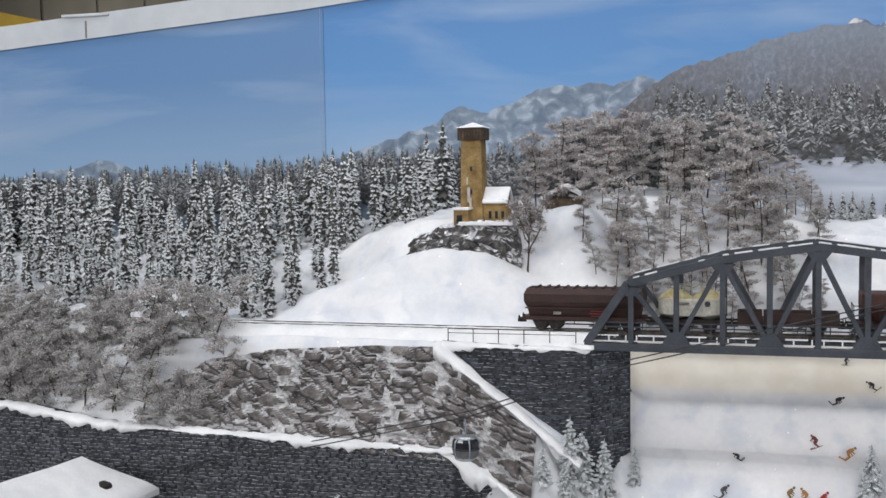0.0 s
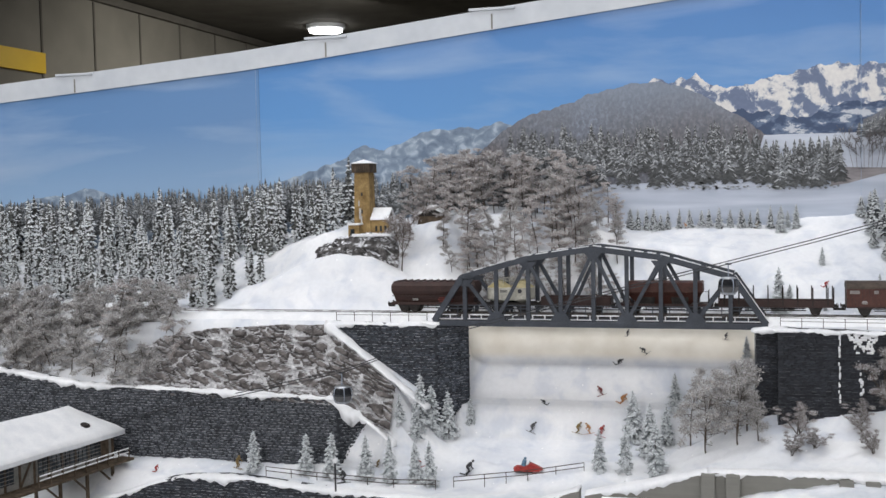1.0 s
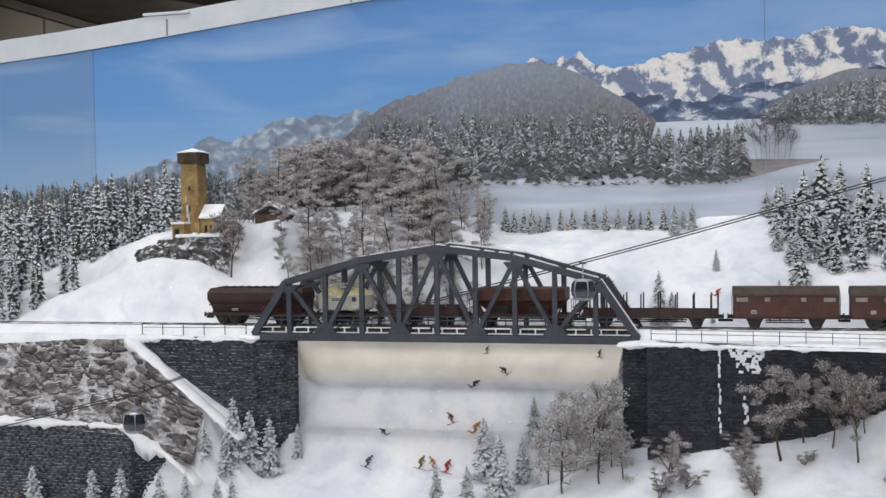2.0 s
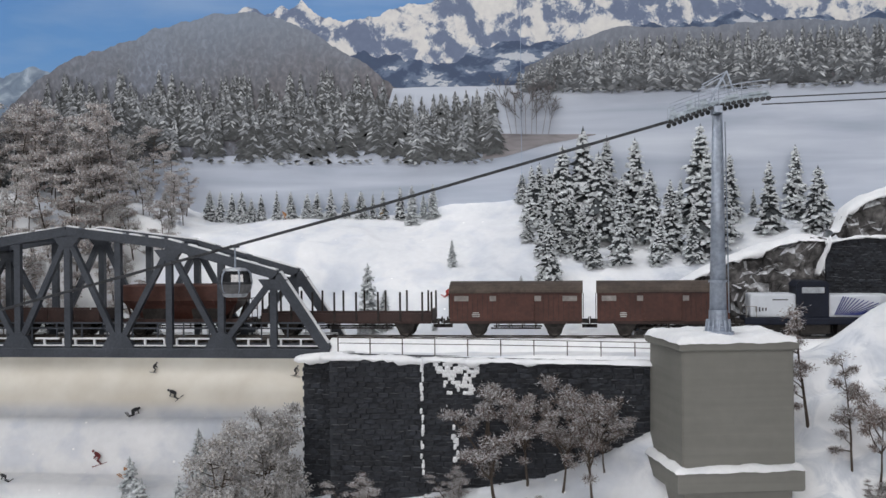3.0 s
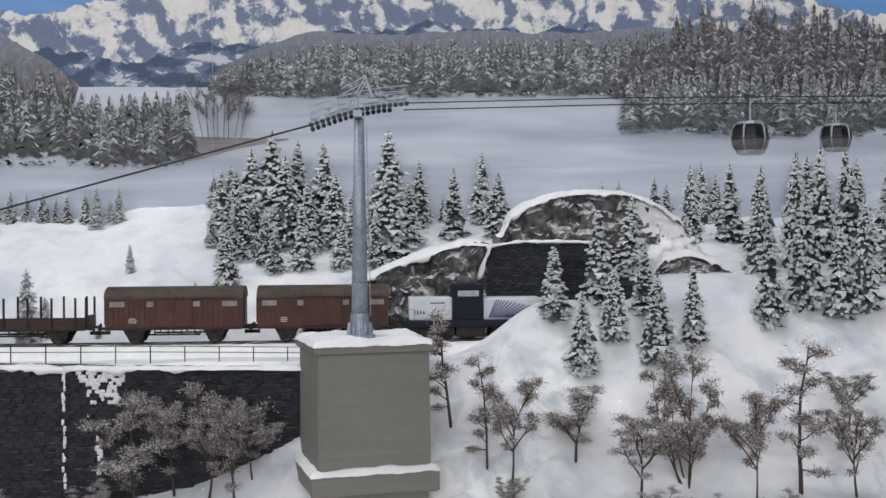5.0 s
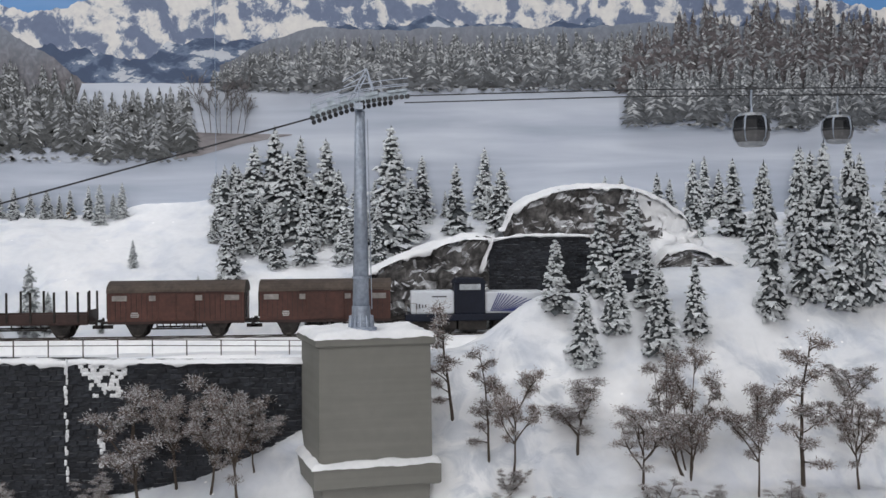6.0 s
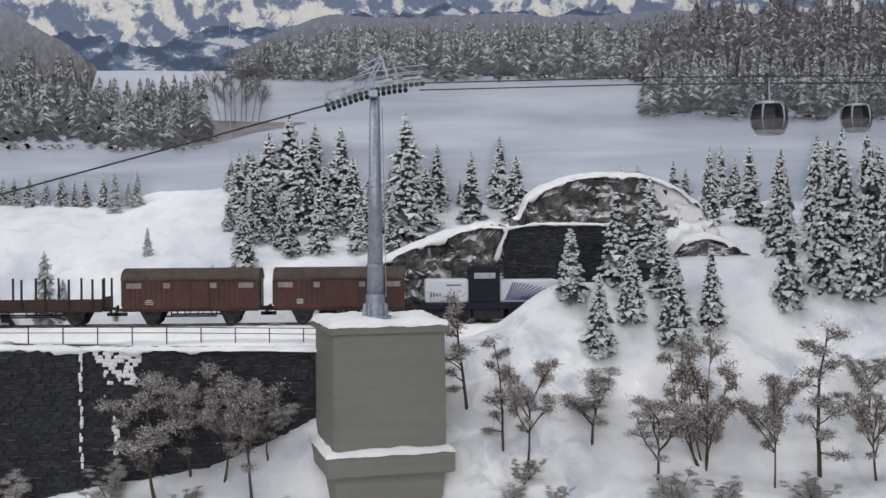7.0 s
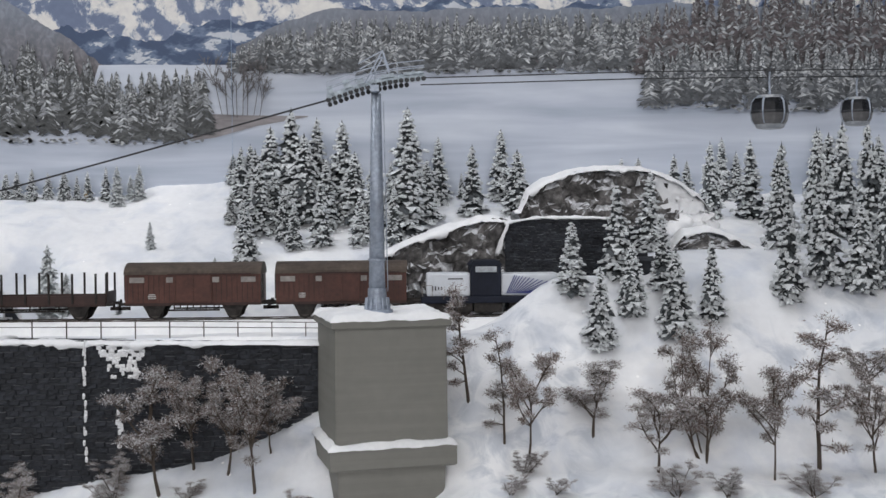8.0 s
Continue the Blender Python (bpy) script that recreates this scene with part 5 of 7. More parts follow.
    for pts, count in stems:
        for k in range(count):
            f = low + (0.97 - low) * (k + rs.random()) / count
            i = f * (len(pts) - 1)
            p = pts[int(i)].lerp(pts[min(int(i) + 1, len(pts) - 1)], i % 1)
            if kind == "pine":
                reach = spread * (1.0 - 0.45 * abs(f - 0.75) / 0.4) * rs.uniform(0.35, 1.1)
            else:
                reach = spread * (1.15 - 0.85 * f) * rs.uniform(0.25, 1.15)
            ang = rs.uniform(0, 6.283)
            d = Vector((math.cos(ang), math.sin(ang), rs.uniform(0.0, 0.9) if near else rs.uniform(-0.15, 0.4)))
            tip = stem(p, d, reach, 0.006 if near else 0.0045, 4, 0.4)
            pad(tip[-1], rs.uniform(0.05, 0.095) * (0.68 if near else 1.0), (250 if kind == "brown" else 300) if near else 120, rs.uniform(-0.3, 0.3))
            pad(tip[3], rs.uniform(0.04, 0.075) * (0.6 if near else 1.0), (80 if kind == "brown" else 130) if near else 55, rs.uniform(-0.3, 0.3))
        pad(pts[-1], 0.07, 120, 0.0)
    # bring to unit height
    top = max(v.co.z for v in tufts.verts)
    half = sorted(max(abs(v.co.x), abs(v.co.y)) for v in tufts.verts)[int(len(tufts.verts) * 0.94)] / top
    out = []
    for b, name, m in ((wood, "trunk", BARK), (tufts, "crown", TWIG_PALE if kind == "pale" else TWIG_PINE if kind == "pine" else TWIG_BROWN)):
        for v in b.verts:
            v.co /= top
        me = bpy.data.meshes.new(name)
        b.to_mesh(me)
        b.free()
        me.materials.append(m)
        if name == "crown":
            me.materials.append(TWIG_FROST)
        out.append(me)
    return out[0], out[1], half


COLUMN = [broadleaf_meshes(s, "column") for s in (61, 62)]
BROWN = [broadleaf_meshes(s, "brown") for s in (21, 22, 23, 24)]
PALE = [broadleaf_meshes(s, "pale") for s in (31, 32, 33)]
PINES = [broadleaf_meshes(s, "pine") for s in (41, 42, 43)]
CLUMP = [broadleaf_meshes(s, "clump") for s in (51, 52)]


def broadleaf(name, x, y, h, kinds, label, category, group, wide=1.0, z=None, span=None):
    t = thing(name, label, category, group)
    me = random.choice(kinds)
    for nm, m in zip(("trunk", "crown"), me[:2]):
        ob = new(nm, m)
        ob.parent = t
    k = span / (2 * me[2]) if span else h * wide * rnd(0.85, 1.1)
    t.matrix_world = Matrix.Translation((x, y, ground(x, y) if z is None else z)) @ Matrix.Rotation(rnd(0, 6.28), 4, "Z") @ Matrix.Diagonal((k, k, h, 1))
    return t


for x, y, h, span, kinds in ((0.53, -0.058, 0.081, 0.03, COLUMN), (0.551, -0.085, 0.076, 0.026, COLUMN), (0.566, -0.092, 0.071, 0.032, BROWN), (0.607, -0.086, 0.051, 0.04, BROWN), (0.562, -0.102, 0.017, 0.021, CLUMP), (0.643, -0.111, 0.056, 0.042, BROWN),
                             (0.716, -0.11, 0.075, 0.034, BROWN), (0.747, -0.102, 0.102, 0.04, COLUMN), (0.791, -0.07, 0.039, 0.03, BROWN), (0.78, -0.108, 0.063, 0.036, BROWN), (0.551, -0.126, 0.012, 0.022, CLUMP), (0.649, -0.136, 0.019, 0.034, CLUMP),
                             (0.678, -0.139, 0.016, 0.026, CLUMP), (0.732, -0.133, 0.018, 0.029, CLUMP), (0.482, -0.122, 0.016, 0.033, CLUMP), (0.83, -0.1, 0.06, 0.036, BROWN), (0.578, -0.128, 0.01, 0.018, CLUMP)):
    broadleaf("leafless_shrub" if h < 0.03 else "leafless_tree", x, y, h, kinds, "low brown leafless shrub dusted with frost on the bank" if h < 0.03 else "small grey-brown leafless tree dusted with frost on the bank", "shrub" if h < 0.03 else "tree", "leafless trees on the bank", span=span)
broadleaf("leafless_shrub", 0.675, -0.098, 0.088, CLUMP, "large many-stemmed brown shrub with frost", "shrub", "leafless trees on the bank", span=0.058)
for x, y, h, span in ((0.33, -0.066, 0.084, 0.048), (0.349, -0.052, 0.071, 0.04), (0.392, -0.078, 0.088, 0.046), (0.4, -0.056, 0.042, 0.034), (0.372, -0.062, 0.07, 0.036)):
    broadleaf("leafless_tree", x, y, h, BROWN, "red-brown leafless tree before the stone wall", "tree", "leafless trees at the wall", span=span)
for x, y, h, span in ((0.233, -0.06, 0.038, 0.042), (0.298, -0.058, 0.03, 0.032), (0.298, -0.066, 0.017, 0.026), (0.348, -0.073, 0.013, 0.022), (0.225, -0.09, 0.028, 0.03), (0.249, -0.085, 0.026, 0.03), (0.307, -0.1, 0.03, 0.03), (0.415, -0.1, 0.024, 0.026)):
    broadleaf("frosted_shrub", x, y, h, CLUMP, "low frosted shrub at the wall's foot", "shrub", "shrubs at the wall", span=span)
for x, y, h in ((0.114, -0.02, 0.09), (0.153, -0.028, 0.09), (0.178, -0.04, 0.085), (0.133, -0.05, 0.1), (0.168, -0.055, 0.095), (0.19, -0.06, 0.06)):
    broadleaf("frosted_tree", x, y, h, PALE, "pale frost-covered leafless tree beside the bridge abutment", "tree", "frosted trees at the abutment", 0.8)
for x, y, h in ((-0.796, -0.024, 0.05), (-0.76, -0.038, 0.06), (-0.725, -0.04, 0.08), (-0.696, -0.045, 0.062), (-0.663, -0.048, 0.085), (-0.636, -0.038, 0.079), (-0.609, -0.031, 0.05), (-0.665, -0.02, 0.063), (-0.629, -0.016, 0.05), (-0.754, -0.015, 0.05),
                (-0.721, 0.006, 0.05), (-0.596, -0.018, 0.03), (-0.825, 0.02, 0.05), (-0.85, -0.03, 0.06), (-0.69, 0.0, 0.055), (-0.65, 0.005, 0.05), (-0.78, 0.0, 0.05)):
    broadleaf("frosted_shrub", x, y, h, PALE, "grey-brown frosted shrub on the bank beside the rock slope", "shrub", "shrubs beside the rock slope", 1.0)
for _ in range(72):
    x, y = rnd(-0.93, -0.57), rnd(-0.055, 0.015)
    broadleaf("frosted_shrub", x, y, rnd(0.05, 0.085), PALE + PALE + PINES[:1], "grey-brown frosted shrub on the bank beside the rock slope", "shrub", "shrubs beside the rock slope", 1.0, z=ground(x, y) - 0.014)
broadleaf("leafless_tree", -0.544, -0.045, 0.096, PINES, "dark gnarled pine on the rock slope", "tree", "", 0.5)
broadleaf("leafless_tree", -0.2745, 0.102, 0.142 - ground(-0.2745, 0.102), BROWN, "spreading brown leafless tree by the castle rock", "tree", "", span=0.056)
ridge_spots = []
while len(ridge_spots) < 96:
    x, y = rnd(-0.3, 0.01), rnd(0.1, 0.262)
    if x < -0.222 and y < 0.168 + 0.2 * max(0, -0.25 - x) or any((x - a) ** 2 + (y - b) ** 2 < 0.0125 ** 2 for a, b in ridge_spots):
        continue
    ridge_spots.append((x, y))
for x, y in ridge_spots:
    broadleaf("frosted_pine", x, y, rnd(0.052, 0.096) * (0.75 if x > -0.03 else 1) * (0.8 if y < 0.13 else 1), PINES + PINES + PALE[:1], "frosted brown pine with flat crown on the ridge", "pine tree", "pines on the ridge", 0.8)


# ---- track ----
def rock_mass(name, label, outline, y0, y1, seed, amp=0.006, step=0.002, lean=0.35, cap=True, mat_=None, snow_x=9.0):
    """A craggy block standing on the plan rectangle; outline gives its height along x."""
    bm = bmesh.new()
    xs = np.arange(outline[0][0], outline[-1][0] + 1e-6, step)
    m = 34
    grid = []
    for x in xs:
        h = curve(x, outline)
        zb = ground(x, y0) - 0.01
        col = []
        for j in range(m + 1):
            f = j / m
            if f < 0.6:
                g = f / 0.6
                p = Vector((x, y0 + lean * 0.02 * g, zb + (h - zb) * g))
            else:
                g = (f - 0.6) / 0.4
                p = Vector((x, y0 + lean * 0.02 + (y1 - y0) * g, h + 0.006 * math.sin(g * 3.14) - 0.02 * g * g))
            c = noise.cell_vector(Vector((p.x * 90 + p.z * 40, p.y * 90, p.z * 190)) + Vector((seed, 0, 0))) * 0.7 + noise.cell_vector(p * 260 + Vector((seed, 3, 0))) * 0.3
            p += (c - Vector((0.5, 0.5, 0.5))) * amp * 1.1 * (1 if f < 0.62 else 0.2) + Vector((0, -1, 0.3)) * amp * fbm(p.x * 40, p.z * 40, seed)
            col.append(bm.verts.new(p))
        grid.append(col)
    for a, b in zip(grid, grid[1:]):
        for j in range(m):
            fc = bm.faces.new((a[j], b[j], b[j + 1], a[j + 1]))
            p = a[j].co
            if p.x + 0.022 * fbm(p.x * 60, p.z * 60, seed) > snow_x - 0.25 * (p.z - 0.09):
                fc.material_index, fc.smooth = 1, True
    bmesh.ops.recalc_face_normals(bm, faces=bm.faces)
    rock = thing(name, label, "rock", kind="structure")
    part("rock", bm, [mat_ or ROCK, CAP], rock)
    if not cap:
        return rock
    bm = bmesh.new()
    grid = []
    for x in np.arange(outline[0][0] - 0.004, outline[-1][0] + 0.004, 0.0022):
        h = curve(x, outline) + amp * 0.25
        ends = min(1.0, (x - outline[0][0]) / 0.015 + 0.2, (outline[-1][0] - x) / 0.015 + 0.2)
        over = max(0.0003, 0.0008 + 0.008 * fbm(x * 40, seed, 1.1) + 0.004 * fbm(x * 220, seed + 2)) * ends
        ys = y0 + lean * 0.02 - 0.0032 - amp * 0.3
        col = [bm.verts.new((x, ys + 0.0015, h - over)), bm.verts.new((x, ys - 0.001, h - over * 0.7 - 0.001))]
        for g in (0.0, 0.06, 0.15, 0.3, 0.5, 0.75, 1.0):
            col.append(bm.verts.new((x, ys + (y1 - y0) * g, h - 0.001 + 0.0018 * min(1, g * 8) * ends + 0.006 * math.sin(g * 3.14) - 0.02 * g * g + 0.0012 * fbm(x * 70, g * 4, seed))))
        grid.append(col)
    for a, b in zip(grid, grid[1:]):
        for j in range(len(a) - 1):
            bm.faces.new((a[j], b[j], b[j + 1], a[j + 1]))
    bmesh.ops.recalc_face_normals(bm, faces=bm.faces)
    part("snow_cap", bm, CAP, rock, "thick white snow cap", smooth=True)
    return rock


TRACK_Y = 0.03


def railway_track():
    tr = thing("railway_track", "single model railway track with brown sleepers in snow", "railway track", kind="structure")
    for y in (TRACK_Y - 0.0083, TRACK_Y + 0.0083):
        bm = bmesh.new()
        box(bm, (-0.15, y, 0.0032), (1.7, 0.0022, 0.0008))
        box(bm, (-0.15, y, 0.0042), (1.7, 0.0008, 0.0018))
        box(bm, (-0.15, y, 0.0053), (1.7, 0.0013, 0.0009))
        part("rail", bm, RAILST, tr)
    me = bpy.data.meshes.new("sleeper")
    bm = bmesh.new()
    box(bm, (0, 0, 0), (0.0026, 0.029, 0.0022), bevel=0.0003)
    bm.to_mesh(me)
    bm.free()
    me.materials.append(TIE)
    for i in range(280):
        x = -0.99 + i * 0.0060
        ob = new("sleeper", me)
        ob.location = (x, TRACK_Y, 0.0016)
        ob.parent = tr


railway_track()
for x0, x1 in ((-1.0, -0.2), (0.2, 0.66)):
    bm = bmesh.new()
    xs = np.arange(x0, x1 + 1e-6, 0.004)
    rows_ = [[bm.verts.new((x, TRACK_Y + y, z + (0.0007 * fbm(x * 90, y * 200, 1) if z > 0 else 0))) for y, z in ((-0.034, -0.006), (-0.025, 0.003), (-0.0165, 0.0053), (-0.0095, 0.0051), (0.0, 0.0048), (0.0074, 0.0049), (0.0145, 0.0048), (0.024, 0.0012), (0.034, -0.006))] for x in xs]
    for a, b in zip(rows_, rows_[1:]):
        for j in range(8):
            bm.faces.new((a[j], b[j], b[j + 1], a[j + 1]))
    single("track_snow", bm, CAP, "snow-filled track bed between the rails", "snow", kind="structure", smooth=True)

# railing along the wall's edge
RUST = material("rusty_iron", (0.03, 0.022, 0.018), (0.09, 0.065, 0.05), 300, 0.8)


def railing(name, pts, label, gap_=0.02, h=0.009, top=0.0006):
    ob = thing(name, label, "railing")
    bm = bmesh.new()
    for p, q in zip(pts, pts[1:]):
        for k in (0.55, 1.0):
            beam(bm, (p[0], p[1], p[2] + h * k), (q[0], q[1], q[2] + h * k), top, top)
    part("handrail", bm, RUST, ob)["kind"] = "stuff"
    for p, q in zip(pts, pts[1:]):
        p, q = Vector(p), Vector(q)
        n = max(1, int((q - p).length / gap_))
        for i in range(n + 1):
            bm = bmesh.new()
            r = p.lerp(q, i / n)
            beam(bm, (r.x, r.y, r.z - 0.004), (r.x, r.y, r.z + h), 0.0007, 0.0007)
            part("post", bm, RUST, ob)
    return ob


railing("edge_railing", [(0.215, -0.03, 0.001), (0.33, -0.031, 0.0), (0.49, -0.031, -0.003)], "thin rusty railing along the snowy wall edge", 0.022, 0.0085, 0.0005)
railing("edge_railing", [(-0.33, -0.004, 0.0), (-0.21, 0.0, 0.0)], "thin railing above the wing wall", 0.022, 0.0085, 0.0005)
railing("path_fence", [(-0.39, -0.1, -0.183), (-0.32, -0.108, -0.185), (-0.22, -0.118, -0.186), (-0.17, -0.114, -0.185)], "low brown fence along the snowy path", 0.03, 0.011, 0.0008)
railing("path_fence", [(-0.151, -0.104, -0.183), (-0.116, -0.096, -0.18), (-0.067, -0.085, -0.176), (-0.004, -0.068, -0.168)], "low brown fence along the snowy path", 0.024, 0.011, 0.0008)

ROCKFACE = material("layered_rock", (0.055, 0.049, 0.048), (0.215, 0.197, 0.19), 85, 0.9, bump=0.8, fine=420, snow=0.4, snow_edge=1.0, depth=0.0015)
CRACKSNOW = material("snow_in_cracks", (0.4, 0.4, 0.41), (0.66, 0.66, 0.67), 300, 0.9, bump=0.4)

# ---- rocks and the tunnel ----
rock_mass("rock_outcrop", "grey craggy rock beside the tunnel, snow on top", ((0.424, 0.012), (0.443, 0.027), (0.46, 0.04), (0.478, 0.05), (0.508, 0.063), (0.547, 0.074), (0.569, 0.073)), 0.066, 0.12, 3, amp=0.008)
rock_mass("rock_outcrop", "rounded grey rock above the tunnel, half buried in snow", ((0.58, 0.08), (0.587, 0.096), (0.6, 0.104), (0.62, 0.111), (0.65, 0.114), (0.678, 0.113), (0.702, 0.105), (0.724, 0.09), (0.74, 0.066)), 0.082, 0.15, 5, amp=0.007, snow_x=0.69)
rock_mass("rock_outcrop", "grey rock between spruces, snow on top", ((0.688, 0.05), (0.7, 0.063), (0.72, 0.065), (0.74, 0.058), (0.76, 0.047), (0.775, 0.03)), 0.042, 0.09, 7, amp=0.006, snow_x=0.765)
rock_mass("castle_rock", "dark craggy rock under the castle", ((-0.41, 0.068), (-0.395, 0.085), (-0.37, 0.096), (-0.345, 0.101), (-0.302, 0.101), (-0.292, 0.095), (-0.283, 0.07)), 0.108, 0.16, 9, amp=0.008, cap=False)


def tunnel():
    # retaining wall beside the track, then the portal square to the rails
    a, b = (0.566, 0.064), (0.65, 0.05)
    stone_wall("tunnel_wing_wall", a, b, LW(((0, 0.074), (0.3, 0.077), (1, 0.076))), LW(((0, -0.01), (1, -0.01))), "dark stone wing wall of the tunnel with a snow cap", course=0.0021, block=0.0056, thick=0.012, stone=STONE_BLACK)
    stone_wall("tunnel_portal", (0.656, 0.054), (0.656, 0.004), LW(((0, 0.07), (1, 0.045))), LW(((0, -0.01), (1, -0.01))), "dark stone tunnel portal", course=0.003, block=0.006, arch=(0.1, 0.86, 0.041), thick=0.012)
    # short closed box behind the portal; its near-black colour paints the tunnel's darkness
    dark = material("tunnel_dark_box", (0.01, 0.01, 0.01), (0.03, 0.03, 0.03), 80, 0.9)
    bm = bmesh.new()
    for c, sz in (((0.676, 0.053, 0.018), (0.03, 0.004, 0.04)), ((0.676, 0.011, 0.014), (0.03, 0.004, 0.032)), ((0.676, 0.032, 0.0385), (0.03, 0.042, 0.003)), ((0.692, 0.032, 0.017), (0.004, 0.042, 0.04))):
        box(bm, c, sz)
    single("tunnel_dark_box", bm, dark, "near-black box standing in for the darkness inside the railway tunnel", "tunnel", kind="structure")
    single("tunnel_lintel", box(bmesh.new(), (0.662, 0.036, 0.0455), (0.009, 0.03, 0.009)), MORTAR, "dark stone lintel over the tunnel mouth", "tunnel", kind="structure")
    snow_ridge("portal_snow", [(a[0], a[1], 0.073), (0.59, 0.06, 0.077), (b[0], b[1], 0.076)], 0.012, 0.003, "snow along the tunnel wall top", jag=0.9)
    snow_ridge("portal_snow", [(0.559, 0.0605, 0.05), (0.563, 0.061, 0.06), (0.569, 0.0605, 0.076)], 0.014, 0.005, "snow running down beside the tunnel wall", jag=1.1)


tunnel()

# rock slope below the track
def rock_slope():
    bm = bmesh.new()
    xs = np.arange(-0.62, -0.236, 0.0021)
    m = 56
    grid = []
    for x in xs:
        top = curve(x, ((-0.62, -0.05), (-0.57, -0.026), (-0.5, -0.014), (-0.4, -0.008), (-0.34, -0.008), (-0.3, -0.032), (-0.236, -0.08)))
        bot = curve(x, ((-0.62, -0.075), (-0.55, -0.094), (-0.34, -0.098), (-0.305, -0.1), (-0.27, -0.116), (-0.236, -0.13)))
        yt = curve(x, ((-0.62, -0.02), (-0.34, -0.006), (-0.3, -0.034), (-0.236, -0.044)))
        yb = curve(x, ((-0.62, -0.062), (-0.34, -0.064), (-0.236, -0.068)))
        col = []
        for j in range(m + 1):
            f = j / m
            p = Vector((x, yb + (yt - yb) * f - 0.006, bot + (top - bot) * f))
            wx, wz = 0.006 * fbm(p.x * 30, p.z * 30, 4), 0.005 * fbm(p.x * 30, p.z * 30, 9)
            q = Vector((((p.x + wx) * 0.93 - (p.z + wz) * 0.36) * 42, 0, ((p.z + wz) * 0.93 + (p.x + wx) * 0.36) * 130))
            dist, at = noise.voronoi(q)
            gap_ = dist[1] - dist[0]
            tilt = noise.cell_vector(at[0] * 7.3) - Vector((0.5, 0.5, 0.5))
            local = q - at[0]
            p += Vector((0, -1, 0.25)) * (min(1.0, gap_ * 5.0) * 0.0045 - 0.002 + tilt.x * 0.003 + 0.0035 * (local.x * tilt.y + local.z * tilt.z) + 0.0012 * fbm(p.x * 90, p.z * 90, 2))
            col.append((bm.verts.new(p), gap_, fbm(p.x * 26, p.z * 26, 6.1)))
        grid.append(col)
    for a, b in zip(grid, grid[1:]):
        for j in range(m):
            four = (a[j], b[j], b[j + 1], a[j + 1])
            fc = bm.faces.new([v[0] for v in four])
            if sum(v[1] for v in four) / 4 < 0.08 + 0.22 * four[0][2]:
                fc.material_index = 1
    bmesh.ops.recalc_face_normals(bm, faces=bm.faces)
    single("rock_slope", bm, [ROCKFACE, CRACKSNOW], "grey-brown layered rock face with snow in its cracks", "rock face", kind="structure")


rock_slope()


# ---- the goods train ----
OXIDE = material("oxide_brown_wagon_paint", (0.055, 0.0185, 0.012), (0.085, 0.03, 0.021), 60, 0.55, bump=0.15, vary=0.1)
OXDARK = material("dark_oxide_paint", (0.028, 0.0135, 0.011), (0.048, 0.0225, 0.019), 60, 0.6, bump=0.15)
ROOFBR = material("grey_brown_roof", (0.05, 0.036, 0.028), (0.085, 0.064, 0.05), 80, 0.7)
UNDER = material("black_underframe", (0.012, 0.01, 0.009), (0.035, 0.03, 0.027), 200, 0.8)
LOCOWHITE = material("white_loco_paint", (0.58, 0.61, 0.66), (0.66, 0.69, 0.73), 40, 0.4, bump=0.03, grain=0.12)
LOCOBLUE = material("dark_blue_loco_paint", (0.006, 0.008, 0.017), (0.012, 0.016, 0.03), 60, 0.55, bump=0.05, spec=0.2)
STRIPE = material("blue_stripe_paint", (0.03, 0.04, 0.16), (0.05, 0.065, 0.24), 80, 0.45, bump=0.03)
CREAM = material("cream_silo_paint", (0.5, 0.49, 0.42), (0.6, 0.59, 0.52), 60, 0.5, bump=0.05)
YELLOW = material("dirty_yellow_silo_top", (0.4, 0.33, 0.15), (0.58, 0.52, 0.33), 90, 0.7, bump=0.2)
PALEGREY = material("pale_panel_grey", (0.24, 0.22, 0.21), (0.32, 0.3, 0.28), 120, 0.7)
INK = material("black_lettering", (0.03, 0.03, 0.035), (0.06, 0.06, 0.07), 200, 0.7)
PALEINK = material("white_lettering", (0.4, 0.39, 0.38), (0.55, 0.54, 0.52), 200, 0.7)
GLASSD = material("dark_window", (0.02, 0.025, 0.03), (0.05, 0.06, 0.07), 60, 0.12, bump=0.0, spec=0.7)
WINWHITE = material("pale_cab_window", (0.4, 0.43, 0.46), (0.55, 0.57, 0.6), 120, 0.2, bump=0.0)
RAILTOP = 0.0058
CY = TRACK_Y


def wheelset(par, x):
    for s in (-1, 1):
        bm = bmesh.new()
        cyl(bm, (x, CY + s * 0.0068, RAILTOP + 0.0055), (x, CY + s * 0.0094, RAILTOP + 0.0055), 0.0056, n=18)
        w = part("wheel", bm, UNDER, par)
        bm = bmesh.new()
        cyl(bm, (x, CY + s * 0.0094, RAILTOP + 0.0055), (x, CY + s * 0.0099, RAILTOP + 0.0055), 0.0042, n=14)
        part("wheel_face", bm, RAILST, w)
    bm = bmesh.new()
    cyl(bm, (x, CY - 0.007, RAILTOP + 0.0055), (x, CY + 0.007, RAILTOP + 0.0055), 0.0012, n=8)
    part("axle", bm, UNDER, par)
    for s in (-1, 1):
        bm = bmesh.new()
        y = CY + s * 0.0112
        prism(bm, [(x - 0.0085, 0.0165), (x + 0.0085, 0.0165), (x + 0.004, 0.0085), (x - 0.004, 0.0085)], y - 0.0008, y + 0.0008)
        box(bm, (x, y - 0.0006 * -s, 0.0112), (0.005, 0.002, 0.004))
        part("axle_guard", bm, UNDER, par)


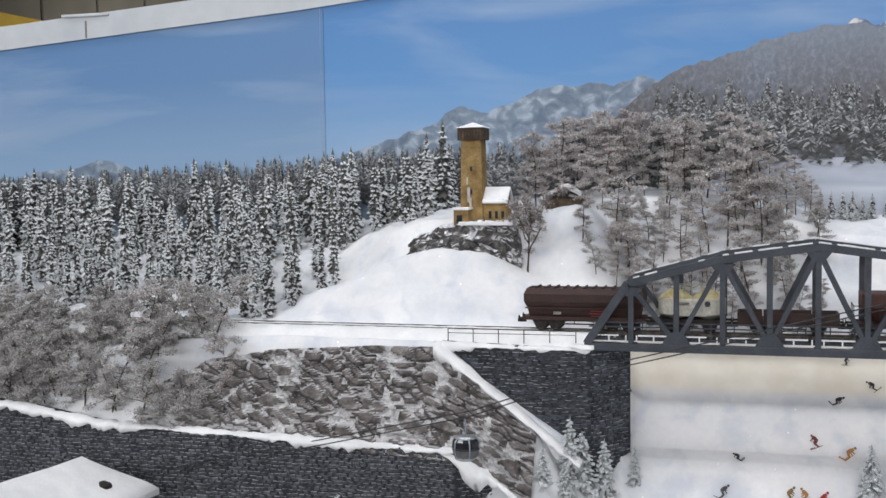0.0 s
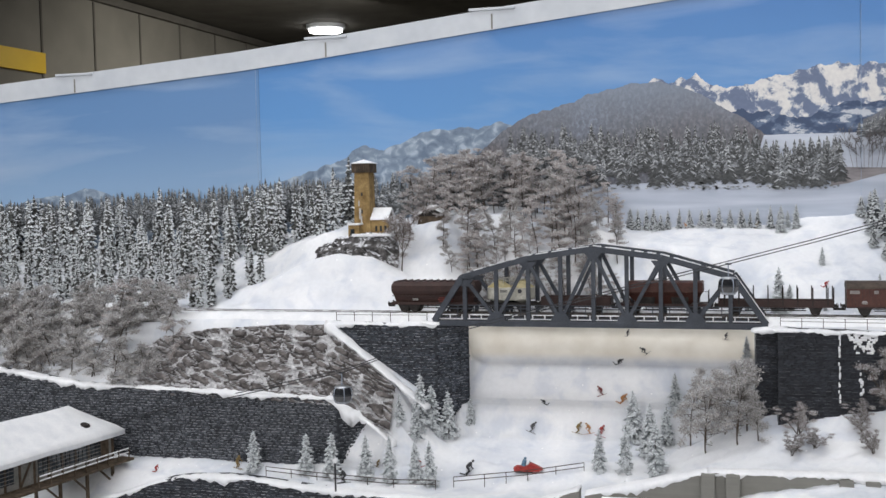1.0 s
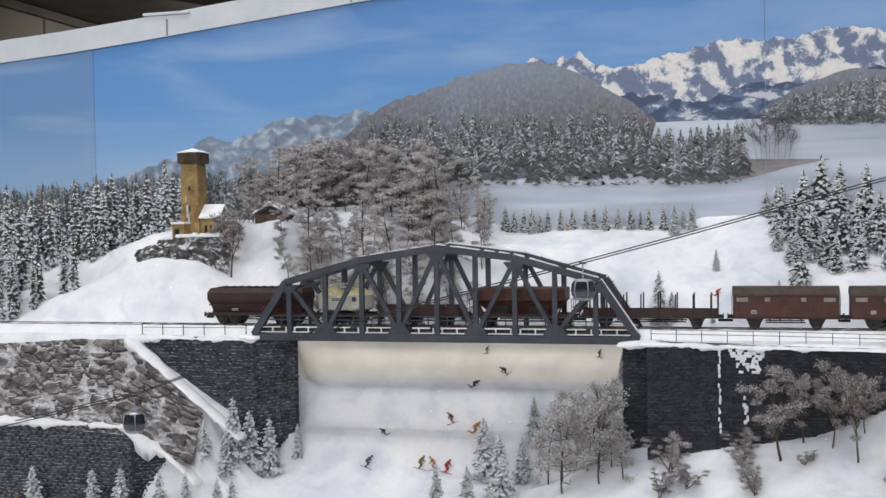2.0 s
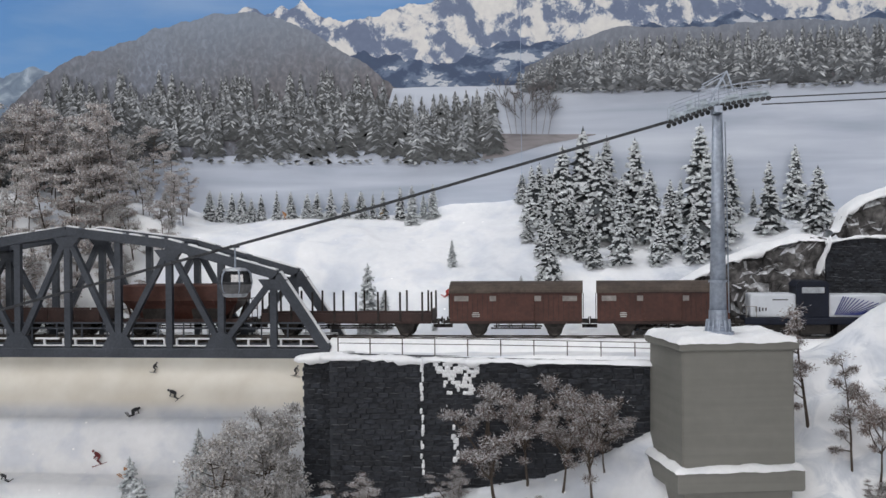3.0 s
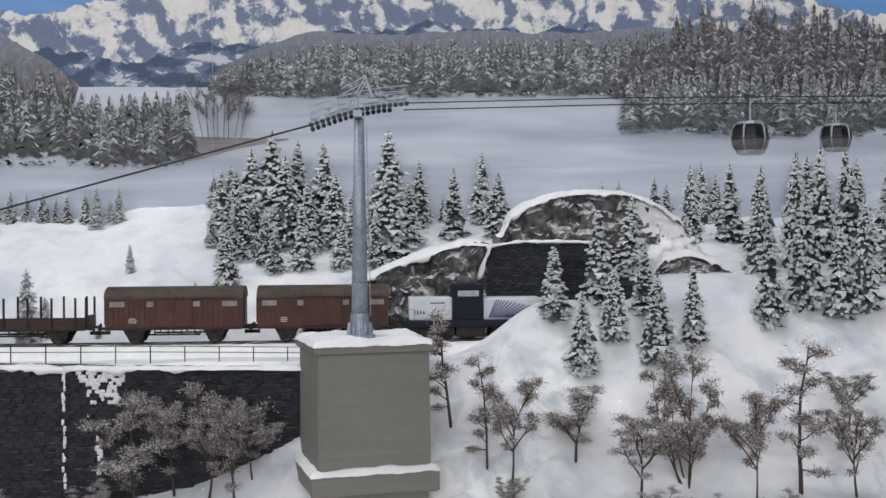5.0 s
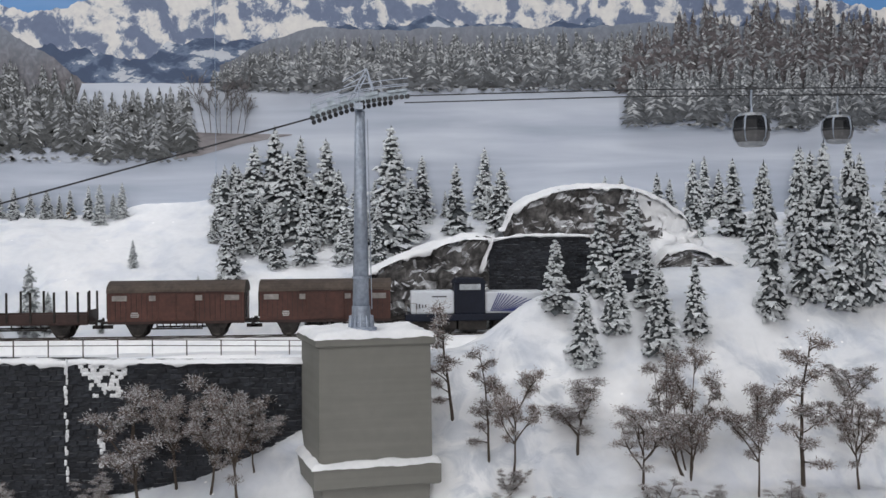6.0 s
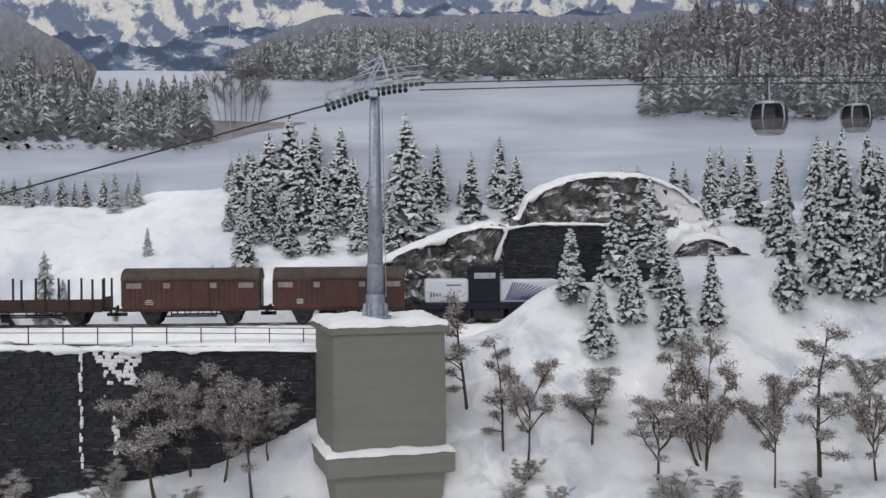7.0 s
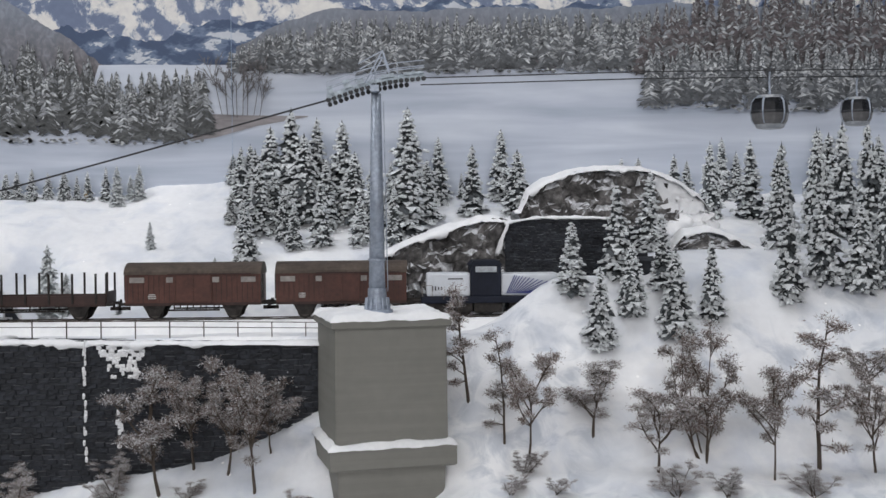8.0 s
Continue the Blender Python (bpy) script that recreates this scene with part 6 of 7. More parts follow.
def running_gear(par, x0, x1, axles, sill=0.0165, mat_=None):
    bm = bmesh.new()
    for s in (-1, 1):
        box(bm, ((x0 + x1) / 2, CY + s * 0.0135, sill + 0.0012), (x1 - x0, 0.0016, 0.0034))
    box(bm, ((x0 + x1) / 2, CY, sill + 0.001), (x1 - x0, 0.025, 0.0022))
    part("underframe", bm, mat_ or UNDER, par)
    for x in axles:
        wheelset(par, x)
    for e, s in ((x0, -1), (x1, 1)):
        for sy in (-1, 1):
            bm = bmesh.new()
            cyl(bm, (e, CY + sy * 0.0098, sill + 0.0006), (e + s * 0.0045, CY + sy * 0.0098, sill + 0.0006), 0.0011, n=8)
            cyl(bm, (e + s * 0.0045, CY + sy * 0.0098, sill + 0.0006), (e + s * 0.0053, CY + sy * 0.0098, sill + 0.0006), 0.0026, n=14)
            part("buffer", bm, UNDER, par)
        bm = bmesh.new()
        box(bm, (e + s * 0.004, CY, sill - 0.003), (0.008, 0.003, 0.0025))
        part("coupling", bm, UNDER, par)
    for s in (-1, 1):
        bm = bmesh.new()
        beam(bm, (axles[0] + 0.01, CY + s * 0.011, 0.0125), (axles[-1] - 0.01, CY + s * 0.011, 0.0125), 0.001, 0.0012)
        for x in np.linspace(axles[0] + 0.014, axles[-1] - 0.014, 4):
            beam(bm, (x, CY + s * 0.011, 0.0125), (x, CY + s * 0.011, 0.016), 0.0008, 0.0008)
        part("truss_rod", bm, UNDER, par)


def bars(bm, x, z, w, h, n, y):
    """Rows of short strokes that stand for small writing."""
    for i in range(n):
        box(bm, (x, y, z - i * h * 1.9), (w * rnd(0.7, 1.0), 0.0004, h))
    return bm


def boxcar(x0, x1, label):
    wg = thing("boxcar", label, "freight wagon", "goods train")
    running_gear(wg, x0, x1, [x0 + 0.02, x1 - 0.02], mat_=OXDARK)
    bm = bmesh.new()
    prof = [(-0.0155, 0.018), (0.0155, 0.018), (0.0155, 0.0385), (-0.0155, 0.0385)]
    vs = [[bm.verts.new((x, CY + y, z)) for y, z in prof] for x in (x0, x1)]
    bm.faces.new(vs[0][::-1])
    bm.faces.new(vs[1])
    for i in range(4):
        bm.faces.new((vs[0][i], vs[0][(i + 1) % 4], vs[1][(i + 1) % 4], vs[1][i]))
    bmesh.ops.recalc_face_normals(bm, faces=bm.faces)
    body = part("body", bm, OXIDE, wg)
    bm = bmesh.new()
    arc = [(0.0162 * math.cos(a), 0.0383 + 0.0085 * math.sin(a)) for a in np.linspace(0, math.pi, 13)]
    rings = [[bm.verts.new((x, CY + y, z)) for y, z in arc] for x in (x0 - 0.0006, x1 + 0.0006)]
    bm.faces.new(rings[0])
    bm.faces.new(rings[1][::-1])
    for i in range(12):
        bm.faces.new((rings[0][i], rings[1][i], rings[1][i + 1], rings[0][i + 1]))
    bmesh.ops.recalc_face_normals(bm, faces=bm.faces)
    part("roof", bm, ROOFBR, wg, "grey-brown curved roof")
    L = x1 - x0
    bm = bmesh.new()
    for k in range(26):
        box(bm, (x0 + 0.002 + k * (L - 0.004) / 25, CY - 0.0156, 0.0283), (0.0003, 0.0005, 0.019))
    part("plank_joint", bm, OXDARK, wg)["kind"] = "stuff"
    for f in (0.09, 0.36, 0.64, 0.91):
        bm = bmesh.new()
        box(bm, (x0 + L * f, CY - 0.0158, 0.0345), (0.0105, 0.0008, 0.0038), bevel=0.0002)
        part("vent_flap", bm, PALEGREY, wg, "pale hinged ventilation flap")
    bm = bmesh.new()
    box(bm, (x0 + L * 0.5, CY - 0.0162, 0.0282), (0.028, 0.0009, 0.0195), bevel=0.0002)
    door = part("door", bm, OXIDE, wg, "sliding door")
    for dx in (-0.0125, 0.0125, 0):
        bm = bmesh.new()
        box(bm, (x0 + L * 0.5 + dx, CY - 0.0169, 0.0282), (0.0009, 0.0006, 0.019))
        part("door_rib", bm, OXIDE, door)
    bm = bmesh.new()
    box(bm, (x0 + L * 0.5 + 0.012, CY - 0.0164, 0.0386), (0.06, 0.0009, 0.0009))
    part("door_rail", bm, OXDARK, wg)
    bm = bars(bmesh.new(), x0 + L * 0.2, 0.024, 0.006, 0.0007, 3, CY - 0.0158)
    part("writing", bm, PALEINK, wg, "small white strokes of lettering")
    for sx in (x0 - 0.001, x1 + 0.001):
        bm = bmesh.new()
        for dy in (-0.012, -0.009):
            beam(bm, (sx, CY + dy, 0.02), (sx, CY + dy, 0.038), 0.0005, 0.0005)
        for z in np.arange(0.022, 0.038, 0.004):
            beam(bm, (sx, CY - 0.012, z), (sx, CY - 0.009, z), 0.0005, 0.0005)
        part("end_ladder", bm, UNDER, wg)
    return wg


boxcar(0.3965, 0.49, "oxide-brown covered wagon with grey vents behind the locomotive")
boxcar(0.289, 0.3855, "oxide-brown covered wagon with grey vents and curved roof")


def stake_wagon(x0, x1):
    wg = thing("stake_wagon", "empty dark-brown flat wagon with upright stakes", "freight wagon", "goods train")
    running_gear(wg, x0, x1, [x0 + 0.02, x1 - 0.02], mat_=OXDARK)
    bm = bmesh.new()
    box(bm, ((x0 + x1) / 2, CY, 0.0195), (x1 - x0, 0.028, 0.002))
    part("deck", bm, TIE, wg, "dark wooden deck")
    for s in (-1, 1):
        bm = bmesh.new()
        box(bm, ((x0 + x1) / 2, CY + s * 0.0145, 0.0205), (x1 - x0, 0.0014, 0.0066), bevel=0.0003)
        part("side_board", bm, OXDARK, wg)
        for f in np.linspace(0.05, 0.95, 8):
            bm = bmesh.new()
            x = x0 + (x1 - x0) * f
            beam(bm, (x, CY + s * 0.0156, 0.018), (x, CY + s * 0.0156, 0.0395), 0.0013, 0.0013)
            part("stake", bm, UNDER, wg)
    for e in (x0, x1):
        bm = bmesh.new()
        box(bm, (e, CY, 0.0225), (0.0012, 0.027, 0.008))
        part("end_board", bm, OXDARK, wg)
        for sy in (-0.012, 0.012):
            bm = bmesh.new()
            beam(bm, (e, CY + sy, 0.02), (e, CY + sy, 0.0395), 0.0013, 0.0013)
            part("end_stake", bm, UNDER, wg)


stake_wagon(0.146, 0.275)


def hopper(x0, x1, big):
    lab = "large dark oxide bogie hopper wagon with a ribbed roof" if big else "oxide-brown saddle-bottom hopper wagon with end platforms"
    wg = thing("hopper_wagon", lab, "freight wagon", "goods train")
    running_gear(wg, x0, x1, [x0 + 0.016, x0 + 0.03, x1 - 0.03, x1 - 0.016] if big else [x0 + 0.017, x1 - 0.017], mat_=OXDARK)
    bm = bmesh.new()
    ins = 0.001 if big else 0.006
    sec = [(0.0175, 0.0105, ins + 0.005), (0.027, 0.0135, ins + 0.003), (0.0335, 0.0165, ins), (0.0405, 0.0165, ins), (0.0455, 0.0125, ins + 0.002)] if big else \
          [(0.0175, 0.007, 0.022), (0.03, 0.0135, 0.009), (0.0335, 0.0165, ins), (0.0445, 0.0165, ins), (0.0455, 0.0152, ins + 0.001)]
    rings = [[bm.verts.new((x, CY + y, z)) for x, y in ((x0 + i, -w), (x1 - i, -w), (x1 - i, w), (x0 + i, w))] for z, w, i in sec]
    for r0, r1 in zip(rings, rings[1:]):
        for k in range(4):
            bm.faces.new((r0[k], r0[(k + 1) % 4], r1[(k + 1) % 4], r1[k]))
    bm.faces.new(rings[0][::-1])
    bm.faces.new(rings[-1])
    part("hopper_body", bm, OXDARK if big else OXIDE, wg)
    n = 11 if big else 7
    for i in range(n):
        x = x0 + 0.012 + (x1 - x0 - 0.024) * i / (n - 1)
        bm = bmesh.new()
        if big:
            beam(bm, (x, CY - 0.0128, 0.0462), (x, CY + 0.0128, 0.0462), 0.0016, 0.0012)
            part("roof_rib", bm, OXDARK, wg)
        else:
            beam(bm, (x, CY - 0.0142, 0.0305), (x, CY - 0.0169, 0.0338), 0.001, 0.001)
            part("side_rib", bm, OXIDE, wg)
    if big:
        bm = bmesh.new()
        box(bm, ((x0 + x1) / 2, CY - 0.0148, 0.0275), (x1 - x0 - 0.004, 0.001, 0.0012))
        part("waist_rail", bm, OXDARK, wg)
        bm = bars(bmesh.new(), x0 + 0.032, 0.0235, 0.008, 0.0008, 2, CY - 0.0132)
        part("writing", bm, PALEINK, wg, "worn white strokes of lettering")
        bm = bars(bmesh.new(), x0 + 0.072, 0.025, 0.022, 0.0012, 3, CY - 0.0134)
        part("faded_patch", bm, material("faded_red", (0.14, 0.03, 0.025), (0.2, 0.06, 0.05), 200, 0.8), wg, "faded red patch")
    else:
        for f in (0.3, 0.68):
            for s in (-1, 1):
                bm = bmesh.new()
                x = x0 + (x1 - x0) * f
                prism(bm, [(x - 0.011, 0.0295), (x + 0.011, 0.0295), (x + 0.009, 0.018), (x - 0.009, 0.018)], CY + s * 0.0115 - 0.0006, CY + s * 0.0115 + 0.0006)
                part("chute", bm, UNDER, wg)
        for e, s in ((x0, 1), (x1, -1)):
            bm = bmesh.new()
            for sy in (-0.014, 0.0, 0.014):
                beam(bm, (e, CY + sy, 0.018), (e, CY + sy, 0.0345), 0.0006, 0.0006)
            for z in (0.026, 0.0345):
                beam(bm, (e, CY - 0.014, z), (e, CY + 0.014, z), 0.0006, 0.0006)
            beam(bm, (e, CY - 0.014, 0.0345), (e + s * 0.006, CY - 0.014, 0.0345), 0.0006, 0.0006)
            part("platform_rail", bm, UNDER, wg)
            for sy in (-0.013, 0.013):
                bm = bmesh.new()
                beam(bm, (e + s * 0.014, CY + sy, 0.018), (e + s * 0.007, CY + sy, 0.036), 0.001, 0.0016)
                part("end_brace", bm, OXDARK, wg)


hopper(0.03, 0.134, False)


def low_wagon(x0, x1):
    wg = thing("low_side_wagon", "empty dark-brown low-sided wagon", "freight wagon", "goods train")
    running_gear(wg, x0, x1, [x0 + 0.017, x1 - 0.017], mat_=OXDARK)
    bm = bmesh.new()
    box(bm, ((x0 + x1) / 2, CY, 0.0195), (x1 - x0, 0.028, 0.002))
    part("deck", bm, TIE, wg)
    for s in (-1, 1):
        n = 4
        for i in range(n):
            bm = bmesh.new()
            w = (x1 - x0) / n
            box(bm, (x0 + w * (i + 0.5), CY + s * 0.0145, 0.0225), (w * 0.96, 0.0013, 0.0085), bevel=0.0003)
            part("drop_side", bm, OXDARK, wg)
    for e in (x0, x1):
        bm = bmesh.new()
        box(bm, (e, CY, 0.0225), (0.0013, 0.028, 0.0085))
        part("end_board", bm, OXDARK, wg)


low_wagon(-0.067, 0.018)


def silo_wagon(x0, x1):
    wg = thing("silo_wagon", "cream two-bin silo wagon with dirty yellow cone tops", "freight wagon", "goods train")
    running_gear(wg, x0, x1, [x0 + 0.014, x1 - 0.014])
    mid = (x0 + x1) / 2
    for cx in (mid - 0.0145, mid + 0.0145):
        bm = lathe(bmesh.new(), [(0.004, 0.0185), (0.0135, 0.0225), (0.0157, 0.024), (0.0157, 0.038)], (cx, CY, 0), 28)
        part("silo_bin", bm, CREAM, wg, smooth=False)
        bm = lathe(bmesh.new(), [(0.0157, 0.0381), (0.0052, 0.0455), (0.0042, 0.0462), (0.0042, 0.0472)], (cx, CY, 0), 28)
        part("cone_top", bm, YELLOW, wg, "dirty yellow cone top")
        bm = lathe(bmesh.new(), [(0.0048, 0.0472), (0.0048, 0.048), (0.003, 0.0486)], (cx, CY, 0), 18)
        part("hatch", bm, CREAM, wg)
    bm = bmesh.new()
    box(bm, (mid, CY, 0.03), (0.03, 0.0296, 0.0155), bevel=0.001)
    part("side_panel", bm, CREAM, wg)
    bm = bmesh.new()
    for s in (-1, 1):
        for x in (mid - 0.008, mid, mid + 0.008):
            beam(bm, (x, CY + s * 0.007, 0.042), (x, CY + s * 0.007, 0.0495), 0.0005, 0.0005)
        beam(bm, (mid - 0.012, CY + s * 0.007, 0.0495), (mid + 0.012, CY + s * 0.007, 0.0495), 0.0005, 0.0005)
        beam(bm, (mid - 0.012, CY + s * 0.007, 0.046), (mid + 0.012, CY + s * 0.007, 0.046), 0.0005, 0.0005)
    part("walkway", bm, CREAM, wg)
    bm = bars(bmesh.new(), mid - 0.006, 0.0345, 0.012, 0.0008, 2, CY - 0.0152)
    part("writing", bm, INK, wg, "small black strokes of lettering")
    bm = bmesh.new()
    cyl(bm, (mid + 0.0145, CY - 0.0156, 0.034), (mid + 0.0145, CY - 0.0162, 0.034), 0.0026, n=16)
    part("round_mark", bm, INK, wg, "round dark mark")


silo_wagon(-0.138, -0.078)
hopper(-0.262, -0.149, True)


def locomotive(x0, x1):
    lo = thing("diesel_locomotive", "white and dark blue diesel shunting locomotive with blue zebra stripes", "locomotive", "goods train")
    L = x1 - x0
    bm = bmesh.new()
    box(bm, ((x0 + x1) / 2, CY, 0.018), (L, 0.033, 0.005), bevel=0.0008)
    part("frame", bm, LOCOBLUE, lo)
    bm = bmesh.new()
    box(bm, (x0 + L * 0.47, CY, 0.0125), (L * 0.2, 0.028, 0.008), bevel=0.0012)
    part("fuel_tank", bm, UNDER, lo)
    for bx in (x0 + L * 0.2, x0 + L * 0.78):
        bm = bmesh.new()
        for s in (-1, 1):
            box(bm, (bx, CY + s * 0.0118, 0.0125), (0.033, 0.0024, 0.0065), bevel=0.0008)
        box(bm, (bx, CY, 0.0135), (0.02, 0.022, 0.004))
        bogie = part("bogie", bm, UNDER, lo)
        for dx in (-0.0105, 0.0105):
            for s in (-1, 1):
                bm = bmesh.new()
                cyl(bm, (bx + dx, CY + s * 0.0066, RAILTOP + 0.0056), (bx + dx, CY + s * 0.0098, RAILTOP + 0.0056), 0.0058, n=18)
                part("wheel", bm, UNDER, bogie)
    c0, c1 = x0 + L * 0.345, x0 + L * 0.56
    hoods = ((x0 + 0.004, c0, 0.0372, "rear_hood"), (c1, x1 - 0.003, 0.0365, "front_hood"))
    for a, b, top, nm in hoods:
        bm = bmesh.new()
        box(bm, ((a + b) / 2, CY, (0.0205 + top) / 2), (b - a, 0.026, top - 0.0205), bevel=0.0016)
        h = part(nm, bm, LOCOWHITE, lo, "white engine hood")
        bm = bmesh.new()
        for i in range(5):
            box(bm, (a + (b - a) * (0.15 + 0.17 * i), CY - 0.0131, 0.029), (0.0003, 0.0004, 0.013))
        part("hood_joint", bm, LOCOWHITE, h)
    bm = bars(bmesh.new(), x0 + L * 0.24, 0.033, 0.012, 0.0008, 1, CY - 0.0132)
    part("writing", bm, INK, lo, "dark stroke of lettering")
    bm = bmesh.new()
    for i in range(4):
        box(bm, (x0 + L * 0.08 + i * 0.0022, CY - 0.0132, 0.0262), (0.0010, 0.0005, rnd(0.002, 0.005)))
    part("writing", bm, INK, lo, "small dark strokes of lettering")
    # zebra stripes fanning from the lower rear of the front hood
    for i in range(15):
        f = i / 14
        bm = bmesh.new()
        ax = c1 + 0.004 + f * (x1 - c1 - 0.03)
        tx = ax + 0.006 + 0.028 * f ** 1.6
        tz = 0.0352 - 0.009 * f ** 1.5
        beam(bm, (ax, CY - 0.0132, 0.0222), (min(tx, x1 - 0.005), CY - 0.0132, tz), 0.0005, 0.0017 + 0.0007 * (1 - f), up=(0, 1, 0))
        part("zebra_stripe", bm, STRIPE, lo, "dark blue stripe")
    bm = bmesh.new()
    box(bm, ((c0 + c1) / 2, CY, 0.0315), (c1 - c0, 0.031, 0.0225), bevel=0.0008)
    cab = part("cab", bm, LOCOBLUE, lo, "dark blue driver's cab")
    bm = bmesh.new()
    prism(bm, [(c0 - 0.001, 0.0427), (c1 + 0.001, 0.0427), (c1 - 0.002, 0.0462), (c0 + 0.002, 0.0462)], CY - 0.0162, CY + 0.0162)
    part("cab_roof", bm, LOCOBLUE, cab)
    for i in range(2):
        bm = bmesh.new()
        box(bm, (c0 + (c1 - c0) * (0.34 + 0.34 * i), CY - 0.0156, 0.0398), (0.0078, 0.0008, 0.0042), bevel=0.0004)
        part("cab_window", bm, WINWHITE, cab, "pale cab window")
    for s in (-1, 1):
        for a, b in ((x0, c0 - 0.001), (c1 + 0.001, x1)):
            bm = bmesh.new()
            e0 = a if a == x0 else b - 0.009
            beam(bm, (e0 + 0.001, CY + s * 0.0158, 0.0285), (e0 + 0.008, CY + s * 0.0158, 0.0285), 0.0004, 0.0004)
            for x in (e0 + 0.001, e0 + 0.008):
                beam(bm, (x, CY + s * 0.0158, 0.0205), (x, CY + s * 0.0158, 0.0285), 0.0004, 0.0004)
            part("handrail", bm, PALEGREY, lo)
    for e, s in ((x0, -1), (x1, 1)):
        for sy in (-1, 1):
            bm = bmesh.new()
            cyl(bm, (e, CY + sy * 0.0098, 0.0172), (e + s * 0.005, CY + sy * 0.0098, 0.0172), 0.0013, n=8)
            cyl(bm, (e + s * 0.005, CY + sy * 0.0098, 0.0172), (e + s * 0.0058, CY + sy * 0.0098, 0.0172), 0.0029, n=14)
            part("buffer", bm, UNDER, lo)
            bm = bmesh.new()
            cyl(bm, (e + s * -0.003, CY + sy * 0.009, 0.0235), (e + s * -0.0022, CY + sy * 0.009, 0.0235), 0.0013, n=12)
            part("headlight", bm, WINWHITE, lo)


locomotive(0.5005, 0.604)


# ---- castle with tower ----
SAND = material("ochre_stone", (0.2, 0.125, 0.045), (0.38, 0.26, 0.11), 90, 0.85, bump=0.5, fine=500)
TIMBER = material("weathered_timber", (0.05, 0.035, 0.022), (0.13, 0.095, 0.065), 120, 0.85, bump=0.4)


def castle():
    x, y = -0.356, 0.185
    zb = 0.1
    ca = thing("castle", "ochre stone castle with a square watch tower and snowy roofs", "castle")
    bm = bmesh.new()
    rs = [[bm.verts.new((x + sx * w, y + sy * w, z)) for sx, sy in ((-1, -1), (1, -1), (1, 1), (-1, 1))] for w, z in ((0.013, zb - 0.01), (0.012, zb + 0.03), (0.011, 0.192))]
    for r0, r1 in zip(rs, rs[1:]):
        for k in range(4):
            bm.faces.new((r0[k], r0[(k + 1) % 4], r1[(k + 1) % 4], r1[k]))
    bm.faces.new(rs[-1])
    tower = part("tower", bm, SAND, ca, "tapered ochre stone tower")
    bm = bmesh.new()
    box(bm, (x, y, 0.1975), (0.029, 0.029, 0.013), bevel=0.0008)
    gallery = part("gallery", bm, TIMBER, ca, "brown timber gallery")
    for i in range(9):
        bm = bmesh.new()
        box(bm, (x - 0.0132 + i * 0.0033, y - 0.0148, 0.1975), (0.0005, 0.0006, 0.0125))
        part("board_joint", bm, UNDER, gallery)
    bm = bmesh.new()
    r = [bm.verts.new((x + sx * 0.0158, y + sy * 0.0158, 0.2045)) for sx, sy in ((-1, -1), (1, -1), (1, 1), (-1, 1))]
    t = bm.verts.new((x, y, 0.2105))
    for k in range(4):
        bm.faces.new((r[k], r[(k + 1) % 4], t))
    bm.faces.new(r[::-1])
    part("tower_roof", bm, CAP, ca, "snow-covered pyramid roof")
    for z in (0.135, 0.16):
        bm = bmesh.new()
        box(bm, (x, y - 0.0121, z), (0.0022, 0.0012, 0.005))
        part("tower_window", bm, GLASSD, tower)
    bm = bmesh.new()
    box(bm, (x + 0.025, y + 0.004, 0.1115), (0.026, 0.026, 0.023))
    hall = part("hall", bm, SAND, ca)
    bm = bmesh.new()
    for sx in (0.02, 0.027, 0.034):
        box(bm, (x + sx, y - 0.0092, 0.11), (0.003, 0.001, 0.008))
    part("hall_window", bm, GLASSD, hall)
    bm = bmesh.new()
    prof = [(-0.017, 0.1225), (0.0, 0.138), (0.017, 0.1225), (0.017, 0.1245), (0.0, 0.1402), (-0.017, 0.1245)]
    vs = [[bm.verts.new((xx, y + 0.004 + a, z)) for a, z in prof] for xx in (x + 0.0122, x + 0.04)]
    for i in range(6):
        bm.faces.new((vs[0][i], vs[0][(i + 1) % 6], vs[1][(i + 1) % 6], vs[1][i]))
    for q in vs:
        bm.faces.new((q[0], q[1], q[4], q[5]))
        bm.faces.new((q[1], q[2], q[3], q[4]))
    bmesh.ops.recalc_face_normals(bm, faces=bm.faces)
    part("hall_roof", bm, CAP, ca, "snow-covered gable roof")
    for xx in (x + 0.0145, x + 0.0378):
        bm = bmesh.new()
        v = [bm.verts.new(p) for p in ((xx, y - 0.009, 0.123), (xx, y + 0.017, 0.123), (xx, y + 0.004, 0.1375))]
        bm.faces.new(v)
        part("gable", bm, TIMBER, ca, "dark timber gable")
    bm = bmesh.new()
    box(bm, (x - 0.008, y - 0.02, 0.1075), (0.016, 0.016, 0.017))
    porch = part("porch", bm, SAND, ca)
    bm = bmesh.new()
    box(bm, (x - 0.0095, y - 0.0284, 0.105), (0.006, 0.001, 0.011))
    part("porch_door", bm, GLASSD, porch)
    bm = bmesh.new()
    box(bm, (x - 0.008, y - 0.021, 0.1172), (0.019, 0.019, 0.0028), bevel=0.001)
    part("porch_roof", bm, CAP, ca, "snowy porch roof")
    bm = bmesh.new()
    box(bm, (x + 0.02, y - 0.022, 0.1015), (0.06, 0.02, 0.004), bevel=0.001)
    part("terrace_snow", bm, CAP, ca, "snowy terrace edge")
    for dx, dz, w_, h_ in ((-0.003, 0.132, 0.003, 0.016), (-0.001, 0.124, 0.0022, 0.01), (-0.0045, 0.147, 0.0016, 0.008)):
        bm = box(bmesh.new(), (x + dx, y - 0.0124, dz), (w_, 0.0012, h_), bevel=0.0004)
        part("bare_plaster", bm, PALEINK, tower, "pale patch of bare plaster")
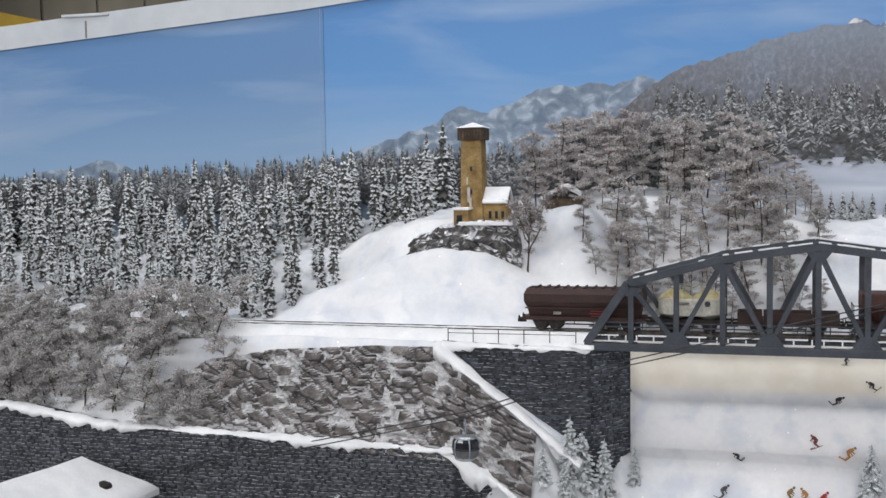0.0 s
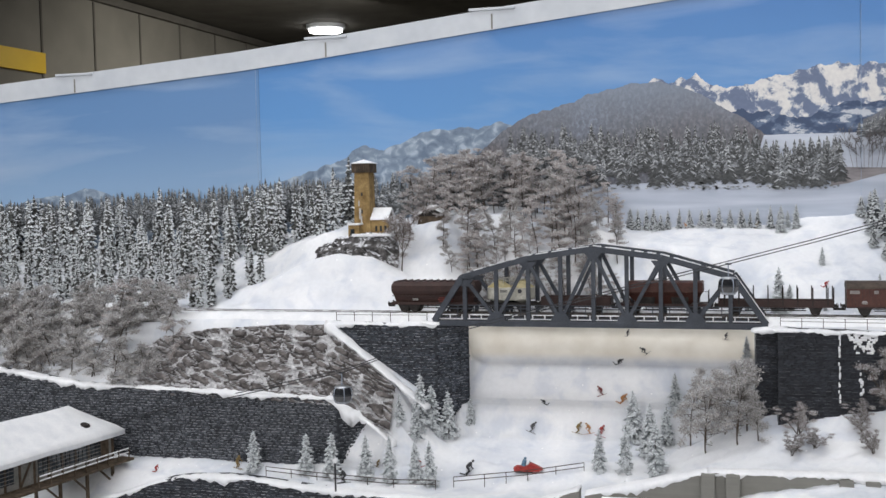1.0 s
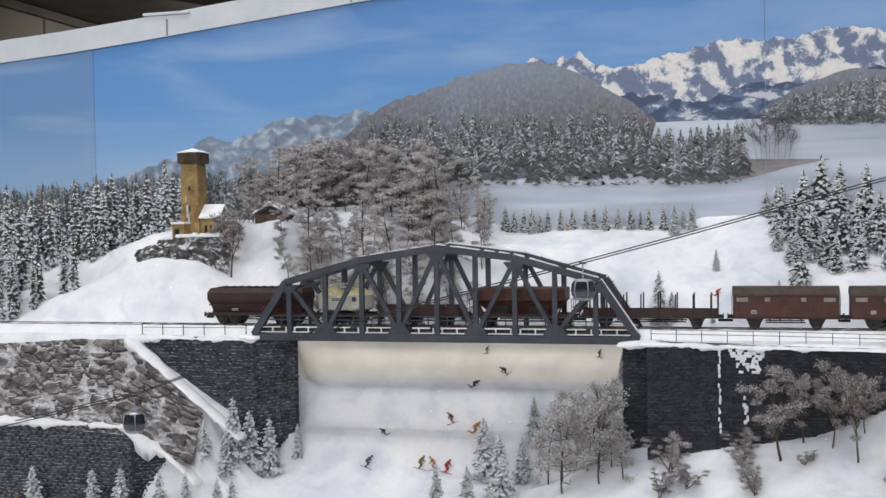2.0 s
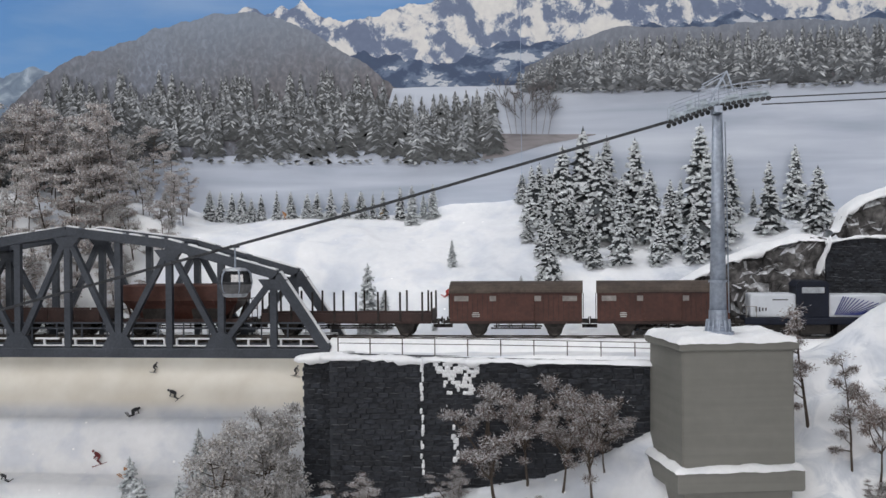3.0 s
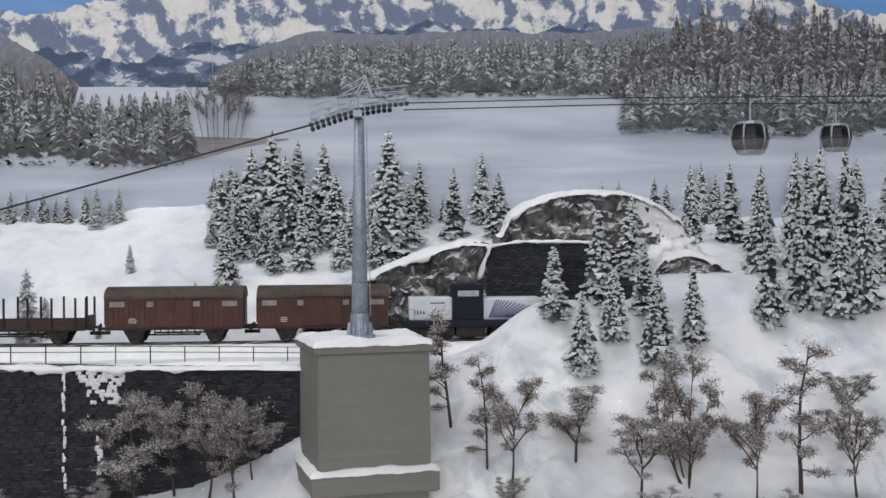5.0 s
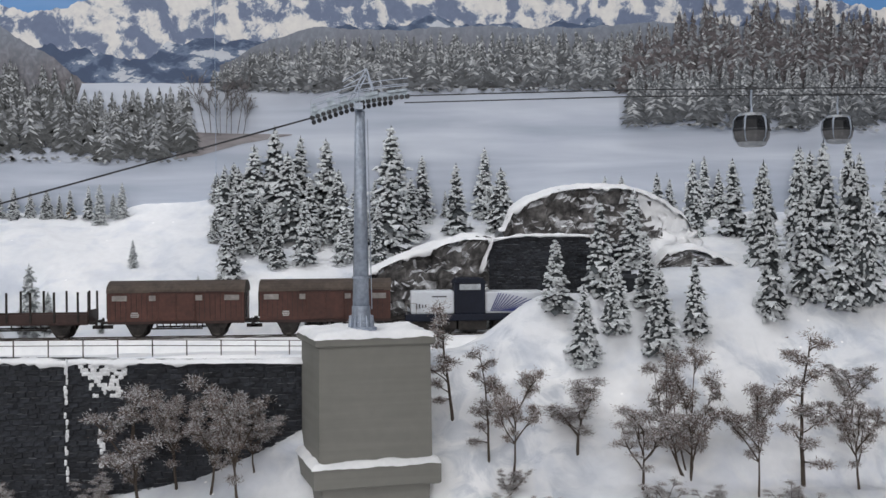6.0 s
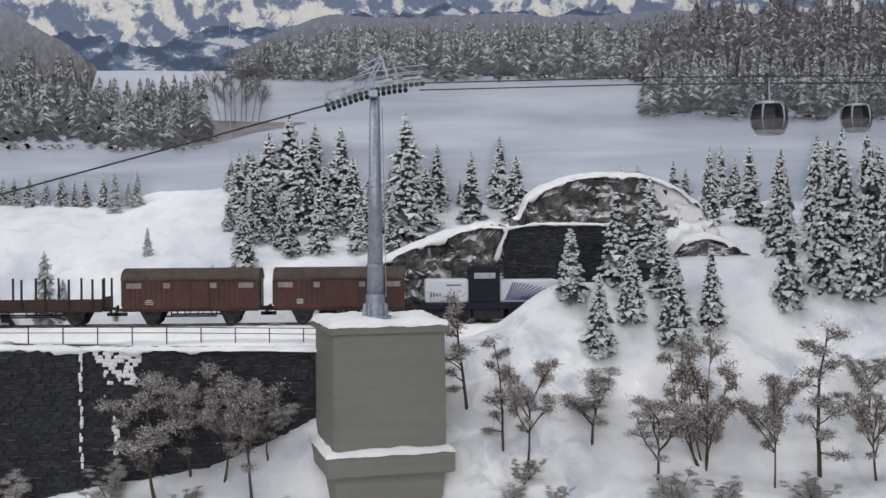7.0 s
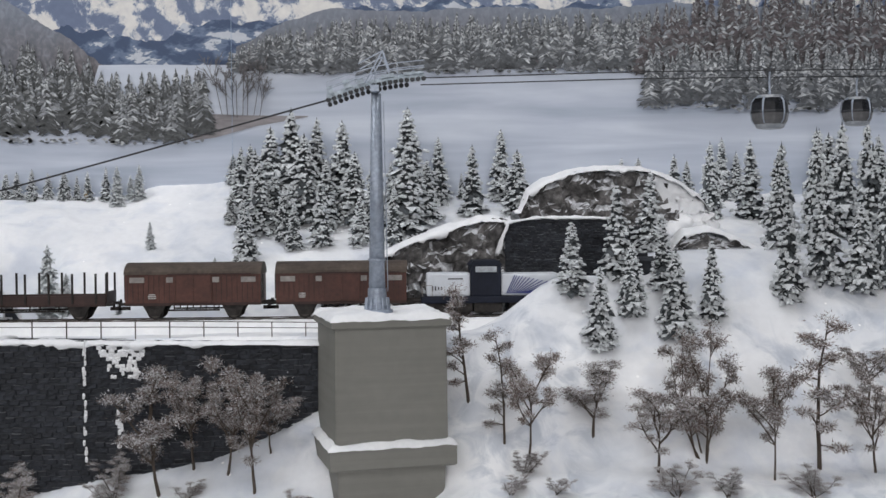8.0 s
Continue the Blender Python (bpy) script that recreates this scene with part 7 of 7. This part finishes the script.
    ca.matrix_world = Matrix.Translation((-0.3395, 0.14, 0.1)) @ Matrix.Scale(0.965, 4) @ Matrix.Translation((-x, -y, -zb))


castle()


def hut(x, y, z, s, label):
    h = thing("hut", label, "hut")
    bm = bmesh.new()
    box(bm, (x, y, z + 0.009 * s), (0.04 * s, 0.024 * s, 0.02 * s))
    part("wall", bm, TIMBER, h)
    bm = bmesh.new()
    prof = [(-0.025, 0.016), (0.0, 0.029), (0.025, 0.016), (0.025, 0.0185), (0.0, 0.0325), (-0.025, 0.0185)]
    vs = [[bm.verts.new((x + a * s, yy, z + zz * s)) for a, zz in prof] for yy in (y - 0.015 * s, y + 0.015 * s)]
    for i in range(6):
        bm.faces.new((vs[0][i], vs[0][(i + 1) % 6], vs[1][(i + 1) % 6], vs[1][i]))
    for q in vs:
        bm.faces.new((q[0], q[1], q[4], q[5]))
        bm.faces.new((q[1], q[2], q[3], q[4]))
    bmesh.ops.recalc_face_normals(bm, faces=bm.faces)
    part("roof", bm, CAP, h, "snow-covered roof")
    bm = bmesh.new()
    v = [bm.verts.new(p) for p in ((x - 0.022 * s, y - 0.0122 * s, z + 0.017 * s), (x + 0.022 * s, y - 0.0122 * s, z + 0.017 * s), (x, y - 0.0122 * s, z + 0.029 * s))]
    bm.faces.new(v)
    part("gable", bm, UNDER, h)


hut(-0.2455, 0.163, 0.1085, 1.0, "small dark timber hut under a snowy roof near the castle")


# ---- half-timbered chalet on stilts ----
PLASTER = material("grey_plaster", (0.2, 0.195, 0.18), (0.28, 0.27, 0.25), 90, 0.85)


def chalet():
    """Local frame: x along the ridge to its gable end, y to the rear."""
    ch = thing("chalet", "half-timbered mountain station on timber stilts with a thick snowy roof", "chalet")
    W_, H_ = 0.085, 0.036
    L_ = 0.24
    bm = bmesh.new()
    box(bm, (-L_ / 2, 0, -0.002), (L_, W_, H_))
    part("wall", bm, PLASTER, ch)
    bm = bmesh.new()
    z0 = H_ / 2 - 0.002
    rise, over = 0.036, 0.012
    e = 0.012
    top = [(-L_ - e, -W_ / 2 - over, z0 - 0.004), (e, -W_ / 2 - over, z0 - 0.004), (e, W_ / 2 + over, z0 - 0.004), (-L_ - e, W_ / 2 + over, z0 - 0.004)]
    ridge = [(-L_ - e, 0, z0 + rise), (-0.028, 0, z0 + rise)]
    th = Vector((0, 0, 0.006))
    lo = [bm.verts.new(p) for p in top]
    up = [bm.verts.new(Vector(p) + th) for p in top]
    rg = [bm.verts.new(p) for p in ridge]
    for k in range(4):
        bm.faces.new((lo[k], lo[(k + 1) % 4], up[(k + 1) % 4], up[k]))
    bm.faces.new(lo[::-1])
    bm.faces.new((up[0], up[1], rg[1], rg[0]))
    bm.faces.new((up[1], up[2], rg[1]))
    bm.faces.new((up[2], up[3], rg[0], rg[1]))
    bm.faces.new((up[3], up[0], rg[0]))
    bmesh.ops.subdivide_edges(bm, edges=bm.edges[:], cuts=5, use_grid_fill=True)
    for v in bm.verts:
        v.co += Vector((0, 0, 0.0018 * fbm(v.co.x * 40, v.co.y * 40, 3)))
    bmesh.ops.recalc_face_normals(bm, faces=bm.faces)
    part("roof", bm, CAP, ch, "thick rounded snow on the roof", smooth=True)
    bm = lathe(bmesh.new(), [(0.0085, 0.0), (0.0075, 0.003), (0.003, 0.0055)], (-0.036, -0.031, z0 + 0.0125), 14)
    part("roof_dormer", bm, UNDER, ch, "dark roof opening free of snow")
    yf = -W_ / 2 - 0.0006
    for i, x in enumerate(np.arange(-L_, 0.001, 0.022)):
        bm = bmesh.new()
        beam(bm, (x, yf, -H_ / 2 - 0.002), (x, yf, H_ / 2 - 0.002), 0.0024, 0.0018, up=(0, 1, 0))
        part("post", bm, TIMBER, ch)
        if i in (1, 4, 12):
            bm = bmesh.new()
            beam(bm, (x, yf, -H_ / 2), (x + 0.02, yf, H_ / 2 - 0.004), 0.0022, 0.0018, up=(0, 1, 0))
            part("brace", bm, TIMBER, ch)
    for z in (-H_ / 2 - 0.001, H_ / 2 - 0.006):
        bm = bmesh.new()
        box(bm, (-L_ / 2, yf, z), (L_ + 0.003, 0.0026, 0.0026))
        part("rail_beam", bm, TIMBER, ch)
    for x in np.arange(-L_ + 0.011, -0.02, 0.0072):
        if -0.125 > x > -0.16 or x < -0.26:
            continue
        bm = bmesh.new()
        box(bm, (x, yf + 0.0002, -0.001), (0.0056, 0.0016, 0.019))
        part("window_pane", bm, GLASSD, ch)
    for z in (-0.0085, -0.004, 0.0005, 0.005):
        for x0, x1 in ((-0.238, -0.162), (-0.124, -0.022)):
            bm = bmesh.new()
            box(bm, ((x0 + x1) / 2, yf - 0.0007, z), (x1 - x0, 0.0006, 0.0007))
            part("glazing_bar", bm, PLASTER, ch)
    bm = bmesh.new()
    box(bm, (-0.013, yf - 0.0004, -0.004), (0.011, 0.0018, 0.026))
    part("door", bm, TIMBER, ch)
    for s in (-1, 1):
        bm = bmesh.new()
        beam(bm, (0.0008, s * W_ / 2, -H_ / 2), (0.0008, s * W_ / 2, H_ / 2), 0.003, 0.003)
        beam(bm, (0.0008, s * W_ / 2, -H_ / 2), (0.0008, 0, H_ / 2), 0.002, 0.002)
        part("gable_post", bm, TIMBER, ch)
    bm = bmesh.new()
    box(bm, (-L_ / 2 + 0.01, -W_ / 2 - 0.008, -H_ / 2 - 0.003), (L_ + 0.02, 0.02, 0.003))
    part("balcony_floor", bm, TIMBER, ch)
    bm = bmesh.new()
    for z in (-0.011, -0.006):
        beam(bm, (-0.14, -W_ / 2 - 0.017, z), (0.012, -W_ / 2 - 0.017, z), 0.0011, 0.0014)
    part("balcony_rail", bm, CAP, ch, "snow-dusted balcony rail")
    for x in np.arange(-0.14, 0.013, 0.019):
        bm = bmesh.new()
        beam(bm, (x, -W_ / 2 - 0.017, -H_ / 2 - 0.003), (x, -W_ / 2 - 0.017, -0.005), 0.0012, 0.0012)
        part("baluster", bm, TIMBER, ch)
    for x in (-0.09, -0.045, 0.0):
        for y in (-W_ / 2, W_ / 2):
            bm = bmesh.new()
            beam(bm, (x, y, -H_ / 2 - 0.08), (x, y, -H_ / 2 - 0.002), 0.0032, 0.0032)
            part("stilt", bm, TIMBER, ch)
        bm = bmesh.new()
        beam(bm, (x, -W_ / 2, -H_ / 2 - 0.03), (x - 0.03, -W_ / 2, -H_ / 2 - 0.003), 0.002, 0.002)
        part("stilt_brace", bm, TIMBER, ch)
    ch.matrix_world = Matrix.Translation((-0.639, -0.103, -0.151)) @ Matrix.Rotation(math.radians(80.6), 4, "Z")


chalet()


# ---- cable car ----
SMOKED = material("smoked_glass", (0.012, 0.013, 0.016), (0.03, 0.032, 0.036), 120, 0.12, bump=0.0, spec=0.6)
GONDOLA = material("gondola_shell", (0.3, 0.32, 0.35), (0.42, 0.44, 0.47), 90, 0.3, metal=0.4, bump=0.02)


GONDOLA_GREY = material("gondola_grey_paint", (0.1, 0.1, 0.105), (0.15, 0.15, 0.155), 90, 0.35, bump=0.02)


def gondola(x, y, z, label, size=1.0):
    """z: height of the rope above the cabin."""
    g = thing("gondola", label, "cable car", "cable-car cabins")
    def ring(profile, n=16):
        bm = lathe(bmesh.new(), profile, (0, 0, 0), n)
        for v in bm.verts:
            v.co.y *= 0.82
        return bm
    part("cabin", ring([(0.0085, -0.0362), (0.0112, -0.032), (0.0121, -0.0275), (0.0122, -0.0262)], 8), GONDOLA_GREY, g, "grey painted lower cabin")
    part("window_band", ring([(0.0120, -0.0261), (0.0113, -0.0205), (0.0092, -0.0176), (0.007, -0.0172)], 8), SMOKED, g, "dark smoked-glass windows")
    part("floor_pan", ring([(0.0068, -0.0372), (0.0086, -0.0365), (0.0096, -0.0347), (0.0094, -0.0344)]), GONDOLA, g, "grey floor pan")
    part("roof", ring([(0.0094, -0.0180), (0.0092, -0.0172), (0.0075, -0.0160), (0.003, -0.0156)]), GONDOLA, g, "pale grey roof")
    part("waist_band", ring([(0.0119, -0.0278), (0.0124, -0.0274), (0.0124, -0.0262), (0.0120, -0.0258)], 8), DARKSTEEL, g)
    for a in (-2.2, -1.05, 0.4, 2.6):
        bm = bmesh.new()
        c_, s_ = math.cos(a), 0.82 * math.sin(a)
        tube(bm, [(r * c_, r * s_, zz) for r, zz in ((0.0098, -0.0340), (0.0116, -0.0318), (0.0126, -0.0265), (0.0117, -0.0203), (0.0096, -0.0176))], [0.0003, 0.0004, 0.0005, 0.0007, 0.0007], 6)
        part("cabin_rib", bm, GALVA, g, "bright silver rib")
    bm = bmesh.new()
    tube(bm, [(0, 0, -0.0165), (0, 0.0012, -0.008), (0, 0, -0.001)], [0.0007, 0.0007, 0.0007], 6)
    part("hanger", bm, GALVA, g)
    bm = bmesh.new()
    box(bm, (0, 0, 0.0), (0.007, 0.0018, 0.0022), bevel=0.0004)
    part("rope_grip", bm, DARKSTEEL, g)
    g.matrix_world = Matrix.Translation((x, y, z)) @ Matrix.Scale(size, 4)


ROPE_A = ((-0.62, -0.132), (-0.29, -0.055), (-0.151, -0.005), (0.15, 0.072), (0.245, 0.0965), (0.444, 0.1505))
ROPE_B = ((0.50, 0.1635), (0.64, 0.1668), (0.8, 0.1678), (1.1, 0.167))
for y, dz in ((-0.09, 0.0), (-0.074, 0.0022)):
    bm = bmesh.new()
    tube(bm, [(x, y, z + dz) for x, z in ROPE_A], [0.00055] * len(ROPE_A), 6)
    single("steel_rope", bm, DARKSTEEL, "thin dark cable-car rope sloping down to the valley", "rope", "ropes")
    bm = bmesh.new()
    tube(bm, [(x, y, z - dz) for x, z in ROPE_B], [0.00038] * len(ROPE_B), 6)
    single("steel_rope", bm, DARKSTEEL, "thin dark cable-car rope beyond the tower", "rope", "ropes")
gondola(0.16, -0.09, 0.0746, "grey cabin with dark windows and silver bands before the truss bridge", 0.9)
gondola(-0.292, -0.09, -0.0555, "grey cabin with dark windows and silver bands near the lower wall")
gondola(0.7205, -0.09, 0.1676, "grey cabin with dark windows and silver bands beyond the tower")
gondola(0.783, -0.074, 0.1656, "grey cabin with dark windows and silver bands beyond the tower", 0.86)


# ---- figures, snowmobile, lamp ----
def figure(x, y, h, colour, lean, skis=True):
    """A tiny painted figure as one plain shape."""
    bm = bmesh.new()
    for sy in (-0.08, 0.08):
        tube(bm, [(0.0, sy, 0.0), (0.14, sy, 0.26), (-0.06, sy * 0.6, 0.47)], [0.045, 0.055, 0.075], 6)
    tube(bm, [(-0.06, 0, 0.44), (0.06, 0, 0.66), (0.14, 0, 0.8)], [0.11, 0.125, 0.08], 8)
    bmesh.ops.create_icosphere(bm, subdivisions=2, radius=0.085, matrix=Matrix.Translation((0.2, 0, 0.9)))
    for sy in (-1, 1):
        tube(bm, [(0.12, sy * 0.11, 0.75), (0.14, sy * 0.22, 0.56), (0.3, sy * 0.22, 0.5)], [0.045, 0.04, 0.035], 6)
        if skis:
            tube(bm, [(0.3, sy * 0.22, 0.52), (-0.05, sy * 0.3, 0.04)], [0.012, 0.012], 4)
            box(bm, (0.08, sy * 0.08, -0.005), (0.95, 0.06, 0.025))
    ob = single("figure", bm, colour, "tiny painted toy figure on the snow", "toy figure", "toy figures")
    ob.matrix_world = Matrix.Translation((x, y, ground(x, y))) @ Matrix.Rotation(rnd(-0.5, 0.5) + (3.14 if lean < 0 else 0), 4, "Z") @ Matrix.Rotation(abs(lean), 4, "Y") @ Matrix.Scale(h, 4)


PAINT = {n: material("toy_" + n, lo, hi, 300, 0.6) for n, lo, hi in (("grey", (0.05, 0.05, 0.055), (0.1, 0.1, 0.1)), ("dark", (0.015, 0.017, 0.02), (0.05, 0.05, 0.055)), ("orange", (0.34, 0.14, 0.04), (0.5, 0.25, 0.09)),
                                                                  ("red", (0.26, 0.02, 0.018), (0.4, 0.045, 0.035)), ("ochre", (0.16, 0.11, 0.04), (0.28, 0.19, 0.07)), ("maroon", (0.12, 0.02, 0.025), (0.25, 0.05, 0.05)), ("blue", (0.08, 0.16, 0.24), (0.14, 0.25, 0.35)))}
for x, y, h, c, lean in ((-0.082, 0.007, 0.018, "grey", 0.35), (-0.064, 0.026, 0.013, "dark", -0.6), (-0.024, 0.007, 0.018, "ochre", 0.2), (-0.007, 0.007, 0.017, "orange", -0.2), (0.004, 0.006, 0.018, "red", 0.2), (0.026, 0.037, 0.019, "orange", 0.4),
                         (0.003, 0.047, 0.016, "maroon", -0.3), (0.017, 0.071, 0.016, "dark", 0.7), (0.056, 0.079, 0.015, "dark", -0.7), (0.029, 0.093, 0.011, "grey", 0.1), (0.151, 0.09, 0.011, "grey", 0.1), (-0.143, -0.078, 0.024, "dark", 0.3),
                         (-0.282, -0.113, 0.022, "dark", -0.1), (-0.436, -0.085, 0.021, "ochre", 0.05), (-0.543, -0.099, 0.013, "red", 0.2), (-0.2, -0.07, 0.014, "red", -0.3), (-0.257, -0.07, 0.012, "ochre", 0.2), (0.27, 0.133, 0.013, "red", 0.5), (0.189, 0.274, 0.012, "ochre", 0.1), (0.095, 0.272, 0.011, "orange", -0.3)):
    figure(x, y, h * 0.82, PAINT[c], lean)


def snowmobile(x, y):
    s = thing("snowmobile", "red toy snowmobile with a blue rider shape on the snowy path", "snowmobile")
    z = ground(x, y)
    bm = bmesh.new()
    prism(bm, [(-0.016, 0.002), (0.014, 0.002), (0.019, 0.005), (0.012, 0.009), (0.004, 0.0125), (-0.001, 0.008), (-0.013, 0.0085), (-0.017, 0.006)], -0.004, 0.004)
    part("body", bm, PAINT["red"], s)
    bm = bmesh.new()
    box(bm, (-0.004, 0, 0.0015), (0.022, 0.005, 0.003), bevel=0.001)
    part("track_belt", bm, PAINT["dark"], s)
    for sy in (-0.004, 0.004):
        bm = bmesh.new()
        beam(bm, (0.006, sy, 0.0006), (0.02, sy, 0.0008), 0.002, 0.0008)
        part("runner", bm, PAINT["maroon"], s)
    bm = bmesh.new()
    cyl(bm, (-0.005, 0, 0.0085), (-0.003, 0, 0.0155), 0.0028, 0.0026, 8)
    bmesh.ops.create_icosphere(bm, subdivisions=1, radius=0.002, matrix=Matrix.Translation((-0.0025, 0, 0.0178)))
    part("rider_shape", bm, PAINT["blue"], s, "plain blue rider shape")
    bm = bmesh.new()
    beam(bm, (0.003, -0.004, 0.0135), (0.003, 0.004, 0.0135), 0.0007, 0.0007)
    beam(bm, (0.005, 0, 0.011), (0.003, 0, 0.0135), 0.0007, 0.0007)
    part("handlebar", bm, PAINT["dark"], s)
    s.matrix_world = Matrix.Translation((x, y, z)) @ Matrix.Rotation(0.15, 4, "Z") @ Matrix.Scale(0.95, 4)


snowmobile(-0.07, -0.072)


def street_lamp(x, y, top):
    l = thing("street_lamp", "slim grey street lamp with a round frosted globe", "street lamp")
    z = ground(x, y) - 0.06
    bm = bmesh.new()
    tube(bm, [(x, y, z), (x, y, top)], [0.0014, 0.001], 8)
    part("pole", bm, DARKSTEEL, l)
    bm = bmesh.new()
    bmesh.ops.create_icosphere(bm, subdivisions=2, radius=0.0032, matrix=Matrix.Translation((x, y, top + 0.002)))
    part("globe", bm, CAP, l, "white frosted globe", smooth=True)


street_lamp(-0.28, -0.149, -0.15)
street_lamp(0.054, -0.147, -0.158)


# ---- grey concrete parapet along the model's front edge ----
def parapet():
    p = thing("front_parapet", "grey concrete parapet with panels, pilasters and snow on its ledges", "parapet")
    segs = (((-0.6, -0.26), (-0.1, -0.2)), ((-0.1, -0.2), (0.005, -0.163)), ((0.011, -0.168), (0.14, -0.1375)), ((0.14, -0.1375), (0.32, -0.135)), ((0.32, -0.135), (0.9, -0.133)))
    for (x0, z0), (x1, z1) in segs[1:]:
        bm = bmesh.new()
        prism(bm, [(x0, -0.36), (x1, -0.36), (x1, z1), (x0, z0)], -0.165, -0.15)
        part("panel", bm, CONCRETE, p)
        snow_ridge("parapet_snow", [(x0, -0.156, z0), (x1, -0.156, z1)], 0.022, 0.005, "thick snow along the parapet top")
    for x in (0.14, 0.165, 0.275, 0.3, 0.42, 0.55, 0.68):
        bm = bmesh.new()
        box(bm, (x, -0.168, -0.25), (0.014, 0.012, 0.225), bevel=0.0008)
        part("pilaster", bm, CONCRETE, p)
    for x0, x1 in ((0.03, 0.132), (0.174, 0.267), (0.31, 0.41), (0.43, 0.54)):
        bm = bmesh.new()
        box(bm, ((x0 + x1) / 2, -0.168, -0.172), (x1 - x0, 0.008, 0.005), bevel=0.0006)
        part("ledge", bm, CONCRETE, p)
        snow_ridge("ledge_snow", [(x0, -0.169, -0.169), (x1, -0.169, -0.169)], 0.009, 0.003, "snow on the parapet ledge")


parapet()

# icy streaks on the wall
def ice(x, z0, z1, w, label):
    bm = bmesh.new()
    for i in range(int((z0 - z1) / 0.0022)):
        z = z0 - i * 0.0022
        if rnd(0, 1) < 0.18:
            continue
        cx = x + rnd(-0.3, 0.3) * w
        ww = w * rnd(0.35, 1.0)
        v = [bm.verts.new((cx + a * ww / 2, -0.0462 - rnd(0, 0.0006), z + b * 0.0016)) for a, b in ((-1, -1), (-0.2, -1.3), (0.9, -0.9), (1, 0.8), (0.1, 1.3), (-0.9, 1))]
        c = bm.verts.new((cx, -0.0475, z))
        for k in range(6):
            bm.faces.new((v[k], v[(k + 1) % 6], c))
    bmesh.ops.recalc_face_normals(bm, faces=bm.faces)
    single("ice_streak", bm, CAP, label, "ice", "icy streaks", kind="stuff")


ice(0.277, -0.004, -0.085, 0.0026, "white frozen streak down the stone wall")


def ice_patch(x0, x1, z0, z1, label):
    """Ice frozen over the wall's courses, with dark stones left free."""
    bm = bmesh.new()
    rows_ = int((z0 - z1) / 0.0024)
    for r in range(rows_):
        z = z0 - r * 0.0024
        f = r / rows_
        x = x0 + (x1 - x0) * 0.35 * f
        end = x1 - (x1 - x0) * 0.18 * f
        while x < end:
            w = rnd(0.0012, 0.0036)
            if rnd(0, 1) < 0.8 - 0.4 * f:
                v = [bm.verts.new((x + a * w, -0.0458 - rnd(0, 0.0004), z + b * rnd(0.0009, 0.0016))) for a, b in ((-0.1, -0.9), (0.5, -1.2), (1.1, -0.8), (1.05, 0.9), (0.45, 1.2), (-0.05, 0.9))]
                c = bm.verts.new((x + w / 2, -0.0471, z))
                for k in range(6):
                    bm.faces.new((v[k], v[(k + 1) % 6], c))
            x += w
    bmesh.ops.recalc_face_normals(bm, faces=bm.faces)
    single("ice_streak", bm, CAP, label, "ice", "icy streaks", kind="stuff")


ice_patch(0.284, 0.316, -0.005, -0.03, "white ice patch frozen over the stone courses")
ice(0.3, -0.05, -0.075, 0.005, "white frozen streak down the stone wall")

# ---- hall details seen over the panorama ----
YEL = material("yellow_sign", (0.75, 0.47, 0.0), (0.82, 0.54, 0.004), 6, 0.5, bump=0.0)
single("yellow_panel", box(bmesh.new(), (-4.585, 4.7, 1.1), (0.03, 1.5, 0.14)), YEL, "plain yellow panel on the hall wall", "sign")
GLOW = bpy.data.materials.new("lamp_glow")
GLOW.use_nodes = True
GLOW.node_tree.nodes["Principled BSDF"].inputs["Emission Color"].default_value = (1, 0.98, 0.94, 1)
GLOW.node_tree.nodes["Principled BSDF"].inputs["Emission Strength"].default_value = 12
dl = thing("ceiling_lamp", "round white glowing lamp on the hall ceiling", "ceiling lamp")
part("housing", lathe(bmesh.new(), [(0.16, 1.66), (0.18, 1.67), (0.18, 1.70)], (-3.62, 8.34, 0)), WHITE, dl)
part("diffuser", lathe(bmesh.new(), [(0.15, 1.635), (0.155, 1.659)], (-3.62, 8.34, 0)), GLOW, dl, "glowing white diffuser")
